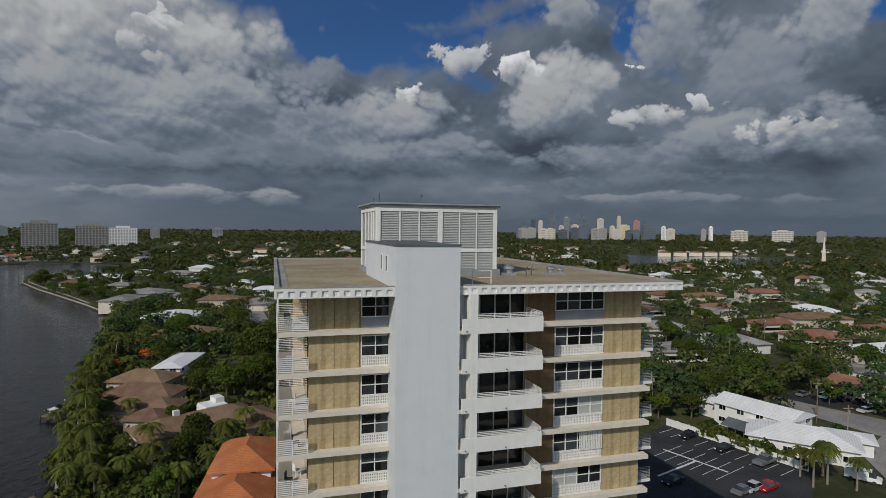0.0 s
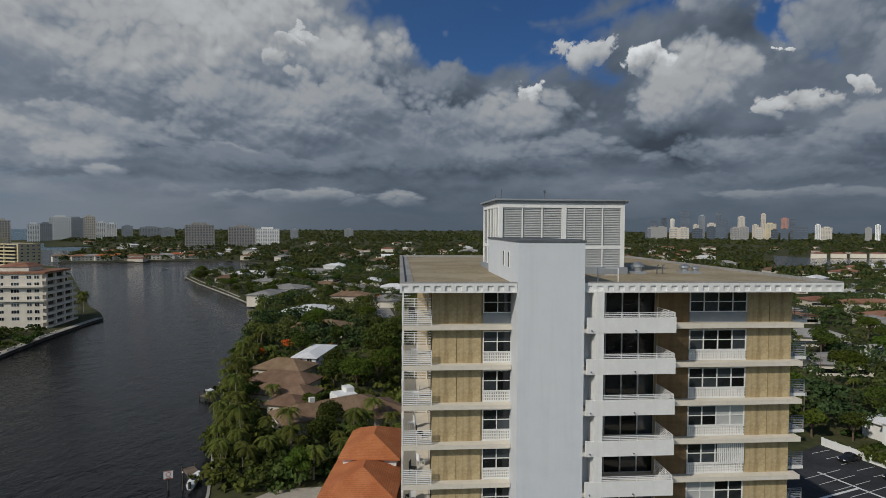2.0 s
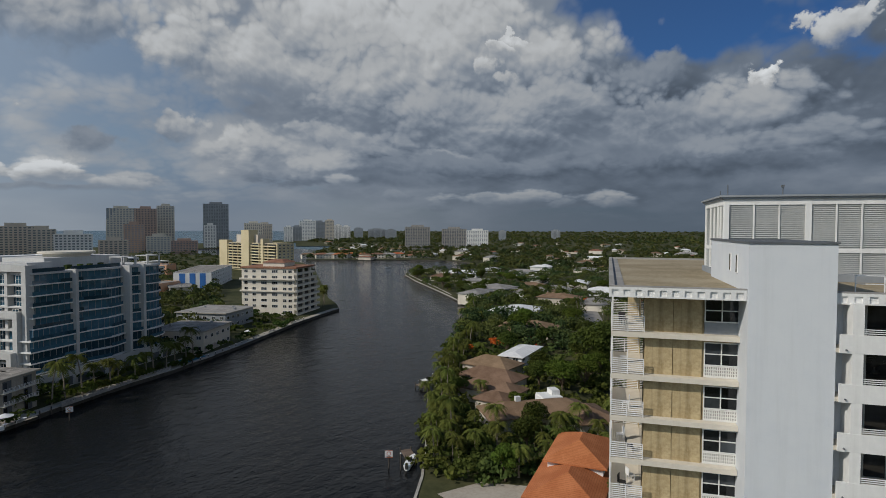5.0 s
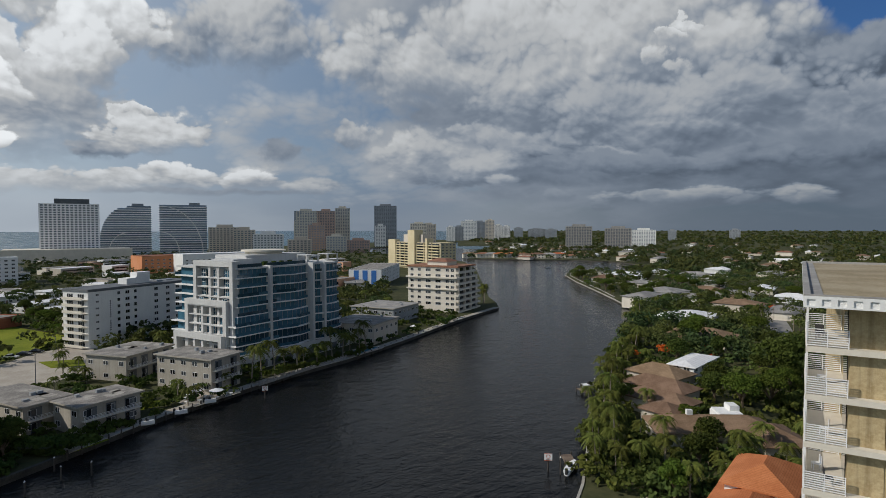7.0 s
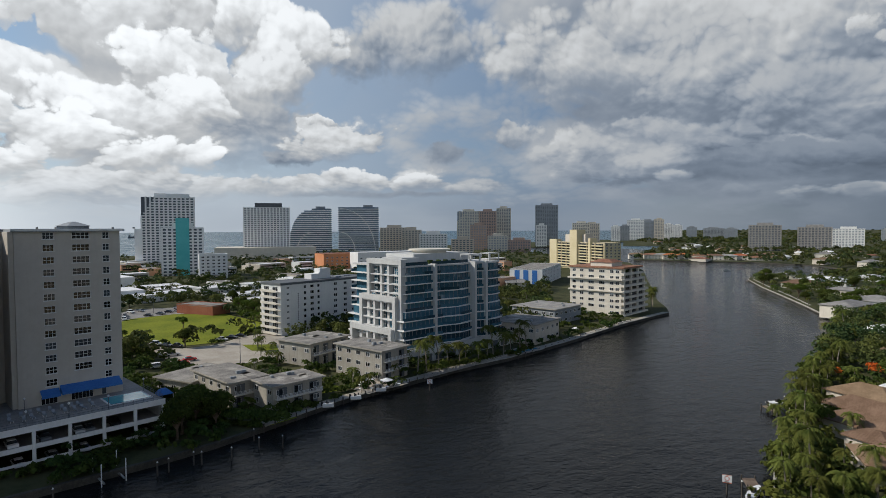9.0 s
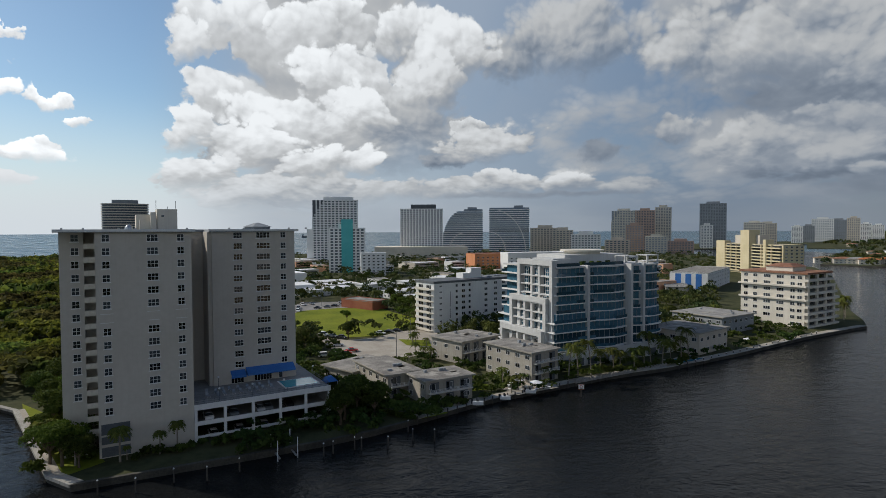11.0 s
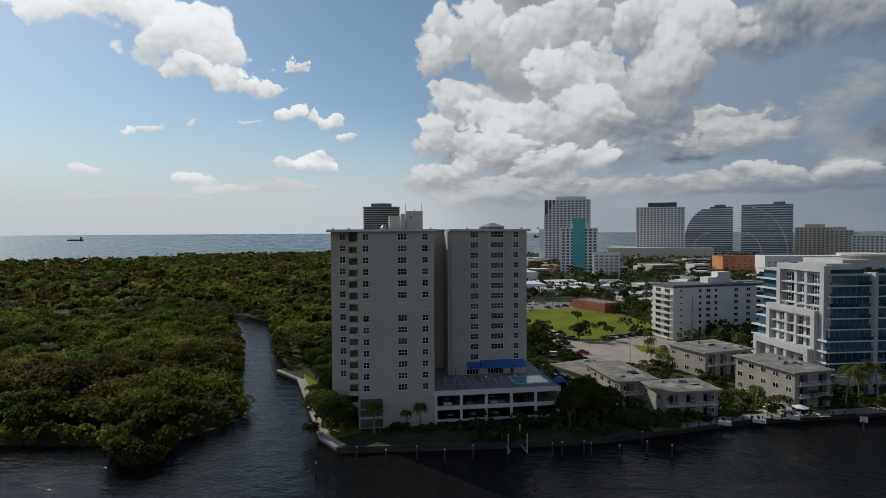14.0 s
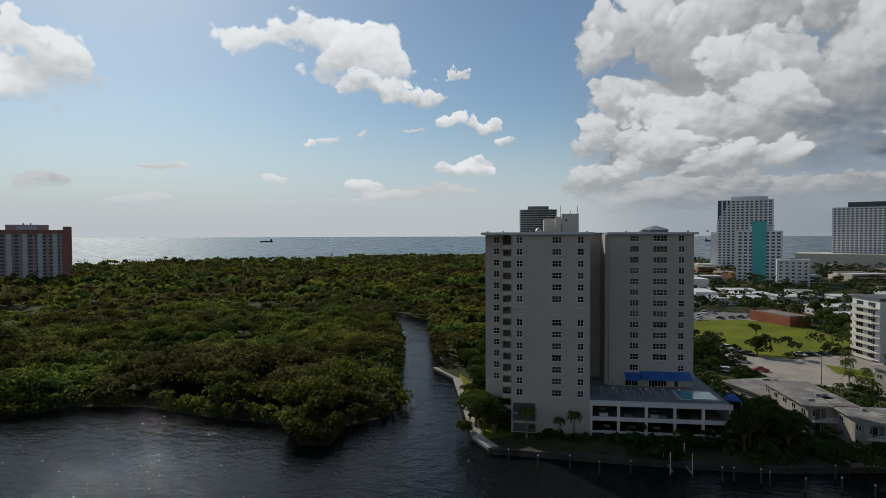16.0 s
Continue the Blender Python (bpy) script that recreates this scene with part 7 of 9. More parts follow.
def house(at, turn, w, d, wh, rh, wall, roof, label, kind="hip", wings=(), chimney=None, near=True, group=""):
    b = thing("house", (at[0], at[1], LAND + lift(math.hypot(*at))), turn, label, "house", group)
    claim(at, turn, w, d)
    part("wall", Shape().box(0, w, 0, d, -0.5, wh), M[wall], b)
    part("roof", (hip if kind == "hip" else gable)(w, d, wh, rh), M[roof], b)
    for x, y, ww, dd, hh, rr in wings:
        part("wall", Shape().box(x, x + ww, y, y + dd, -0.5, hh), M[wall], b)
        part("roof", hip(ww, dd, hh, rr), M[roof], b, at=pose(x, y, 0))
    if chimney:
        part("chimney", Shape().box(chimney[0], chimney[0] + 1.2, chimney[1], chimney[1] + 0.9, wh, wh + rh + 0.9), M["white"], b)
    if near:
        for side, L in (("front", w), ("left", d), ("right", d)):
            rows_of(b, WIN_H, side, spread(2.0, L - 2.0, max(2, int(L / 4))), [0.9] + ([3.7] if wh > 4.6 else []), w, d)
        put_on(b, DOOR_H, "door", "front", w * 0.5, 0, w, d)
    return b


house((-88, 149), -4, 15, 10, 4.2, 2.4, "beige", "brownroof", "beige house with a brown hipped tile roof")
house((-83, 138.5), -4, 17, 8.5, 3.8, 2.2, "beige", "brownroof", "beige house with a brown hipped tile roof")
house((-77, 128), -2, 16, 8, 3.6, 2.0, "beige", "brownroof", "beige house with brown hipped tile roofs", wings=((9, -6, 8, 7, 3.4, 1.6),))
house((-57, 109), 45, 24, 9.5, 3.6, 2.3, "beige", "brownroof", "house with a tan tile roof and white chimney", chimney=(7, 4.4), wings=((18, -6, 9, 12, 3.4, 2.0),))
solo("roof_terrace", Shape().box(0, 5, 0, 5, LAND, 6.6).box(0.2, 5, 0.2, 5, 6.6, 6.9).box(3, 5, 2, 5, 6.9, 8.0), M["white"], "white flat-roofed addition between tiled roofs", "building", at=pose(-51, 123, 0, 0, 0, 45))
house((-74, 161), 95, 19, 7, 5.2, 0.8, "white", "whiteroof", "white two-storey house with a white roof")
house((-112, 216), 0, 24, 15, 3.8, 2.6, "beige", "brownroof", "long house with a brown and red tile roof", wings=((2, -7, 11, 12, 3.6, 2.6),))
house((-131, 252), 12, 19, 26, 3.8, 2.2, "white", "whiteroof", "house with a bright white tile roof", wings=((-4, 4, 8, 10, 3.6, 1.6),))
house((-186, 328), 0, 22, 22, 6.2, 2.6, "white", "greyroof", "white two-storey house with a grey hipped roof", wings=((18, 6, 16, 10, 4.6, 1.6),))
house((-288, 446), 16, 34, 20, 3.8, 2.6, "white", "whiteroof", "low waterside house with a broad white roof")
house((-232, 392), 16, 26, 12, 3.8, 1.8, "offwhite", "greyroof", "low waterside house with a pale roof")
house((-326, 474), 30, 18, 12, 3.8, 1.8, "offwhite", "greyroof", "low waterside house near the point")
# the bright terracotta house below the tower
oh2 = house((-25, 81), 100, 13, 10.5, 4.4, 2.4, "white", "terracotta", "white villa with a bright terracotta tile roof", "hip")
part("wall", Shape().box(10, 23, 0.5, 9.5, -0.5, 6.4), M["white"], oh2)
part("roof", hip(13, 9, 6.4, 2.4), M["terracotta"], oh2, at=pose(10, 0.5, 0))
part("wall", Shape().box(3, 8, -3.5, 0, -0.5, 3.4), M["white"], oh2)
part("roof", hip(5, 3.5, 3.4, 1.0), M["terracotta"], oh2, at=pose(3, -3.5, 0))
sheet("villa_terrace", [(-52, 80), (-40, 76), (-34, 84), (-38, 92), (-48, 88)], M["paving"], "pale paved garden terrace", 0.05)
# white houses and the red-roofed one beyond the parking lot
house((64.5, 134), -58, 17, 9.5, 5.2, 1.6, "white", "whiteroof", "white two-storey house with a white tile roof", "gable", wings=((-6, 3, 7, 9, 3.8, 1.0),))
house((63.8, 117.5), -30, 19, 12, 3.4, 1.9, "white", "whiteroof", "white bungalow with a broad white tile roof", "hip", wings=((14, 8, 8, 6, 3.0, 1.0),))
house((108, 160), -60, 30, 11, 3.4, 1.9, "white", "redroof", "white bungalow with a dull red tile roof", "gable")
house((122, 176), -60, 20, 12, 3.6, 0.8, "white", "flatroof", "white flat-roofed building with roof plant", "gable")
lanai = thing("pool_cage", (62, 126, LAND), -58, "dark mesh pool enclosure behind a house", "enclosure")
for i in range(5):
    part("rib", Shape().tube([(i * 1.8, 0, 0), (i * 1.8, 0, 2.4), (i * 1.8, 3.2, 3.6), (i * 1.8, 6.4, 2.4), (i * 1.8, 6.4, 0)], 0.06, 4), M["darkgrey"], lanai)
part("mesh_roof", Shape().face([(0, 0, 2.4), (7.2, 0, 2.4), (7.2, 3.2, 3.6), (0, 3.2, 3.6)]).face([(0, 3.2, 3.6), (7.2, 3.2, 3.6), (7.2, 6.4, 2.4), (0, 6.4, 2.4)]), M["darkgrey"], lanai)

rnd = random.Random(11)
ROOFS = (("whiteroof", "white", "white"), ("whiteroof", "offwhite", "white"), ("brownroof", "beige", "brown"), ("brownroof", "offwhite", "brown"), ("redroof", "offwhite", "dull red"),
         ("redroof", "beige", "dull red"), ("greyroof", "offwhite", "grey"), ("greyroof", "white", "pale grey"))


def far_house(x, y, i, kind=None):
    roof, wall, word = ROOFS[kind if kind is not None else rnd.randrange(len(ROOFS))]
    w, d = rnd.uniform(16, 28), rnd.uniform(10, 15)
    tall = rnd.random() < 0.2
    b = house((x, y), rnd.choice((12, 102, 57, 100, 14)) + rnd.uniform(-8, 8), w, d, 6.2 if tall else 3.8, rnd.uniform(1.6, 2.6), wall, roof,
              "distant %s house with a %s tile roof" % ("two-storey" if tall else "low", word), near=False, group="suburban houses")
    if math.hypot(x, y) < 650:
        part("window_band", Shape().box(1.5, w - 1.5, -0.06, 0, 0.9, 2.2), M["glass"], b)


count = 0
while count < 270:
    az, r = rnd.uniform(-42, 46), 210 * (8.5 ** rnd.random())
    x, y = spot(az, r)
    if not inside(x, y, east_bank) or not clear_of(x, y, 13) or inside(x, y, [(225, 680), (330, 770), (600, 880), (590, 1100), (350, 1140), (265, 860)]):
        continue
    if -160 < x < -30 and y < 300 or (20 < x < 125 and y < 175):
        continue
    far_house(x, y, count)
    count += 1
for az in spread(46.5, 37.5, 9):
    x, y = spot(az + rnd.uniform(-0.3, 0.3), 862 + rnd.uniform(0, 20))
    b = house((x, y), az + rnd.uniform(-10, 10), 22, 14, 6.4, 2.2, "offwhite", rnd.choice(("terracotta", "brownroof", "greyroof", "redroof")), "waterfront mansion on the far shore", near=False, group="waterfront mansions")
    rows_of(b, WIN_FAR, "front", [3, 8, 13, 18], [0.8, 3.8], 22, 14)
for i in range(5):
    x, y = 392 + i * 34, 1046 + i * 12
    b = house((x, y), -20, 22, 14, 7.5, 2.0, "offwhite", "redroof", "distant cream marina building", near=False, group="marina buildings")
# island streets: low white motels, cottages and blocks
ISLE = [(-330, 40), (-262, 60), (-300, 130), (-360, 300), (-440, 400), (-560, 500), (-800, 560), (-960, 520), (-920, 100), (-820, -80), (-560, -100), (-380, -60), (-345, -30)]
count = 0
for x, y, w, d, t in ((-392, -17, 34, 14, 125), (-421, 20, 26, 14, 120), (-439, 52, 40, 14, 110), (-372, 35, 34, 12, 120), (-342, 46, 24, 12, 118), (-366, 62, 26, 12, 116), (-450, -20, 30, 14, 115), (-400, 90, 30, 14, 112)):
    b = house((x, y), t, w, d, 4.6, 0.9, "white", "whiteroof", "low white motel wing with a flat white roof", "gable", group="beach motels")
while count < 60:
    az, r = rnd.uniform(58, 104), rnd.uniform(330, 900)
    x, y = spot(az, r)
    if inside(x, y, ISLE) and clear_of(x, y, 12):
        w, d, st = rnd.uniform(18, 38), rnd.uniform(11, 16), rnd.choice((1, 1, 2, 2, 3))
        t = rnd.choice((112, 22, 118)) + rnd.uniform(-5, 5)
        wall = rnd.choice(("white", "offwhite", "beige", "white", "peach"))
        b = block("beach_apartments", (x, y), t, w, d, 3.0 * st + 0.6, wall, rnd.choice(("whiteroof", "whiteroof", "flatroof", "greyroof")), "low %s beach apartments among palms" % {"white": "white", "offwhite": "cream", "beige": "beige", "peach": "peach"}[wall], group="beach apartments", parapet=0.4)
        for s in ("front", "left"):
            L = w if s == "front" else d
            if r < 520:
                rows_of(b, WIN_FAR, s, spread(2.5, L - 2.5, max(2, int(L / 8))), [0.9 + 3 * k for k in range(st)], w, d)
            elif s == "front":
                for k in range(st):
                    part("window_band", Shape().box(1.5, w - 1.5, -0.06, 0, 0.9 + 3 * k, 2.2 + 3 * k), M["glass"], b)
        count += 1

# ---------------- trees, palms, hedges, forest ----------------
rng = np.random.default_rng(5)


def leaf_quads(centres, normals, size, spread_n=0.7):
    """Ragged four-cornered leaf clumps at the centres, loosely facing along the normals."""
    n = len(centres)
    nn = normals + rng.normal(0, spread_n, (n, 3))
    nn /= np.linalg.norm(nn, axis=1, keepdims=True) + 1e-9
    a = np.cross(nn, rng.normal(0, 1, (n, 3)))
    a /= np.linalg.norm(a, axis=1, keepdims=True) + 1e-9
    b = np.cross(nn, a)
    s = (size * rng.uniform(0.6, 1.3, n))[:, None]
    j = rng.uniform(0.55, 1.15, (4, n, 1))
    off = rng.normal(0, 0.22, (4, n, 1)) * nn[None] * s[None]
    return np.stack([centres + (-a - b * 0.6) * s * j[0] + off[0], centres + (a * 0.6 - b) * s * j[1] + off[1],
                     centres + (a + b * 0.6) * s * j[2] + off[2], centres + (-a * 0.6 + b) * s * j[3] + off[3]], axis=1)


def ball(n, up=0.0):
    v = rng.normal(0, 1, (n, 3))
    v /= np.linalg.norm(v, axis=1, keepdims=True)
    if up:
        v[:, 2] = np.where(v[:, 2] < -up, -v[:, 2], v[:, 2])
    return v


def crown(lobes, quads, size):
    """Leaf clumps over a number of overlapping lobes (x, y, z, r, squash)."""
    c, nrm = [], []
    area = sum(l[3] ** 2 for l in lobes)
    for x, y, z, r, q in lobes:
        k = max(4, int(quads * r * r / area))
        v = ball(k, 0.35)
        rad = r * rng.uniform(0.72, 1.05, (k, 1))
        c.append(v * rad * np.array([1, 1, q]) + np.array([x, y, z]))
        nrm.append(v)
    return leaf_quads(np.concatenate(c), np.concatenate(nrm), size)


def make_tree(name, seed, height, radius, quads, leaf, label, squash=0.75, size=0.25, lobes=11):
    r = random.Random(seed)
    t = thing(name, (0, 0, 0), 0, label, "tree", "garden trees")
    tr = Shape()
    fork = height * 0.32
    tr.tube([(0, 0, -0.3), (0.1, 0.05, fork * 0.5), (0, 0, fork)], [radius * 0.075, radius * 0.06, radius * 0.05], 7)
    ls = []
    for i in range(lobes):
        a = 6.28318 * i / lobes + r.uniform(-0.4, 0.4)
        d = radius * r.uniform(0.25, 0.68) if i else 0
        z = height * r.uniform(0.55, 0.80) if i else height * 0.8
        x, y = d * math.cos(a), d * math.sin(a)
        ls.append((x, y, z, radius * r.uniform(0.32, 0.5), squash))
        tr.tube([(0, 0, fork * 0.9), (x * 0.5, y * 0.5, fork + (z - fork) * 0.6), (x, y, z)], [radius * 0.045, radius * 0.03, radius * 0.01], 5)
    part("trunk", tr, M["trunk"], t)
    part("crown", quads_mesh("crown", crown(ls, quads, size), M[leaf]), None, t)
    return t


def make_palm(name, seed, height, fronds, length, label, leaf="palmleaf", lean=0.6, pairs=11):
    r = random.Random(seed)
    t = thing(name, (0, 0, 0), 0, label, "palm tree", "palms")
    top = Vector((lean, lean * 0.4, height))
    part("trunk", Shape().tube([(0, 0, -0.3), (lean * 0.25, lean * 0.1, height * 0.5), tuple(top)], [0.22, 0.16, 0.13], 7), M["palmtrunk"], t)
    s = Shape()
    for i in range(fronds):
        a = 6.28318 * i / fronds + r.uniform(-0.3, 0.3)
        rise = r.uniform(-0.35, 0.95)
        way = Vector((math.cos(a), math.sin(a), 0))
        side = Vector((-math.sin(a), math.cos(a), 0))
        pts = []
        for k in range(7):
            u = k / 6
            pts.append(top + way * (length * u * (1 - 0.15 * u)) + Vector((0, 0, length * (rise * u * 0.8 - (0.75 + 0.25 * rise) * u * u))))
        for k in range(pairs):
            u = 0.12 + 0.88 * k / pairs
            f = u * 6
            p = pts[int(f)].lerp(pts[min(6, int(f) + 1)], f - int(f))
            d = (pts[min(6, int(f) + 1)] - pts[int(f)]).normalized()
            ln = length * 0.30 * (1 - 0.65 * u) * r.uniform(0.8, 1.1)
            for sg in (-1, 1):
                tip = p + side * sg * ln * 0.8 + d * ln * 0.55 + Vector((0, 0, -ln * 0.45))
                s.face([p - d * 0.10, p + d * 0.16, tip + d * 0.04, tip - d * 0.08])
    part("crown", s, M[leaf], t)
    return t


def make_bush(name, seed, w, h, quads, leaf, label, size=0.3):
    r = random.Random(seed)
    t = thing(name, (0, 0, 0), 0, label, "bush", "garden bushes")
    ls = [(r.uniform(-w, w) * 0.45, r.uniform(-w, w) * 0.45, h * 0.45, w * r.uniform(0.4, 0.6), h / w * 0.9) for _ in range(5)]
    part("leaves", quads_mesh("leaves", crown(ls, quads, size), M[leaf]), None, t)
    return t


TREES = [make_tree("garden_tree", 1, 9.5, 5.2, 2800, "leaf", "broad dark green shade tree in a garden"),
         make_tree("garden_tree", 2, 8.0, 4.2, 2200, "leaf", "rounded dark green garden tree"),
         make_tree("garden_tree", 3, 11, 5.8, 3200, "leafbright", "tall yellow-green shade tree in a garden"),
         make_tree("garden_tree", 4, 7.0, 3.6, 1900, "leafbright", "small bright green garden tree", lobes=7),
         make_tree("garden_tree", 6, 10.5, 4.4, 2500, "leaf", "upright dark green tree beside houses", 1.0)]
PALMS = [make_palm("coconut_palm", 1, 8.0, 20, 3.6, "slender coconut palm with arching fronds"),
         make_palm("coconut_palm", 2, 5.8, 22, 3.5, "short coconut palm with arching fronds", lean=0.2),
         make_palm("coconut_palm", 3, 10.5, 18, 3.7, "tall coconut palm leaning over gardens", lean=1.2),
         make_palm("fan_palm", 4, 6.2, 34, 2.3, "cabbage palm with a round tuft", lean=0.1, pairs=10)]
BUSHES = [make_bush("garden_bush", 1, 1.6, 1.7, 160, "leaf", "clipped dark green garden bush"), make_bush("garden_bush", 2, 2.2, 2.4, 220, "leafbright", "loose yellow-green garden bush"),
          make_bush("palm_thicket", 5, 2.6, 3.2, 300, "palmleaf", "dense thicket of small palms", 0.45)]
# the patterns themselves stand in gardens out of sight behind the tower
spare = [(2, 92), (8, 104), (12, 118), (20, 130), (4, 130), (10, 110), (16, 96), (0, 120), (16, 108), (6, 98), (12, 126), (-2, 104)]
for o, (x, y) in zip(TREES + PALMS + BUSHES, spare):
    o.matrix_basis = pose(x, y, LAND)
prn = random.Random(21)
PLANTED = []


def plant(kinds, x, y, s=None, base=LAND):
    s = s or prn.uniform(0.75, 1.2)
    o = copy_thing(prn.choice(kinds), pose(x, y, base, 0, 0, prn.uniform(0, 360)) @ Matrix.Diagonal((s, s, s * prn.uniform(0.9, 1.1), 1)))
    PLANTED.append((x, y))
    return o


def far_from_planted(x, y, m):
    return all((x - a) ** 2 + (y - b) ** 2 > m * m for a, b in PLANTED)


# the wooded shore between river and tower
GARDEN = [(-60, 86), (-68, 99), (-79, 116), (-92, 140), (-109, 172), (-126, 210), (-142, 244), (-170, 292), (-206, 328), (-242, 362), (-287, 404), (-335, 455),
          (-300, 480), (-120, 400), (-20, 330), (0, 250), (20, 150), (20, 92), (-20, 80)]
n = tries = 0
while n < 230 and tries < 9000:
    tries += 1
    t = prn.random() ** 1.7
    y = 84 + t * 380
    x = prn.uniform(-330, 20)
    if not inside(x, y, GARDEN) or not clear_of(x, y, 1.6) or not far_from_planted(x, y, 3.1 + 0.008 * y):
        continue
    shore = x < -52 - (y - 84) * 0.52 + 10
    if shore and y < 300:
        plant(PALMS[:2] + PALMS[:3] + TREES[1:2], x, y, prn.uniform(0.7, 1.0))
    elif prn.random() < 0.30:
        plant(PALMS, x, y, prn.uniform(0.7, 1.05))
    else:
        plant(TREES, x, y, prn.uniform(0.6, 1.0))
    n += 1
SHORE = [(-60, 88), (-66, 97), (-77, 114), (-90, 138), (-107, 170), (-124, 208), (-140, 242), (-168, 290)]
for (x0, y0), (x1, y1) in zip(SHORE, SHORE[1:]):
    L = math.hypot(x1 - x0, y1 - y0)
    k = int(L / (2.6 if y0 < 200 else 4.5))
    for i in range(k):
        t = i / k
        for row in range(2 if y0 < 200 else 1):
            d = 0.8 + row * 3.6 + prn.uniform(0, 2.2)
            x, y = x0 + (x1 - x0) * t + (y1 - y0) / L * d, y0 + (y1 - y0) * t - (x1 - x0) / L * d
            if clear_of(x, y, 0.3):
                plant(BUSHES[1:] if (i + row) % 3 == 0 else PALMS[:2], x, y, prn.uniform(0.55, 0.85))
for i in range(60):
    x, y = prn.uniform(-62, -28), prn.uniform(88, 122)
    if clear_of(x, y, 0.6) and inside(x, y, east_bank) and far_from_planted(x, y, 2.0):
        plant(PALMS[:2] + PALMS[:2] + BUSHES[2:], x, y, prn.uniform(0.6, 0.95))
big = plant(TREES[:1], -55, 178, 1.75)
plant(TREES[2:3], -48, 192, 1.35)
# flame trees in blossom
fl = make_tree("flame_tree", 9, 6.0, 3.6, 420, "flame", "flame tree covered in orange-red blossom", 0.5, lobes=6)
fl.matrix_basis = pose(-95, 184, LAND)
for x, y, s in ((-101, 176, 0.7), (-88, 201, 0.8), (-84, 196, 0.5), (-110, 330, 0.8)):
    copy_thing(fl, pose(x, y, LAND, 0, 0, x * 7) @ Matrix.Scale(s, 4))
# gardens to the east, beyond the parking lot
n = tries = 0
while n < 84 and tries < 6000:
    tries += 1
    y = 112 + prn.random() ** 1.4 * 260
    x = prn.uniform(28, 70 + y * 0.75)
    if not clear_of(x, y, 2.2) or not far_from_planted(x, y, 4.0 + 0.008 * y) or (x < 72 and y < 128):
        continue
    plant(TREES if prn.random() < 0.75 else PALMS, x, y, prn.uniform(0.6, 1.05))
    n += 1
for x, y, s in ((66, 100, 1.0), (69.5, 101.5, 1.05), (73, 99, 0.95), (71, 105, 1.1), (66.5, 104.5, 0.9)):
    plant(PALMS[3:], x, y, s)
for i in range(16):
    plant(BUSHES, 55 + i * 1.0, 130.5 - i * 1.5, 0.8)
plant(TREES[:1], 82, 152, 1.3)
plant(TREES[1:2], 90, 166, 1.2)
# riverside of the island
for i in range(26):
    t = i / 25
    plant(PALMS[:3] if i % 2 == 0 else BUSHES, -161 - 14 * t + prn.uniform(-2, 1), 68 + 52 * t, prn.uniform(0.9, 1.25) if i % 2 == 0 else 0.8)
for x, y, k, s in ((-163, 62, 1, 0.9), (-165, 66, 0, 0.9), (-160, 60, 1, 0.8), (-168, 58, 0, 0.8), (-150, 47, 1, 0.7), (-153, 50, 1, 0.75), (-155, 46, 0, 0.7),
                   (-196, 30, 1, 0.7), (-204, 28, 1, 0.7), (-190, 24, 1, 0.6), (-200, 36, 0, 0.7), (-216, 34, 1, 0.6), (-224, 31, 1, 0.7), (-228, 30, 0, 0.7), (-219, 29, 1, 0.7),
                   (-186, 22, 1, 0.6), (-192, 32, 1, 0.7), (-205, 40, 1, 0.8), (-214, 58, 0, 1.0), (-217, 62, 1, 0.9), (-238, 243, 0, 1.1), (-244, 250, 0, 1.2), (-248, 254, 2, 0.8),
                   (-242, 240, 0, 1.0), (-252, 258, 0, 1.1), (-246, 192, 1, 0.8), (-252, 184, 0, 0.9), (-262, 190, 0, 0.9), (-240, 186, 1, 0.8)):
    plant(PALMS[k:k + 1], x, y, s)
for x, y, s in ((-286, 5.4, 0.85), (-256, 19, 0.4)):
    plant(TREES[3:4] if s > 0.7 else TREES[1:2], x, y, s)
shade = [(-134, 1, 1.1), (-137, 2, 1.2), (-141, 5, 1.25), (-146, 4, 1.2), (-138, 9, 1.1), (-142, 10, 1.1), (-150, -2, 1.1), (-236, -14, 0.7), (-228, -12, 0.8), (-222, -8, 0.7)]
for x, y, s in shade:
    plant(TREES[:2], x, y, s * 0.8)
for i in range(14):
    plant(BUSHES[:1], -134 - i * 0.9, 17.5 - i * 1.1, 0.8)
for i in range(9):
    plant(TREES[2:4], -312 - i * 3.2, 39.5 - i * 0.9 + prn.uniform(-2, 2), prn.uniform(0.55, 0.75))
for i in range(15):
    plant(BUSHES[1:2], -281 - i * 2.1, 43.5 - i * 0.72, prn.uniform(1.3, 1.8))
for i in range(24):
    x, y = -295 - prn.random() * 24, 40 + prn.random() * 16
    if clear_of(x, y, 1.5):
        plant(TREES, x, y, prn.uniform(0.5, 0.8))
for u, v, k, s in ((3.4, -3.5, 3, 1.15), (10.4, -3.2, 3, 0.75), (13.6, -3.4, 3, 0.9), (4.6, -3.0, 3, 0.45), (-4.0, -1, 1, 1.0)):
    p = tb_frame @ Vector((u, v, 0))
    plant(PALMS[k:k + 1], p.x, p.y, s)
for i in range(20):
    p = tb_frame @ Vector((6 + i * 2.1, -2.2 - prn.random() * 2.4, 0))
    plant(BUSHES[:1], p.x, p.y, prn.uniform(0.7, 1.15))
for i in range(26):
    p = tb_frame @ Vector((-12 + prn.random() * 11, -3 + i * 1.25 + prn.random(), 0))
    plant(BUSHES if i % 2 else TREES[1:4], p.x, p.y, prn.uniform(0.8, 1.4) if i % 2 else prn.uniform(0.6, 0.85))
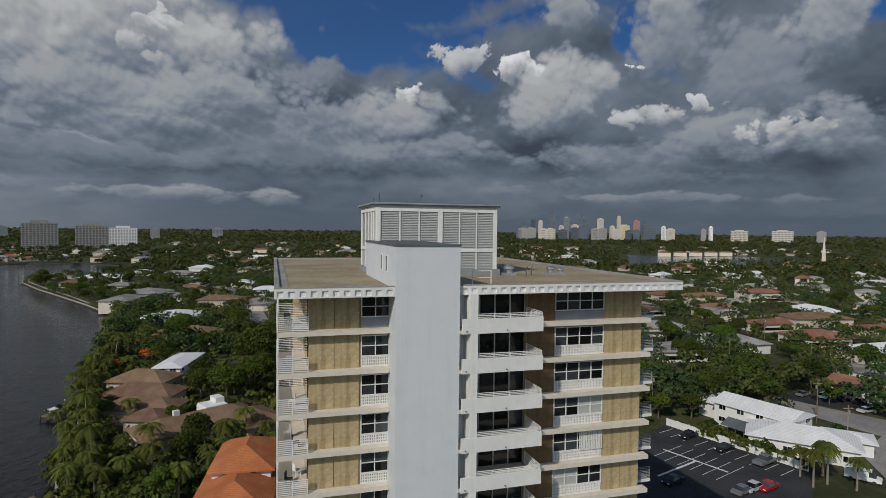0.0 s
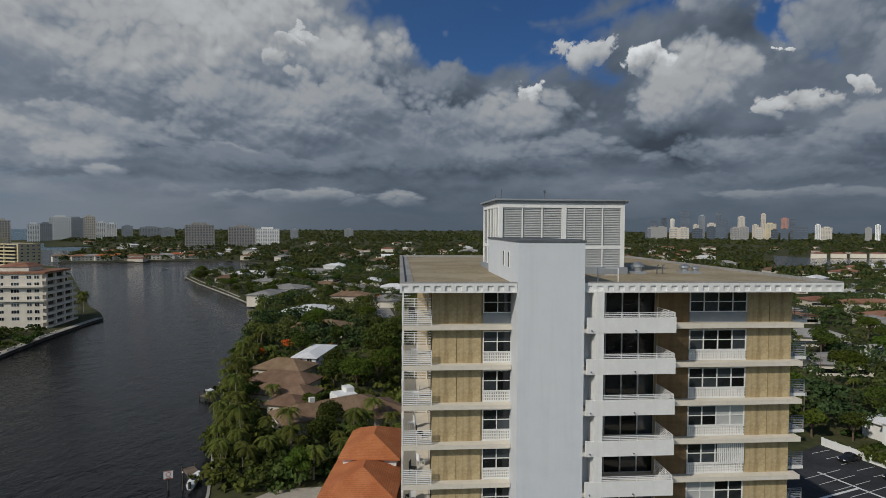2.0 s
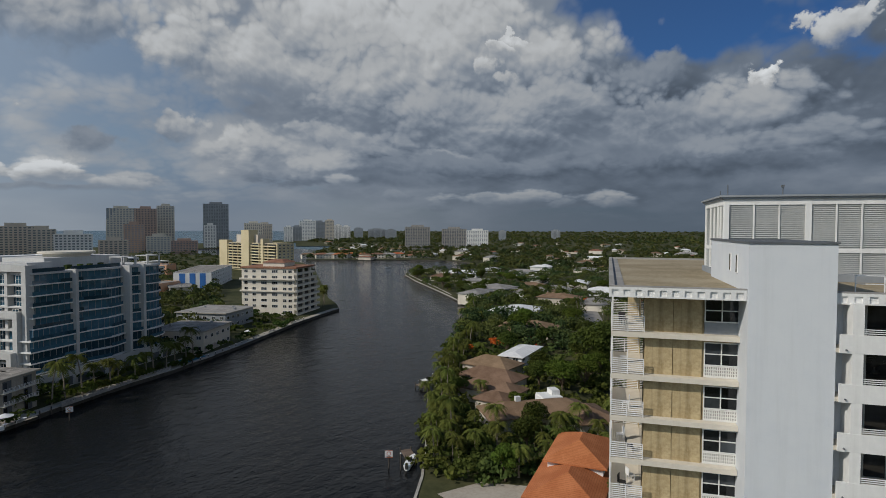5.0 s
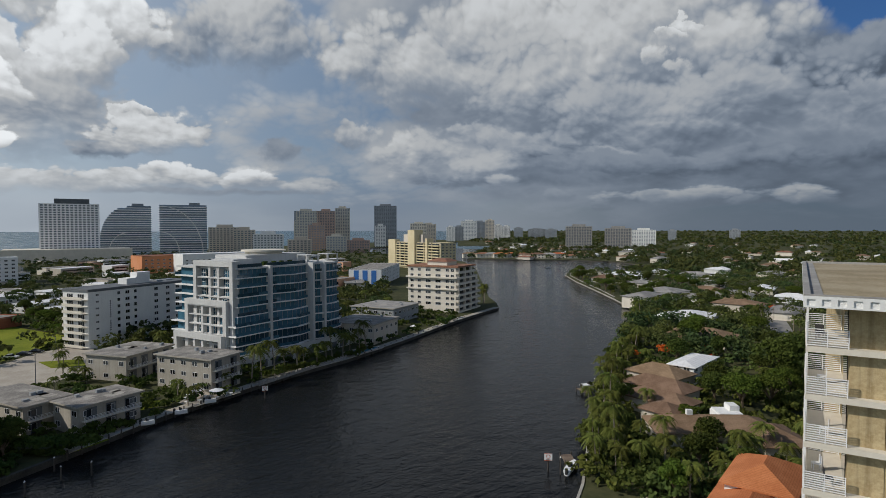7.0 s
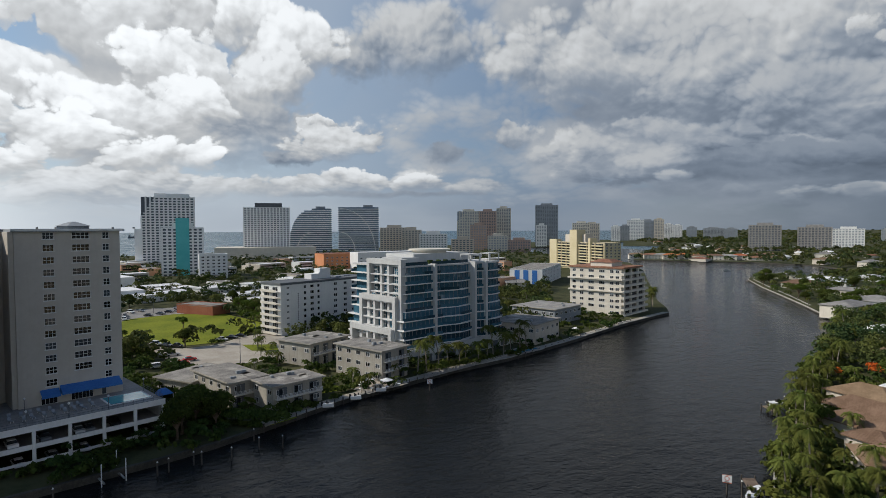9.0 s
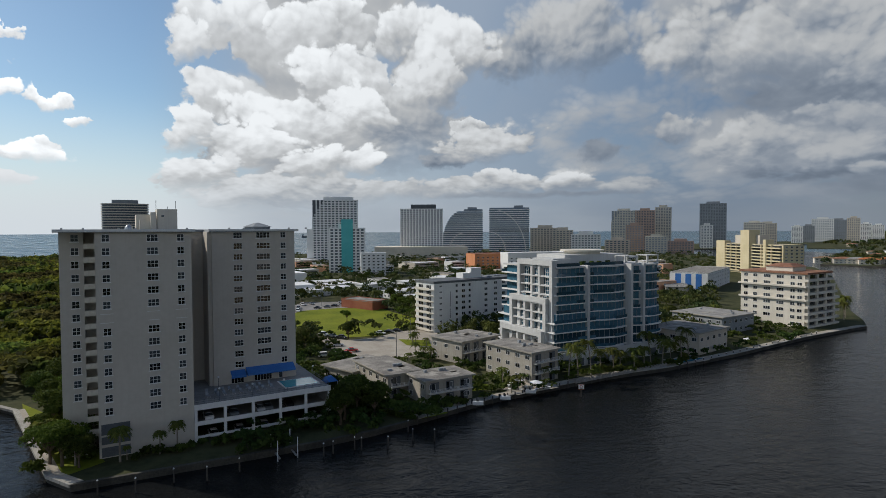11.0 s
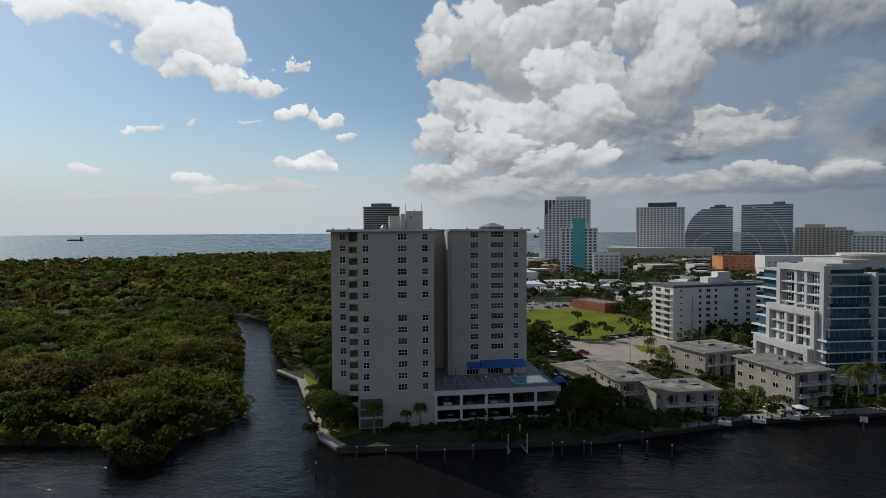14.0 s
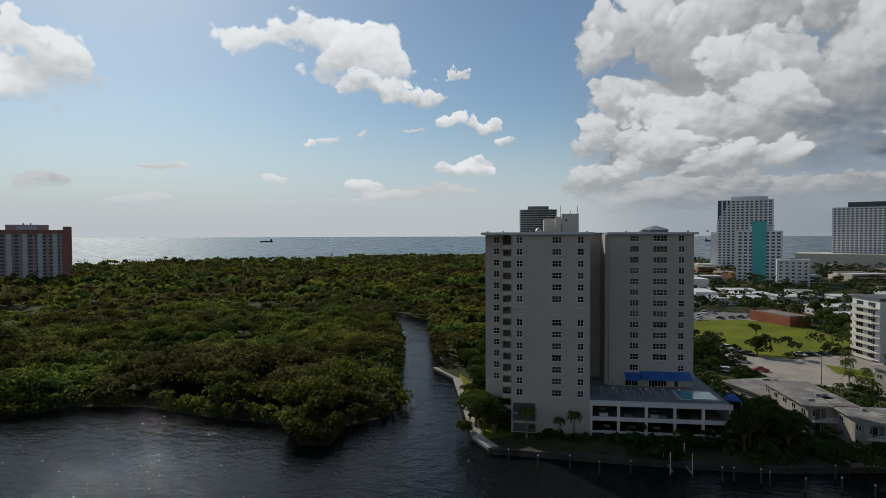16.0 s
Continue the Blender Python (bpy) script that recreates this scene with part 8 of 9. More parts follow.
for x, y in ((-146, -64), (-153, -67), (-160, -71), (-167, -76), (-173, -80), (-164, -66), (-172, -72), (-179, -76), (-181, -68), (-171, -64), (-157, -62), (-188, -68)):
    plant(TREES[:3], x, y, prn.uniform(0.7, 1.0))
n = tries = 0
while n < 110 and tries < 9000:
    tries += 1
    az, r = prn.uniform(56, 104), 230 * (2.4 ** prn.random())
    x, y = spot(az, r)
    if inside(x, y, west_bank) and clear_of(x, y, 2.0) and far_from_planted(x, y, 4.0 + r * 0.008):
        plant(PALMS if prn.random() < 0.5 else TREES[:2], x, y, prn.uniform(0.6, 1.0))
        n += 1

# far woodland of the mainland, too many trees to count
def wood(points, radius, height, per, size, base):
    """Crowns of leaf clumps over many standing places."""
    n = len(points)
    v = ball(n * per, 0.15)
    idx = np.repeat(np.arange(n), per)
    rad = radius[idx][:, None] * rng.uniform(0.65, 1.05, (n * per, 1))
    c = v * rad * np.array([1.0, 1.0, 0.8])
    c[:, 0] += points[idx, 0]
    c[:, 1] += points[idx, 1]
    c[:, 2] += base[idx] + height[idx] - radius[idx] * 0.6
    return leaf_quads(c, v, size, 0.6)


def scatter(n, a0, a1, r0, r1, poly, power=1.0, clear=True, margin=0.8):
    out = []
    for _ in range(n * 6):
        if len(out) >= n:
            break
        az, r = rng.uniform(a0, a1), r0 * (r1 / r0) ** (rng.random() ** power)
        x, y = spot(az, r)
        if poly and not inside(x, y, poly):
            continue
        if clear and not clear_of(x, y, margin):
            continue
        out.append((x, y))
    return np.array(out)


def lobed(pts, radius, height, lobes, per, size, base):
    """Broad crowns, each made of several smaller domes."""
    n = len(pts)
    k = np.repeat(np.arange(n), lobes)
    ang = rng.uniform(0, 6.28318, n * lobes)
    d = radius[k] * rng.uniform(0.15, 0.8, n * lobes)
    q = np.stack([pts[k, 0] + np.cos(ang) * d, pts[k, 1] + np.sin(ang) * d], axis=1)
    h = height[k] - d * rng.uniform(0.2, 0.55, n * lobes)
    return wood(q, radius[k] * rng.uniform(0.38, 0.58, n * lobes), h, per, size, base[k])


BASIN = [(225, 680), (330, 770), (600, 880), (590, 1100), (350, 1140), (265, 860)]
parts_q = []
pts = scatter(3600, -46, 46, 130, 620, east_bank)
pts = np.array([p for i, p in enumerate(pts) if not (p[0] > 60 and p[1] < 300 and i % 5 < 3) and not (p[1] < 190 and -330 < p[0] < 20) and not (28 < p[0] < 100 and p[1] < 140) and not inside(p[0], p[1], BASIN)])
parts_q.append((wood(pts, rng.uniform(2.4, 4.6, len(pts)), rng.uniform(4.0, 8.2, len(pts)), 105, 0.44, np.full(len(pts), LAND)), "farleaf"))
pts = scatter(3200, -46, 48, 600, 2000, east_bank, clear=True)
pts = np.array([p for p in pts if not inside(p[0], p[1], BASIN)])
parts_q.append((wood(pts, rng.uniform(4.0, 7.0, len(pts)), rng.uniform(4.5, 9, len(pts)), 44, 1.25, np.full(len(pts), LAND)), "farleaf"))
pts = scatter(3200, -50, 46, 1900, 4900, None, 0.8, False)
base = np.array([lift(math.hypot(*p)) for p in pts])
parts_q.append((wood(pts, rng.uniform(8, 14, len(pts)), rng.uniform(5.5, 9, len(pts)), 22, 3.6, base), "farleaf"))
pts = scatter(2700, 54, 106, 215, 1050, west_bank, 0.9, True, 1.6)
parts_q.append((wood(pts, rng.uniform(1.8, 3.8, len(pts)), rng.uniform(3.2, 8, len(pts)), 46, 0.62, np.full(len(pts), LAND)), "farleaf"))
for q, m in parts_q:
    solo("woodland", quads_mesh("woodland", q, M[m]), None, "dense dark green suburban tree canopy", "trees", kind="stuff")

# shrubs and young palms that fill the gardens along both shores, too many to count
def shrubs(n, x0, x1, y0, y1, poly, margin=0.7, keep=1.0):
    out = []
    for _ in range(n * 8):
        if len(out) >= n:
            break
        x, y = rng.uniform(x0, x1), y0 + (y1 - y0) * rng.random() ** 1.3
        if inside(x, y, poly) and clear_of(x, y, margin):
            out.append((x, y))
    return np.array(out)


pts = np.concatenate([shrubs(520, -100, 6, 86, 190, GARDEN), shrubs(520, -190, 10, 150, 330, GARDEN)])
hh = rng.uniform(1.4, 4.2, len(pts))
solo("garden_shrubs", quads_mesh("garden_shrubs", lobed(pts, rng.uniform(1.6, 3.2, len(pts)), hh, 4, 14, 0.42, np.full(len(pts), LAND)), M["palmleaf"]), None,
     "dense shrubs and young palms between houses", "shrubs", kind="stuff")
pts = np.concatenate([shrubs(260, 30, 240, 112, 330, east_bank, 1.0), shrubs(760, -270, -112, -20, 200, west_bank, 0.6)])
hh = rng.uniform(1.2, 3.4, len(pts))
solo("garden_hedges", quads_mesh("garden_hedges", lobed(pts, rng.uniform(1.4, 2.8, len(pts)), hh, 4, 14, 0.42, np.full(len(pts), LAND)), M["leaf"]), None,
     "loose dark green shrubs beside houses and streets", "shrubs", kind="stuff")
hedge = np.array([(-131.5 - 1.1 * i, 22.5 - 1.5 * i) for i in range(12)] + [(-132.8 - 1.1 * i, 23.2 - 1.5 * i) for i in range(12)])
solo("tall_hedge", quads_mesh("tall_hedge", wood(hedge, np.full(24, 1.5), np.full(24, 3.0), 130, 0.3, np.full(24, LAND)), M["leaf"]), None,
     "tall clipped dark green hedge beside apartments", "hedge")

# mangrove forest across the canal
def canopy(x, y):
    return 6.8 + 4.0 * noise.noise(Vector((x * 0.026, y * 0.026, 3.1))) + 2.6 * noise.noise(Vector((x * 0.085, y * 0.085, 0)))


def rim(poly, step, out):
    """Places along the edge of a plan polygon, pushed outwards."""
    res = []
    for (x0, y0), (x1, y1) in zip(poly, poly[1:]):
        L = math.hypot(x1 - x0, y1 - y0)
        for i in range(int(L / step)):
            t = i / max(1, int(L / step))
            res.append((x0 + (x1 - x0) * t + (y1 - y0) / L * out + rng.normal(0, 0.8), y0 + (y1 - y0) * t - (x1 - x0) / L * out + rng.normal(0, 0.8)))
    return np.array(res)


def set_back(pts, poly, gap):
    """Only the places that lie well inside a plan polygon."""
    keep = np.ones(len(pts), dtype=bool)
    for (x0, y0), (x1, y1) in zip(poly, poly[1:] + poly[:1]):
        d = np.array([x1 - x0, y1 - y0], dtype=float)
        t = np.clip(((pts - (x0, y0)) @ d) / (d @ d), 0, 1)
        keep &= np.hypot(*(pts - (x0, y0) - t[:, None] * d).T) > gap
    return pts[keep]


pts = set_back(scatter(1500, 103, 172, 100, 330, NEAR_MANGROVE, 0.75, False), NEAR_MANGROVE, 4.5)
hh = np.array([max(3.6, canopy(x, y)) for x, y in pts])
edge = rim([p for p in NEAR_MANGROVE if p[1] > -330 and p[0] > -300], 2.6, -0.8)
eh = rng.uniform(2.6, 5.5, len(edge))
extra = np.array([(-97, -86), (-96.5, -82), (-100, -90), (-98, -84), (-97.5, -80), (-238, -156), (-247, -163), (-256, -171), (-228, -150)])
big = set_back(scatter(170, 103, 172, 110, 330, NEAR_MANGROVE, 0.75, False), NEAR_MANGROVE, 9.0)
big_h = np.array([canopy(x, y) + 2.6 for x, y in big])
solo("mangrove_forest", quads_mesh("mangrove_forest", np.concatenate([
    lobed(pts, rng.uniform(3.0, 6.2, len(pts)), hh, 7, 34, 0.40, np.full(len(pts), 0.4)),
    lobed(big, rng.uniform(5.0, 8.0, len(big)), big_h, 12, 46, 0.40, np.full(len(big), 0.4)),
    wood(edge, rng.uniform(1.6, 2.6, len(edge)), eh, 60, 0.45, np.full(len(edge), 0.0)),
    wood(edge, rng.uniform(1.2, 1.8, len(edge)), eh * 0.4, 24, 0.4, np.full(len(edge), 0.2)),
    wood(extra, np.array([2.6, 2.4, 2.8, 2.2, 2.0, 4.2, 4.4, 4.6, 3.8]), np.array([5.0, 4.2, 5.6, 4.4, 3.4, 9.0, 9.5, 10.0, 8.0]), 260, 0.40, np.zeros(9))]), M["mangrove"]), None,
     "dense olive green mangrove forest beside the canal", "forest", kind="stuff")
pts = np.concatenate([set_back(scatter(2700, 100, 172, 175, 1000, FAR_MANGROVE, 0.8, False), FAR_MANGROVE, 4.5), scatter(1900, 116, 172, 320, 900, NEAR_MANGROVE, 0.8, False)])
hh = np.array([max(4.0, canopy(x, y) + 1.2 + (4.0 if math.hypot(x, y) > 520 else 0.0)) for x, y in pts])
back = np.concatenate([scatter(1700, 100, 172, 420, 1050, FAR_MANGROVE, 0.7, False), scatter(900, 116, 166, 400, 900, NEAR_MANGROVE, 0.7, False)])
bh_ = np.array([max(4.0, canopy(x, y) + 3.0) for x, y in back])
edge = rim([p for p in FAR_MANGROVE if p[0] > -320 and p[1] < -80], 3.0, 0.5)
solo("coast_forest", quads_mesh("coast_forest", np.concatenate([lobed(pts, rng.uniform(3.2, 6.0, len(pts)), hh, 5, 9, 1.1, np.full(len(pts), 0.4)),
                                                                  wood(back, rng.uniform(4.5, 7.5, len(back)), bh_, 18, 2.0, np.full(len(back), 0.4)),
                                                                  wood(edge, rng.uniform(1.8, 3.0, len(edge)), rng.uniform(3.5, 6.5, len(edge)), 60, 0.55, np.full(len(edge), 0.0))]), M["mangrove"]), None,
     "dense green coastal forest reaching to the sea", "forest", kind="stuff")
# feathery pines along the beach
pts = np.concatenate([scatter(420, 104, 150, 640, 800, FAR_MANGROVE, 1.0, False), scatter(260, 120, 155, 560, 800, NEAR_MANGROVE, 1.0, False)])
q = []
for x, y in pts:
    h = rng.uniform(8, 20)
    k = 40
    u = rng.random(k)
    c = np.stack([x + rng.normal(0, 1, k) * 1.7 * (1.05 - u), y + rng.normal(0, 1, k) * 1.7 * (1.05 - u), 2 + u * h], axis=1)
    q.append(leaf_quads(c, np.tile(np.array([[0.0, 0.0, 0.6]]), (k, 1)), 0.5, 1.0))
solo("beach_pines", quads_mesh("beach_pines", np.concatenate(q), M["farleaf"]), None, "feathery dark pines along the beach", "trees", kind="stuff")

# ---------------- seawalls, docks, signs, boats, street things ----------------
def strip(name, path, w0, w1, z, material, label, thick=0.25):
    """A low kerb or path along a line, between two offsets to its left."""
    s = Shape()
    L, R = [], []
    for i, (x, y) in enumerate(path):
        a, b = path[max(0, i - 1)], path[min(len(path) - 1, i + 1)]
        d = Vector((b[0] - a[0], b[1] - a[1])).normalized()
        nrm = Vector((-d.y, d.x))
        L.append((x + nrm.x * w1, y + nrm.y * w1))
        R.append((x + nrm.x * w0, y + nrm.y * w0))
    for i in range(len(path) - 1):
        q = [R[i], R[i + 1], L[i + 1], L[i]]
        s.prism(q, z - thick, z)
    return solo(name, s, M[material], label, "seawall", kind="structure")


WALL = [(-169, -91), (-160, -79), (-116, -52), (-111, -46), (-119, -18), (-124, -2), (-128, 8), (-134, 19), (-146, 40), (-153, 58), (-162, 81), (-168, 105), (-182, 141),
        (-204, 190), (-216, 223), (-221, 238)]
strip("trim_seawall_canal", WALL[:4], -0.25, 0.9, LAND + 0.22, "concrete", "pale concrete seawall cap", 0.6)
# this cap's dark colour stands in for shade from docks and plants
strip("trim_seawall_tower", WALL[3:8], -0.25, 0.6, LAND + 0.20, "wet_shade_wall", "stained concrete seawall cap with shade in its colour", 0.6)
strip("trim_seawall_island", WALL[7:], -0.25, 0.9, LAND + 0.22, "concrete", "weathered concrete seawall cap", 0.22)
strip("trim_promenade", WALL[7:], 0.9, 3.2, LAND + 0.08, "paving", "pale waterside path", 0.3)
strip("trim_canal_walk", WALL[1:4], 0.9, 2.2, LAND + 0.10, "paving", "pale path along the canal wall", 0.3)
strip("trim_seawall_mainland", [(-345, 470), (-330, 448), (-285, 402), (-240, 360), (-204, 326), (-168, 290), (-140, 242), (-124, 208), (-107, 170), (-90, 138), (-77, 114),
                                (-66, 97), (-58, 84), (-44, 56)], -0.15, 0.35, LAND + 0.15, "concrete", "weathered concrete seawall cap", 0.6)
strip("trim_promenade_point", [(-342, 470), (-328, 450), (-284, 406), (-240, 364), (-206, 330)], 1.0, 2.2, LAND + 0.1, "concrete", "pale waterside walk", 0.2)
sheet("garden_walk_lawn", [(-115, -49), (-121, -44), (-150, -64), (-166, -80), (-160, -77)], M["grass"], "narrow strip of lawn by the canal", 0.06)
sheet("riverside_lawn", [(-134, 20), (-139, 18), (-141, 24), (-137, 27)], M["grass"], "small sunlit lawn patch", 0.06)
sheet("riverside_lawn_2", [(-154, 36), (-158, 34), (-161, 42), (-156, 46)], M["grass"], "small lawn between houses", 0.06)
sheet("court_island", [(-233, 25), (-220, 27), (-216, 36), (-228, 37)], M["grass"], "kerbed grass island in the court", 0.18)
sheet("promenade_terrace", [(-148, 48), (-157, 45), (-163, 60), (-153, 62)], M["paving"], "pale terrace with outdoor tables", 0.07)


def pile(x, y, top=2.4, r=0.16, cap=True, low=-2.0):
    t = thing("mooring_pile", (x, y, low), 0, "dark timber mooring pile in the water", "pile", "mooring piles")
    part("post", Shape().tube([(0, 0, 0), (0, 0, top - low)], [r, r * 0.92], 8), M["pile"], t)
    if cap:
        part("cap", Shape().tube([(0, 0, top - low), (0, 0, top - low + 0.25)], [r * 1.1, r * 0.4], 8), M["rail"], t, "white pile cap")


for x, y in ((-99.8, -45.5), (-108.7, -40.8), (-108.5, -34.6), (-111.4, -29.1), (-111.1, -23.3), (-114.1, -18.1), (-119.6, -0.6), (-121, 3.8), (-120.4, 5.2), (-120.1, 10.7),
             (-129.2, 16.1), (-123.5, 16.4), (-122.3, 21.0), (-118.6, -2.5)):
    pile(x, y, 2.6)
for i in range(24):
    t = i / 23
    k = 7 + t * 3.0
    a, b = WALL[int(k)], WALL[min(len(WALL) - 1, int(k) + 1)]
    f = k - int(k)
    pile(a[0] + (b[0] - a[0]) * f + 0.5, a[1] + (b[1] - a[1]) * f - 0.2, 2.1, 0.17, False)
for x, y in ((-60.5, 88), (-61.5, 92), (-92.5, 133.5), (-93.5, 141), (-90.2, 143), (-352, 482), (-334, 456), (-357, 488), (-262, 384), (-222, 346), (-186, 312), (-158, 278)):
    pile(x, y, 2.8, 0.15)
for i in range(22):
    t = i / 21
    pile(-170 - 40 * t + 0.8, 110 + 100 * t * 0.9, 2.0, 0.2, True)


def dock(at, turn, L, w, label="weathered timber dock on piles"):
    d = thing("dock", (at[0], at[1], 0), turn, label, "dock", "docks")
    for i in range(int(L / 0.4)):
        part("plank", PLANK, None, d, at=pose(0.2 + 0.4 * i, 0, 1.0) @ Matrix.Diagonal((1, w, 1, 1)))
    part("beam", Shape().box(0, L, 0.1, 0.3, 0.75, 0.97).box(0, L, w - 0.3, w - 0.1, 0.75, 0.97), M["pile"], d)
    for x in (0.4, L - 0.4):
        for y in (0.0, w):
            part("post", Shape().tube([(x, y, -2), (x, y, 1.6)], 0.14, 7), M["pile"], d)


PLANK = Shape().box(-0.18, 0.18, 0, 1, 0, 0.05).mesh("plank", M["wood"])
dock((-64, 91), 140, 5, 2.2)
dock((-90, 134), 160, 5, 1.6)
dock((-320, 436), 135, 7, 2.0)
dock((-150, 262), 150, 5, 2.0)


def boat(at, turn, L, label, cover="rubber", lifted=0.0):
    b = thing("motor_boat", (at[0], at[1], lifted), turn, label, "boat", "boats")
    w = L * 0.3
    h = Shape()
    rings = []
    for i, (u, k) in enumerate(((0, 0.85), (0.35, 1.0), (0.7, 0.85), (0.9, 0.5), (1.0, 0.05))):
        x = L * u
        rings.append([(x, -w / 2 * k, 0.9 + 0.25 * u), (x, -w / 2 * k * 0.7, 0.1 + 0.15 * u), (x, 0, -0.15 + 0.3 * u * u), (x, w / 2 * k * 0.7, 0.1 + 0.15 * u), (x, w / 2 * k, 0.9 + 0.25 * u)])
    for a, c in zip(rings, rings[1:]):
        for j in range(4):
            h.face([a[j], a[j + 1], c[j + 1], c[j]][::-1])
        h.face([a[4], a[0], c[0], c[4]][::-1])
    h.face(rings[0])
    part("hull", h, M["rail"], b, "white hull")
    part("windscreen", Shape().prism([(L * 0.42, -w * 0.3), (L * 0.55, -w * 0.22), (L * 0.55, w * 0.22), (L * 0.42, w * 0.3)], 0.95, 1.5, 0, 0.8), M["glass"], b)
    part("console", Shape().box(L * 0.32, L * 0.44, -w * 0.15, w * 0.15, 0.9, 1.7), M[cover], b)
    part("outboard", Shape().box(-0.4, 0.05, -0.2, 0.2, 0.3, 1.4), M["rubber"], b, "black outboard engine")


boat((-94.5, 136), 70, 7, "white motor boat on a lift by the gardens", lifted=0.8)
boat((-63.5, 87), 110, 5.5, "small white boat beside a dock", lifted=0.05)
boat((-420, 530), 60, 8, "white motor boat under way on the river")
boat((255, 716), 20, 14, "distant white yacht in the basin")
boat((300, 770), 40, 16, "distant white yacht in the basin")
boat((330, 800), 30, 12, "distant white yacht in the basin")
for i in range(10):
    boat((262 + i * 26, 840 + i * 18), 20 + i * 9, 14, "distant white yacht in the basin")
lift_b = thing("boat_lift", (-122.9, -13.3, 0), 20, "white metal boat lift beside the seawall", "boat lift")
for x, y in ((0, 0), (5.5, 0), (0, 4), (5.5, 4)):
    part("post", Shape().tube([(x, y, -2), (x, y, 4.2)], 0.09, 6), M["rail"], lift_b)
part("cradle", Shape().box(-0.2, 5.8, 0.2, 0.5, 0.5, 0.75).box(-0.2, 5.8, 3.5, 3.8, 0.5, 0.75).box(1.2, 1.5, 0.5, 3.5, 0.5, 0.7), M["metal"], lift_b)


def channel_sign(at, turn):
    s = thing("channel_sign", (at[0], at[1], -2), turn, "white square channel sign with an orange ring on a pile", "sign", "channel signs")
    part("post", Shape().tube([(0, 0.15, 0), (0, 0.15, 5.6)], 0.15, 8), M["pile"], s)
    bd = part("board", Shape().box(-0.75, 0.75, -0.05, 0.0, 4.1, 5.5), M["rail"], s)
    ring = Shape()
    for i in range(20):
        a, b = 6.28318 * i / 20, 6.28318 * (i + 1) / 20
        ring.face([(0.40 * math.cos(a), -0.056, 4.9 + 0.40 * math.sin(a)), (0.40 * math.cos(b), -0.056, 4.9 + 0.40 * math.sin(b)), (0.30 * math.cos(b), -0.056, 4.9 + 0.30 * math.sin(b)), (0.30 * math.cos(a), -0.056, 4.9 + 0.30 * math.sin(a))])
    part("ring", ring, M["flame"], bd, "orange warning ring")
    part("edge", Shape().box(-0.75, 0.75, -0.062, -0.05, 5.42, 5.5).box(-0.75, 0.75, -0.062, -0.05, 4.1, 4.18), M["flame"], bd)
    for k, wd in ((0.62, 0.9), (0.44, 0.7), (0.26, 0.8)):
        part("text_bar", Shape().box(-wd / 2, wd / 2, -0.06, -0.05, 4.0 + k * 0.5, 4.06 + k * 0.5), M["rubber"], bd)


channel_sign((-67, 86), 38)
channel_sign((-147, 66), 70)
pile(-64.6, 86.6, 3.2, 0.14)

# parking lot by the tower
lot_turn = -55.8


def bay_line(x0, y0, x1, y1, w=0.12):
    d = Vector((x1 - x0, y1 - y0))
    L = d.length
    solo("bay_line", Shape().box(0, L, -w / 2, w / 2, 0, 0.004), M["line"], "white painted bay line", "road marking", "bay lines", kind="structure",
         at=pose(x0, y0, LAND + 0.068, 0, 0, math.degrees(math.atan2(d.y, d.x))))


fd = Vector((69 - 52.5, 107 - 132)).normalized()
fn = Vector((fd.y, -fd.x))
for i in range(10):
    a = Vector((52.5, 131)) + fd * (1.6 + 2.9 * i) + fn * 0.6
    b = a + fn * 5.0
    bay_line(a.x, a.y, b.x, b.y)
ic, ie = Vector((46, 117)), Vector((54, 106))
iu = (ie - ic).normalized()
iv = Vector((iu.y, -iu.x))
bay_line(46, 117, 54, 106, 0.5)
for i in range(6):
    a = ic + iu * (1.0 + 2.6 * i)
    bay_line(a.x, a.y, a.x + iv.x * 5, a.y + iv.y * 5)
    bay_line(a.x, a.y, a.x - iv.x * 5, a.y - iv.y * 5)
bay_line(50, 111, 40, 104, 0.5)
wall_f = Shape()
wall_f.box(0, 30.5, -0.1, 0.1, 0, 1.5).box(0, 30.5, -0.14, 0.14, 1.5, 1.58)
for i in range(12):
    wall_f.box(i * 2.75, i * 2.75 + 0.3, -0.16, 0.16, 0, 1.7)
solo("boundary_wall", wall_f, M["white"], "long white garden wall beside the parking lot", "wall", at=pose(52.6, 132.2, LAND, 0, 0, math.degrees(math.atan2(fd.y, fd.x))))
ct = math.degrees(math.atan2(fn.y, fn.x))
for x, y, k, c in ((54.2, 124, "sedan", "car_black"), (58.4, 116.6, "sedan", "car_black"), (63, 110, "pickup", "car_grey"), (41.6, 101, "sedan", "car_black"), (57.4, 99, "sedan", "car_red"),
                   (54.6, 98.6, "sedan", "car_silver"), (52.2, 97.4, "sedan", "car_grey")):
    parked((x, y, LAND + 0.07), ct + (180 if c == "car_grey" else 0), c, None, k)
parked((77, 103, LAND + 0.07), -40, "car_white", None, "van")
for x, y, c, t in ((94, 160, "car_white", 60), (105, 155, "car_white", 30), (108.5, 153, "car_black", 30), (111, 150.5, "car_black", 30), (107, 143, "car_silver", 20), (100, 157, "car_grey", 30), (113, 147, "car_grey", 30)):
    parked((x, y, LAND + 0.07), t, c, None, "suv" if c == "car_white" else "sedan")
sheet("driveway", [(97, 164), (118, 146), (112, 138), (92, 154)], M["asphalt"], "dark asphalt forecourt", 0.045, "parking lot")
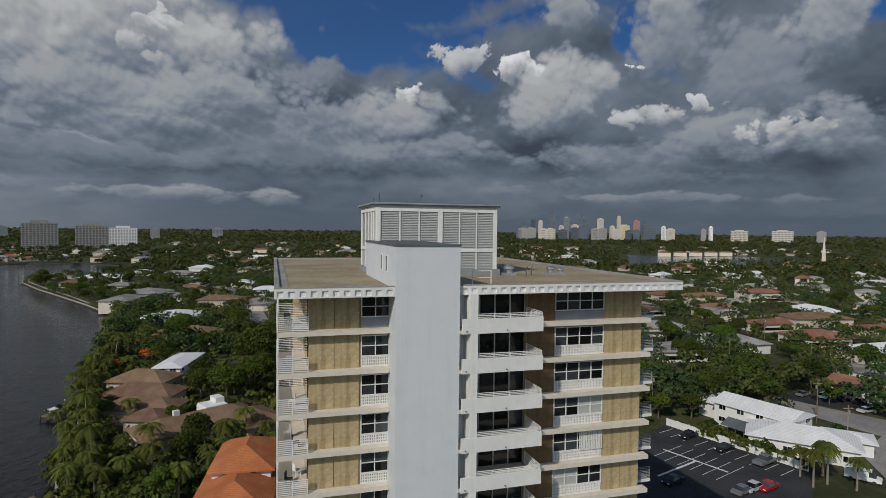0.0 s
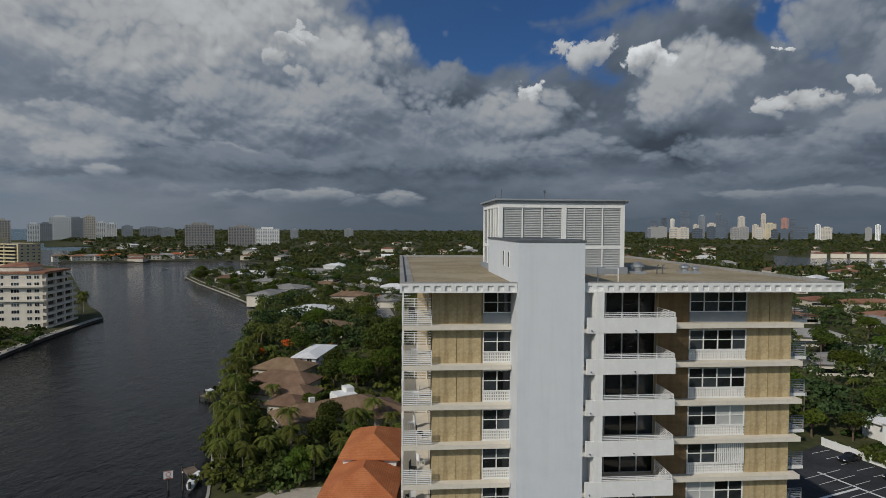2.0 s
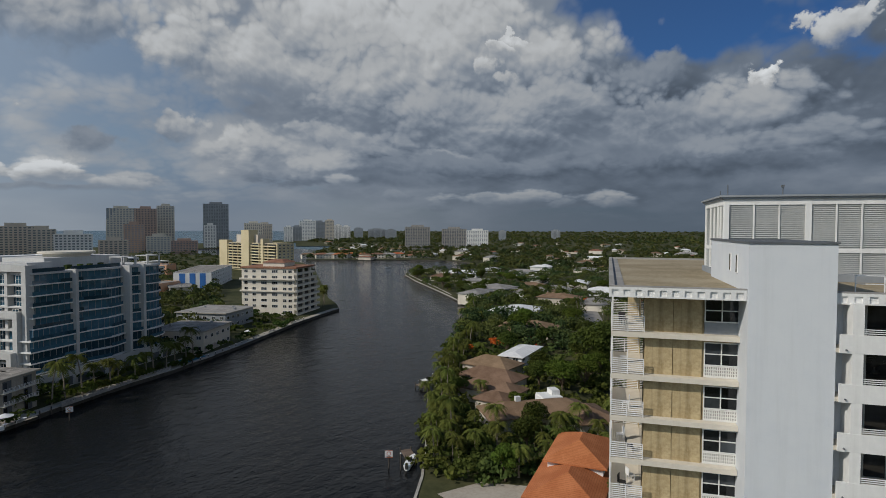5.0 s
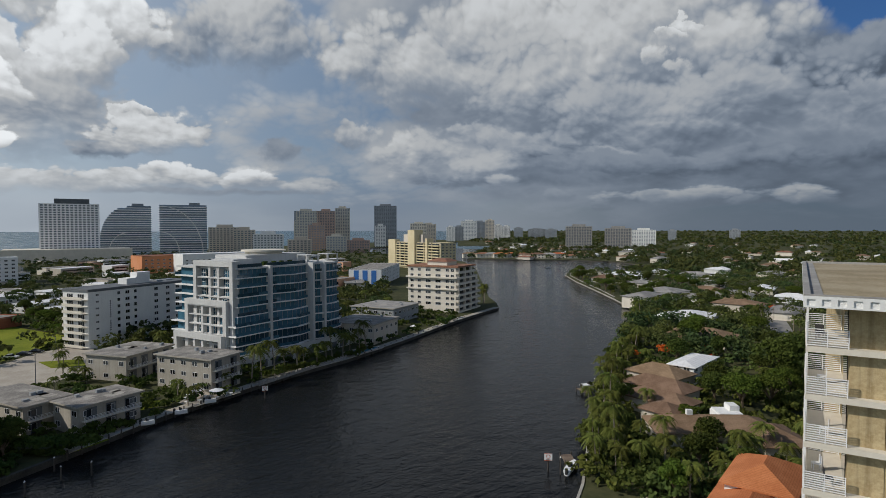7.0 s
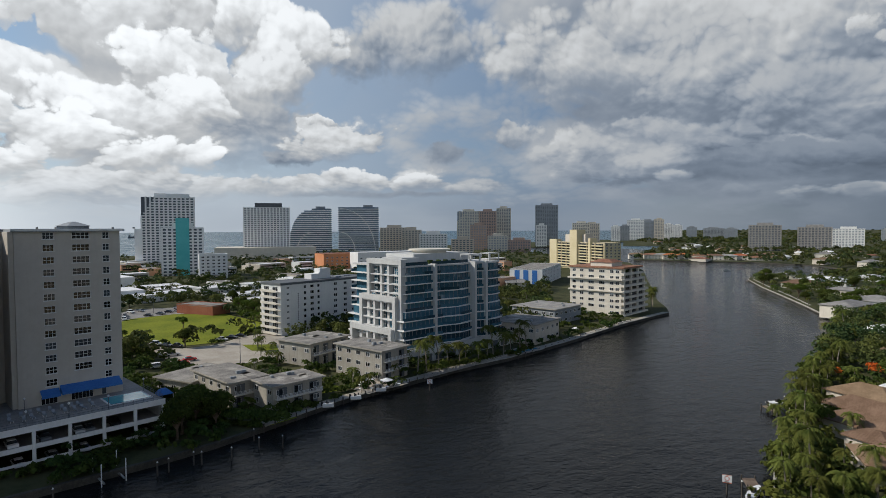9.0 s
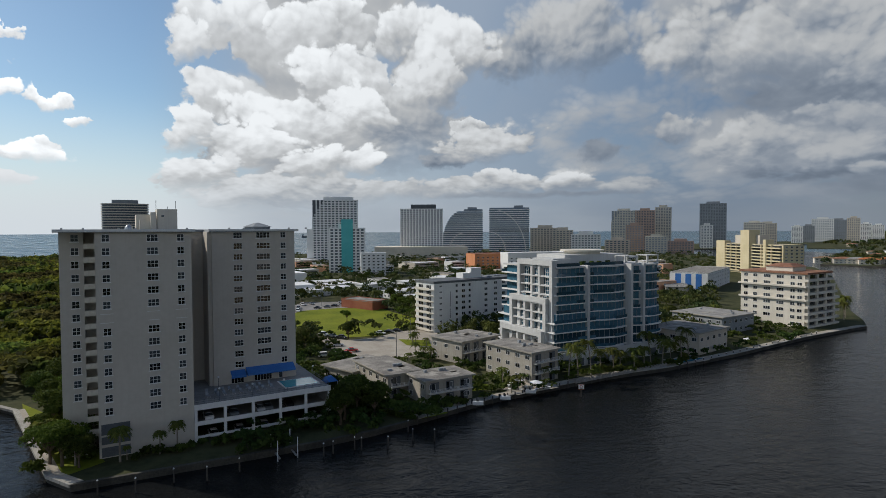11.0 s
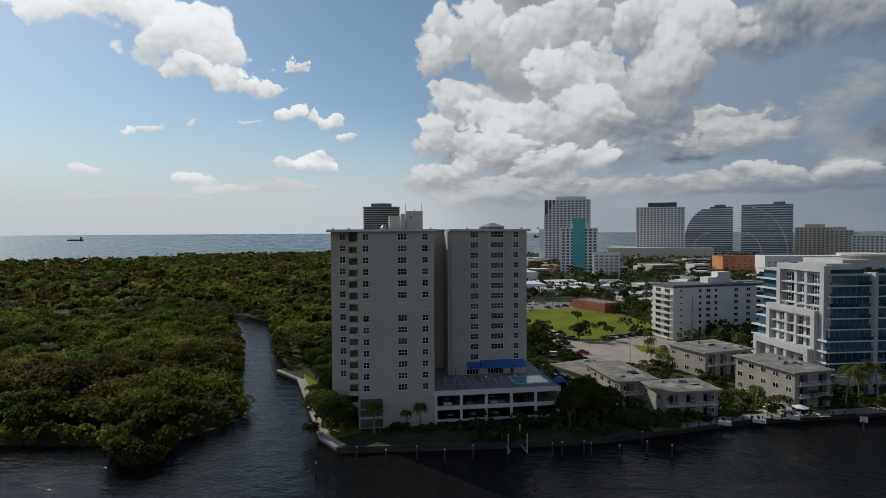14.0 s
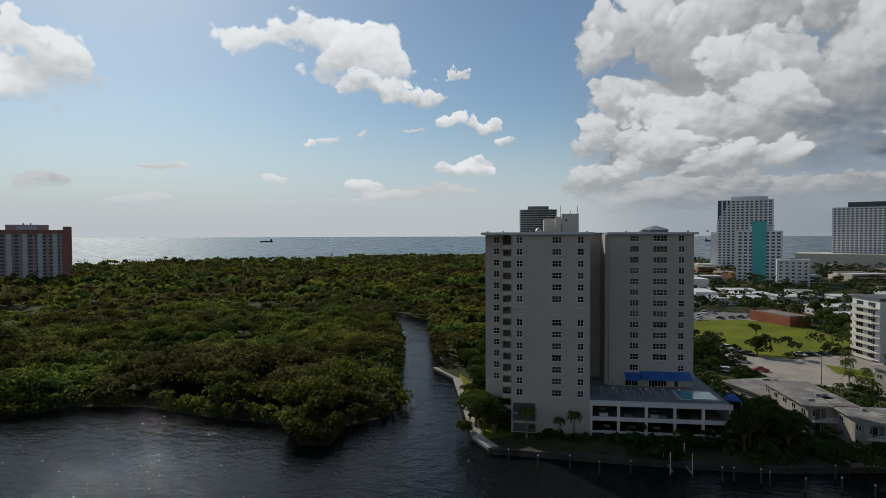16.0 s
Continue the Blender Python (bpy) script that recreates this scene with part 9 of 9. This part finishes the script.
for x, y, c, t in ((-245.9, 18.7, "car_silver", 55), (-248.4, 22.8, "car_black", 55), (-250.5, 26.4, "car_black", 55), (-265.4, 38.4, "car_white", 20), (-270, 42.6, "car_grey", 20), (-247.6, -5.1, "car_white", 40),
                   (-243.2, -1.1, "car_grey", 40), (-240.1, 2.4, "car_black", 40), (-223.8, 0.7, "car_silver", 100), (-206.3, -3.8, "car_white", 100), (-208, 3.3, "car_red", 100), (-212.8, 5.8, "car_red", 100),
                   (-352.7, -14.2, "car_grey", 30), (-332.4, -10, "car_black", 60), (-336.7, -4.5, "car_grey", 60), (-341.1, -0.5, "car_black", 60), (-345, 4, "car_silver", 60), (-350, -19, "car_white", 30), (-323, -20.5, "car_white", 10),
                   (-330, -20.5, "car_grey", 10), (-338, -21, "car_silver", 10), (-357, 4, "car_silver", 60), (-359, 9, "car_white", 60)):
    parked((x, y, LAND + 0.15), t, c, None, "suv" if c == "car_white" else "sedan")


def pole(x, y, h, label, arm=True, mat="grey"):
    p = thing("lamp_post" if arm else "utility_pole", (x, y, LAND), random.Random(int(x * 9)).uniform(0, 360), label, "pole", "street poles")
    part("post", Shape().tube([(0, 0, -0.3), (0, 0, h)], [0.13, 0.09], 7), M[mat], p)
    if arm:
        part("arm", Shape().tube([(0, 0, h - 0.2), (0.8, 0, h + 0.2), (1.6, 0, h + 0.2)], 0.05, 5), M[mat], p)
        part("lamp_head", Shape().box(1.4, 2.0, -0.12, 0.12, h + 0.12, h + 0.28), M["metal"], p)
    else:
        part("crossarm", Shape().box(-1.1, 1.1, -0.06, 0.06, h - 0.7, h - 0.55), M[mat], p)
        part("transformer", Shape().tube([(0.3, 0, h - 1.9), (0.3, 0, h - 1.1)], 0.2, 8), M["metal"], p)


for x, y, h in ((-199.4, 20.8, 9), (-232, 30, 8), (-262, 46, 8), (-344, -8, 9), (-205, 66, 8)):
    pole(x, y, h, "dark street lamp beside a court", True, "darkgrey")
for x, y, h in ((89.5, 135.2, 10), (85.5, 119.2, 9), (52, 140, 10), (96, 190, 10), (118, 182, 10), (70, 178, 10), (130, 230, 11), (60, 220, 11), (-76, 250, 9), (-100, 300, 9)):
    pole(x, y, h, "weathered timber utility pole among gardens", False, "wood")
for i in range(3):
    a, b = ((89.5, 135.2, 10), (52, 140, 10)) if i == 0 else (((89.5, 135.2, 10), (118, 182, 10)) if i == 1 else ((52, 140, 10), (70, 178, 10)))
    pts = [(a[0] + (b[0] - a[0]) * t, a[1] + (b[1] - a[1]) * t, LAND + a[2] - 0.6 - 3.2 * t * (1 - t)) for t in spread(0, 1, 9)]
    solo("power_cable", Shape().tube(pts, 0.025, 4), M["rubber"], "thin black power cable between poles", "cable", "power cables")
sp = thing("steeple", (521, 784, LAND), 0, "slender pale spire above distant trees", "spire")
part("shaft", Shape().tube([(0, 0, 0), (0, 0, 20), (0, 0, 40)], [3.2, 2.2, 0.3], 6), M["offwhite"], sp)
# terraces along the promenade
tr = random.Random(8)
for i in range(9):
    x, y = -150 - tr.random() * 8, 47 + tr.random() * 12
    u = thing("garden_table", (x, y, LAND + 0.07), tr.uniform(0, 90), "white garden table on a waterside terrace", "table", "terrace tables")
    part("tabletop", Shape().tube([(0, 0, 0.70), (0, 0, 0.75)], 0.55, 10), M["rail"], u)
    part("stem", Shape().tube([(0, 0, 0), (0, 0, 0.7)], 0.06, 6), M["rail"], u)
for x, y in ((-195.3, 156.1), (-156, 51), (-152.5, 55)):
    u = thing("parasol", (x, y, LAND + 0.05), 0, "white parasol open beside the seawall", "parasol", "parasols")
    part("pole", Shape().tube([(0, 0, 0), (0, 0, 2.5)], 0.04, 6), M["rail"], u)
    part("canopy", Shape().tube([(0, 0, 2.0), (0, 0, 2.6)], [1.9, 0.1], 8), M["rail"], u)
for x, y in ((-140.7, 33.8), (-143.8, 41.9), (-148, 50.3)):
    boat((x - 0.5, y + 0.3), 60, 2.8, "upturned white dinghy on the seawall", lifted=LAND + 0.35)
for i in range(30):
    t = i / 29
    x, y = -155 - 13.5 * t, 68.5 + 37 * t
    solo("baluster_post", Shape().box(-0.2, 0.2, -0.2, 0.2, 0, 1.0).box(-0.26, 0.26, -0.26, 0.26, 1.0, 1.1), M["grey"], "weathered grey garden wall pier by the river", "pier", "river wall piers", at=pose(x - 1.2, y, LAND, 0, 0, 20))
solo("river_wall", Shape().box(0, 39.4, -0.1, 0.1, 0, 0.75), M["grey"], "low weathered garden wall by the river", "wall", at=pose(-156.2, 68.5, LAND, 0, 0, math.degrees(math.atan2(37, -13.5))))
cp = thing("condominium_pool", (-170.5, 112, LAND), 108, "blue garden swimming pool with shade in its colour", "pool")
part("surround", Shape().box(0, 14, 0, 8, 0, 0.12), M["paving"], cp)
part("pool_water", Shape().box(1, 13, 1, 6.5, 0.08, 0.15), M["pool_shade"], cp)
art = thing("wire_sculpture", (-222, 118, LAND), 0, "white branching wire sculpture beside a lawn", "sculpture")
for i in range(9):
    a = 6.28318 * i / 9
    part("branch", Shape().tube([(0, 0, 0), (0.8 * math.cos(a), 0.8 * math.sin(a), 4), (2.6 * math.cos(a), 2.6 * math.sin(a), 7.5)], [0.1, 0.07, 0.03], 5), M["rail"], art)
# ship on the horizon
x, y = spot(134.9, 3300)
sh = thing("cargo_ship", (x, y, lift(3300) - 0.5), 134.9, "dark cargo ship on the horizon", "ship")
part("hull", Shape().prism([(-33, -5), (28, -5), (34, 0), (28, 5), (-33, 5)], 0, 7), M["darkgrey"], sh)
part("bridge", Shape().box(20, 29, -4, 4, 7, 19).box(23, 24, -0.5, 0.5, 19, 25), M["midgrey"], sh)
part("crane", Shape().tube([(-14, 0, 7), (-14, 0, 13)], 0.6, 6).tube([(0, 0, 7), (0, 0, 13)], 0.6, 6), M["darkgrey"], sh)
x, y = spot(92.7, 3300)
sh = thing("cargo_ship", (x, y, lift(3300) - 0.5), 92.7, "dark cargo ship on the horizon", "ship")
part("hull", Shape().prism([(-30, -5), (28, -5), (34, 0), (28, 5), (-30, 5)], 0, 9), M["darkgrey"], sh)
part("bridge", Shape().box(-28, -20, -4, 4, 9, 19), M["midgrey"], sh)
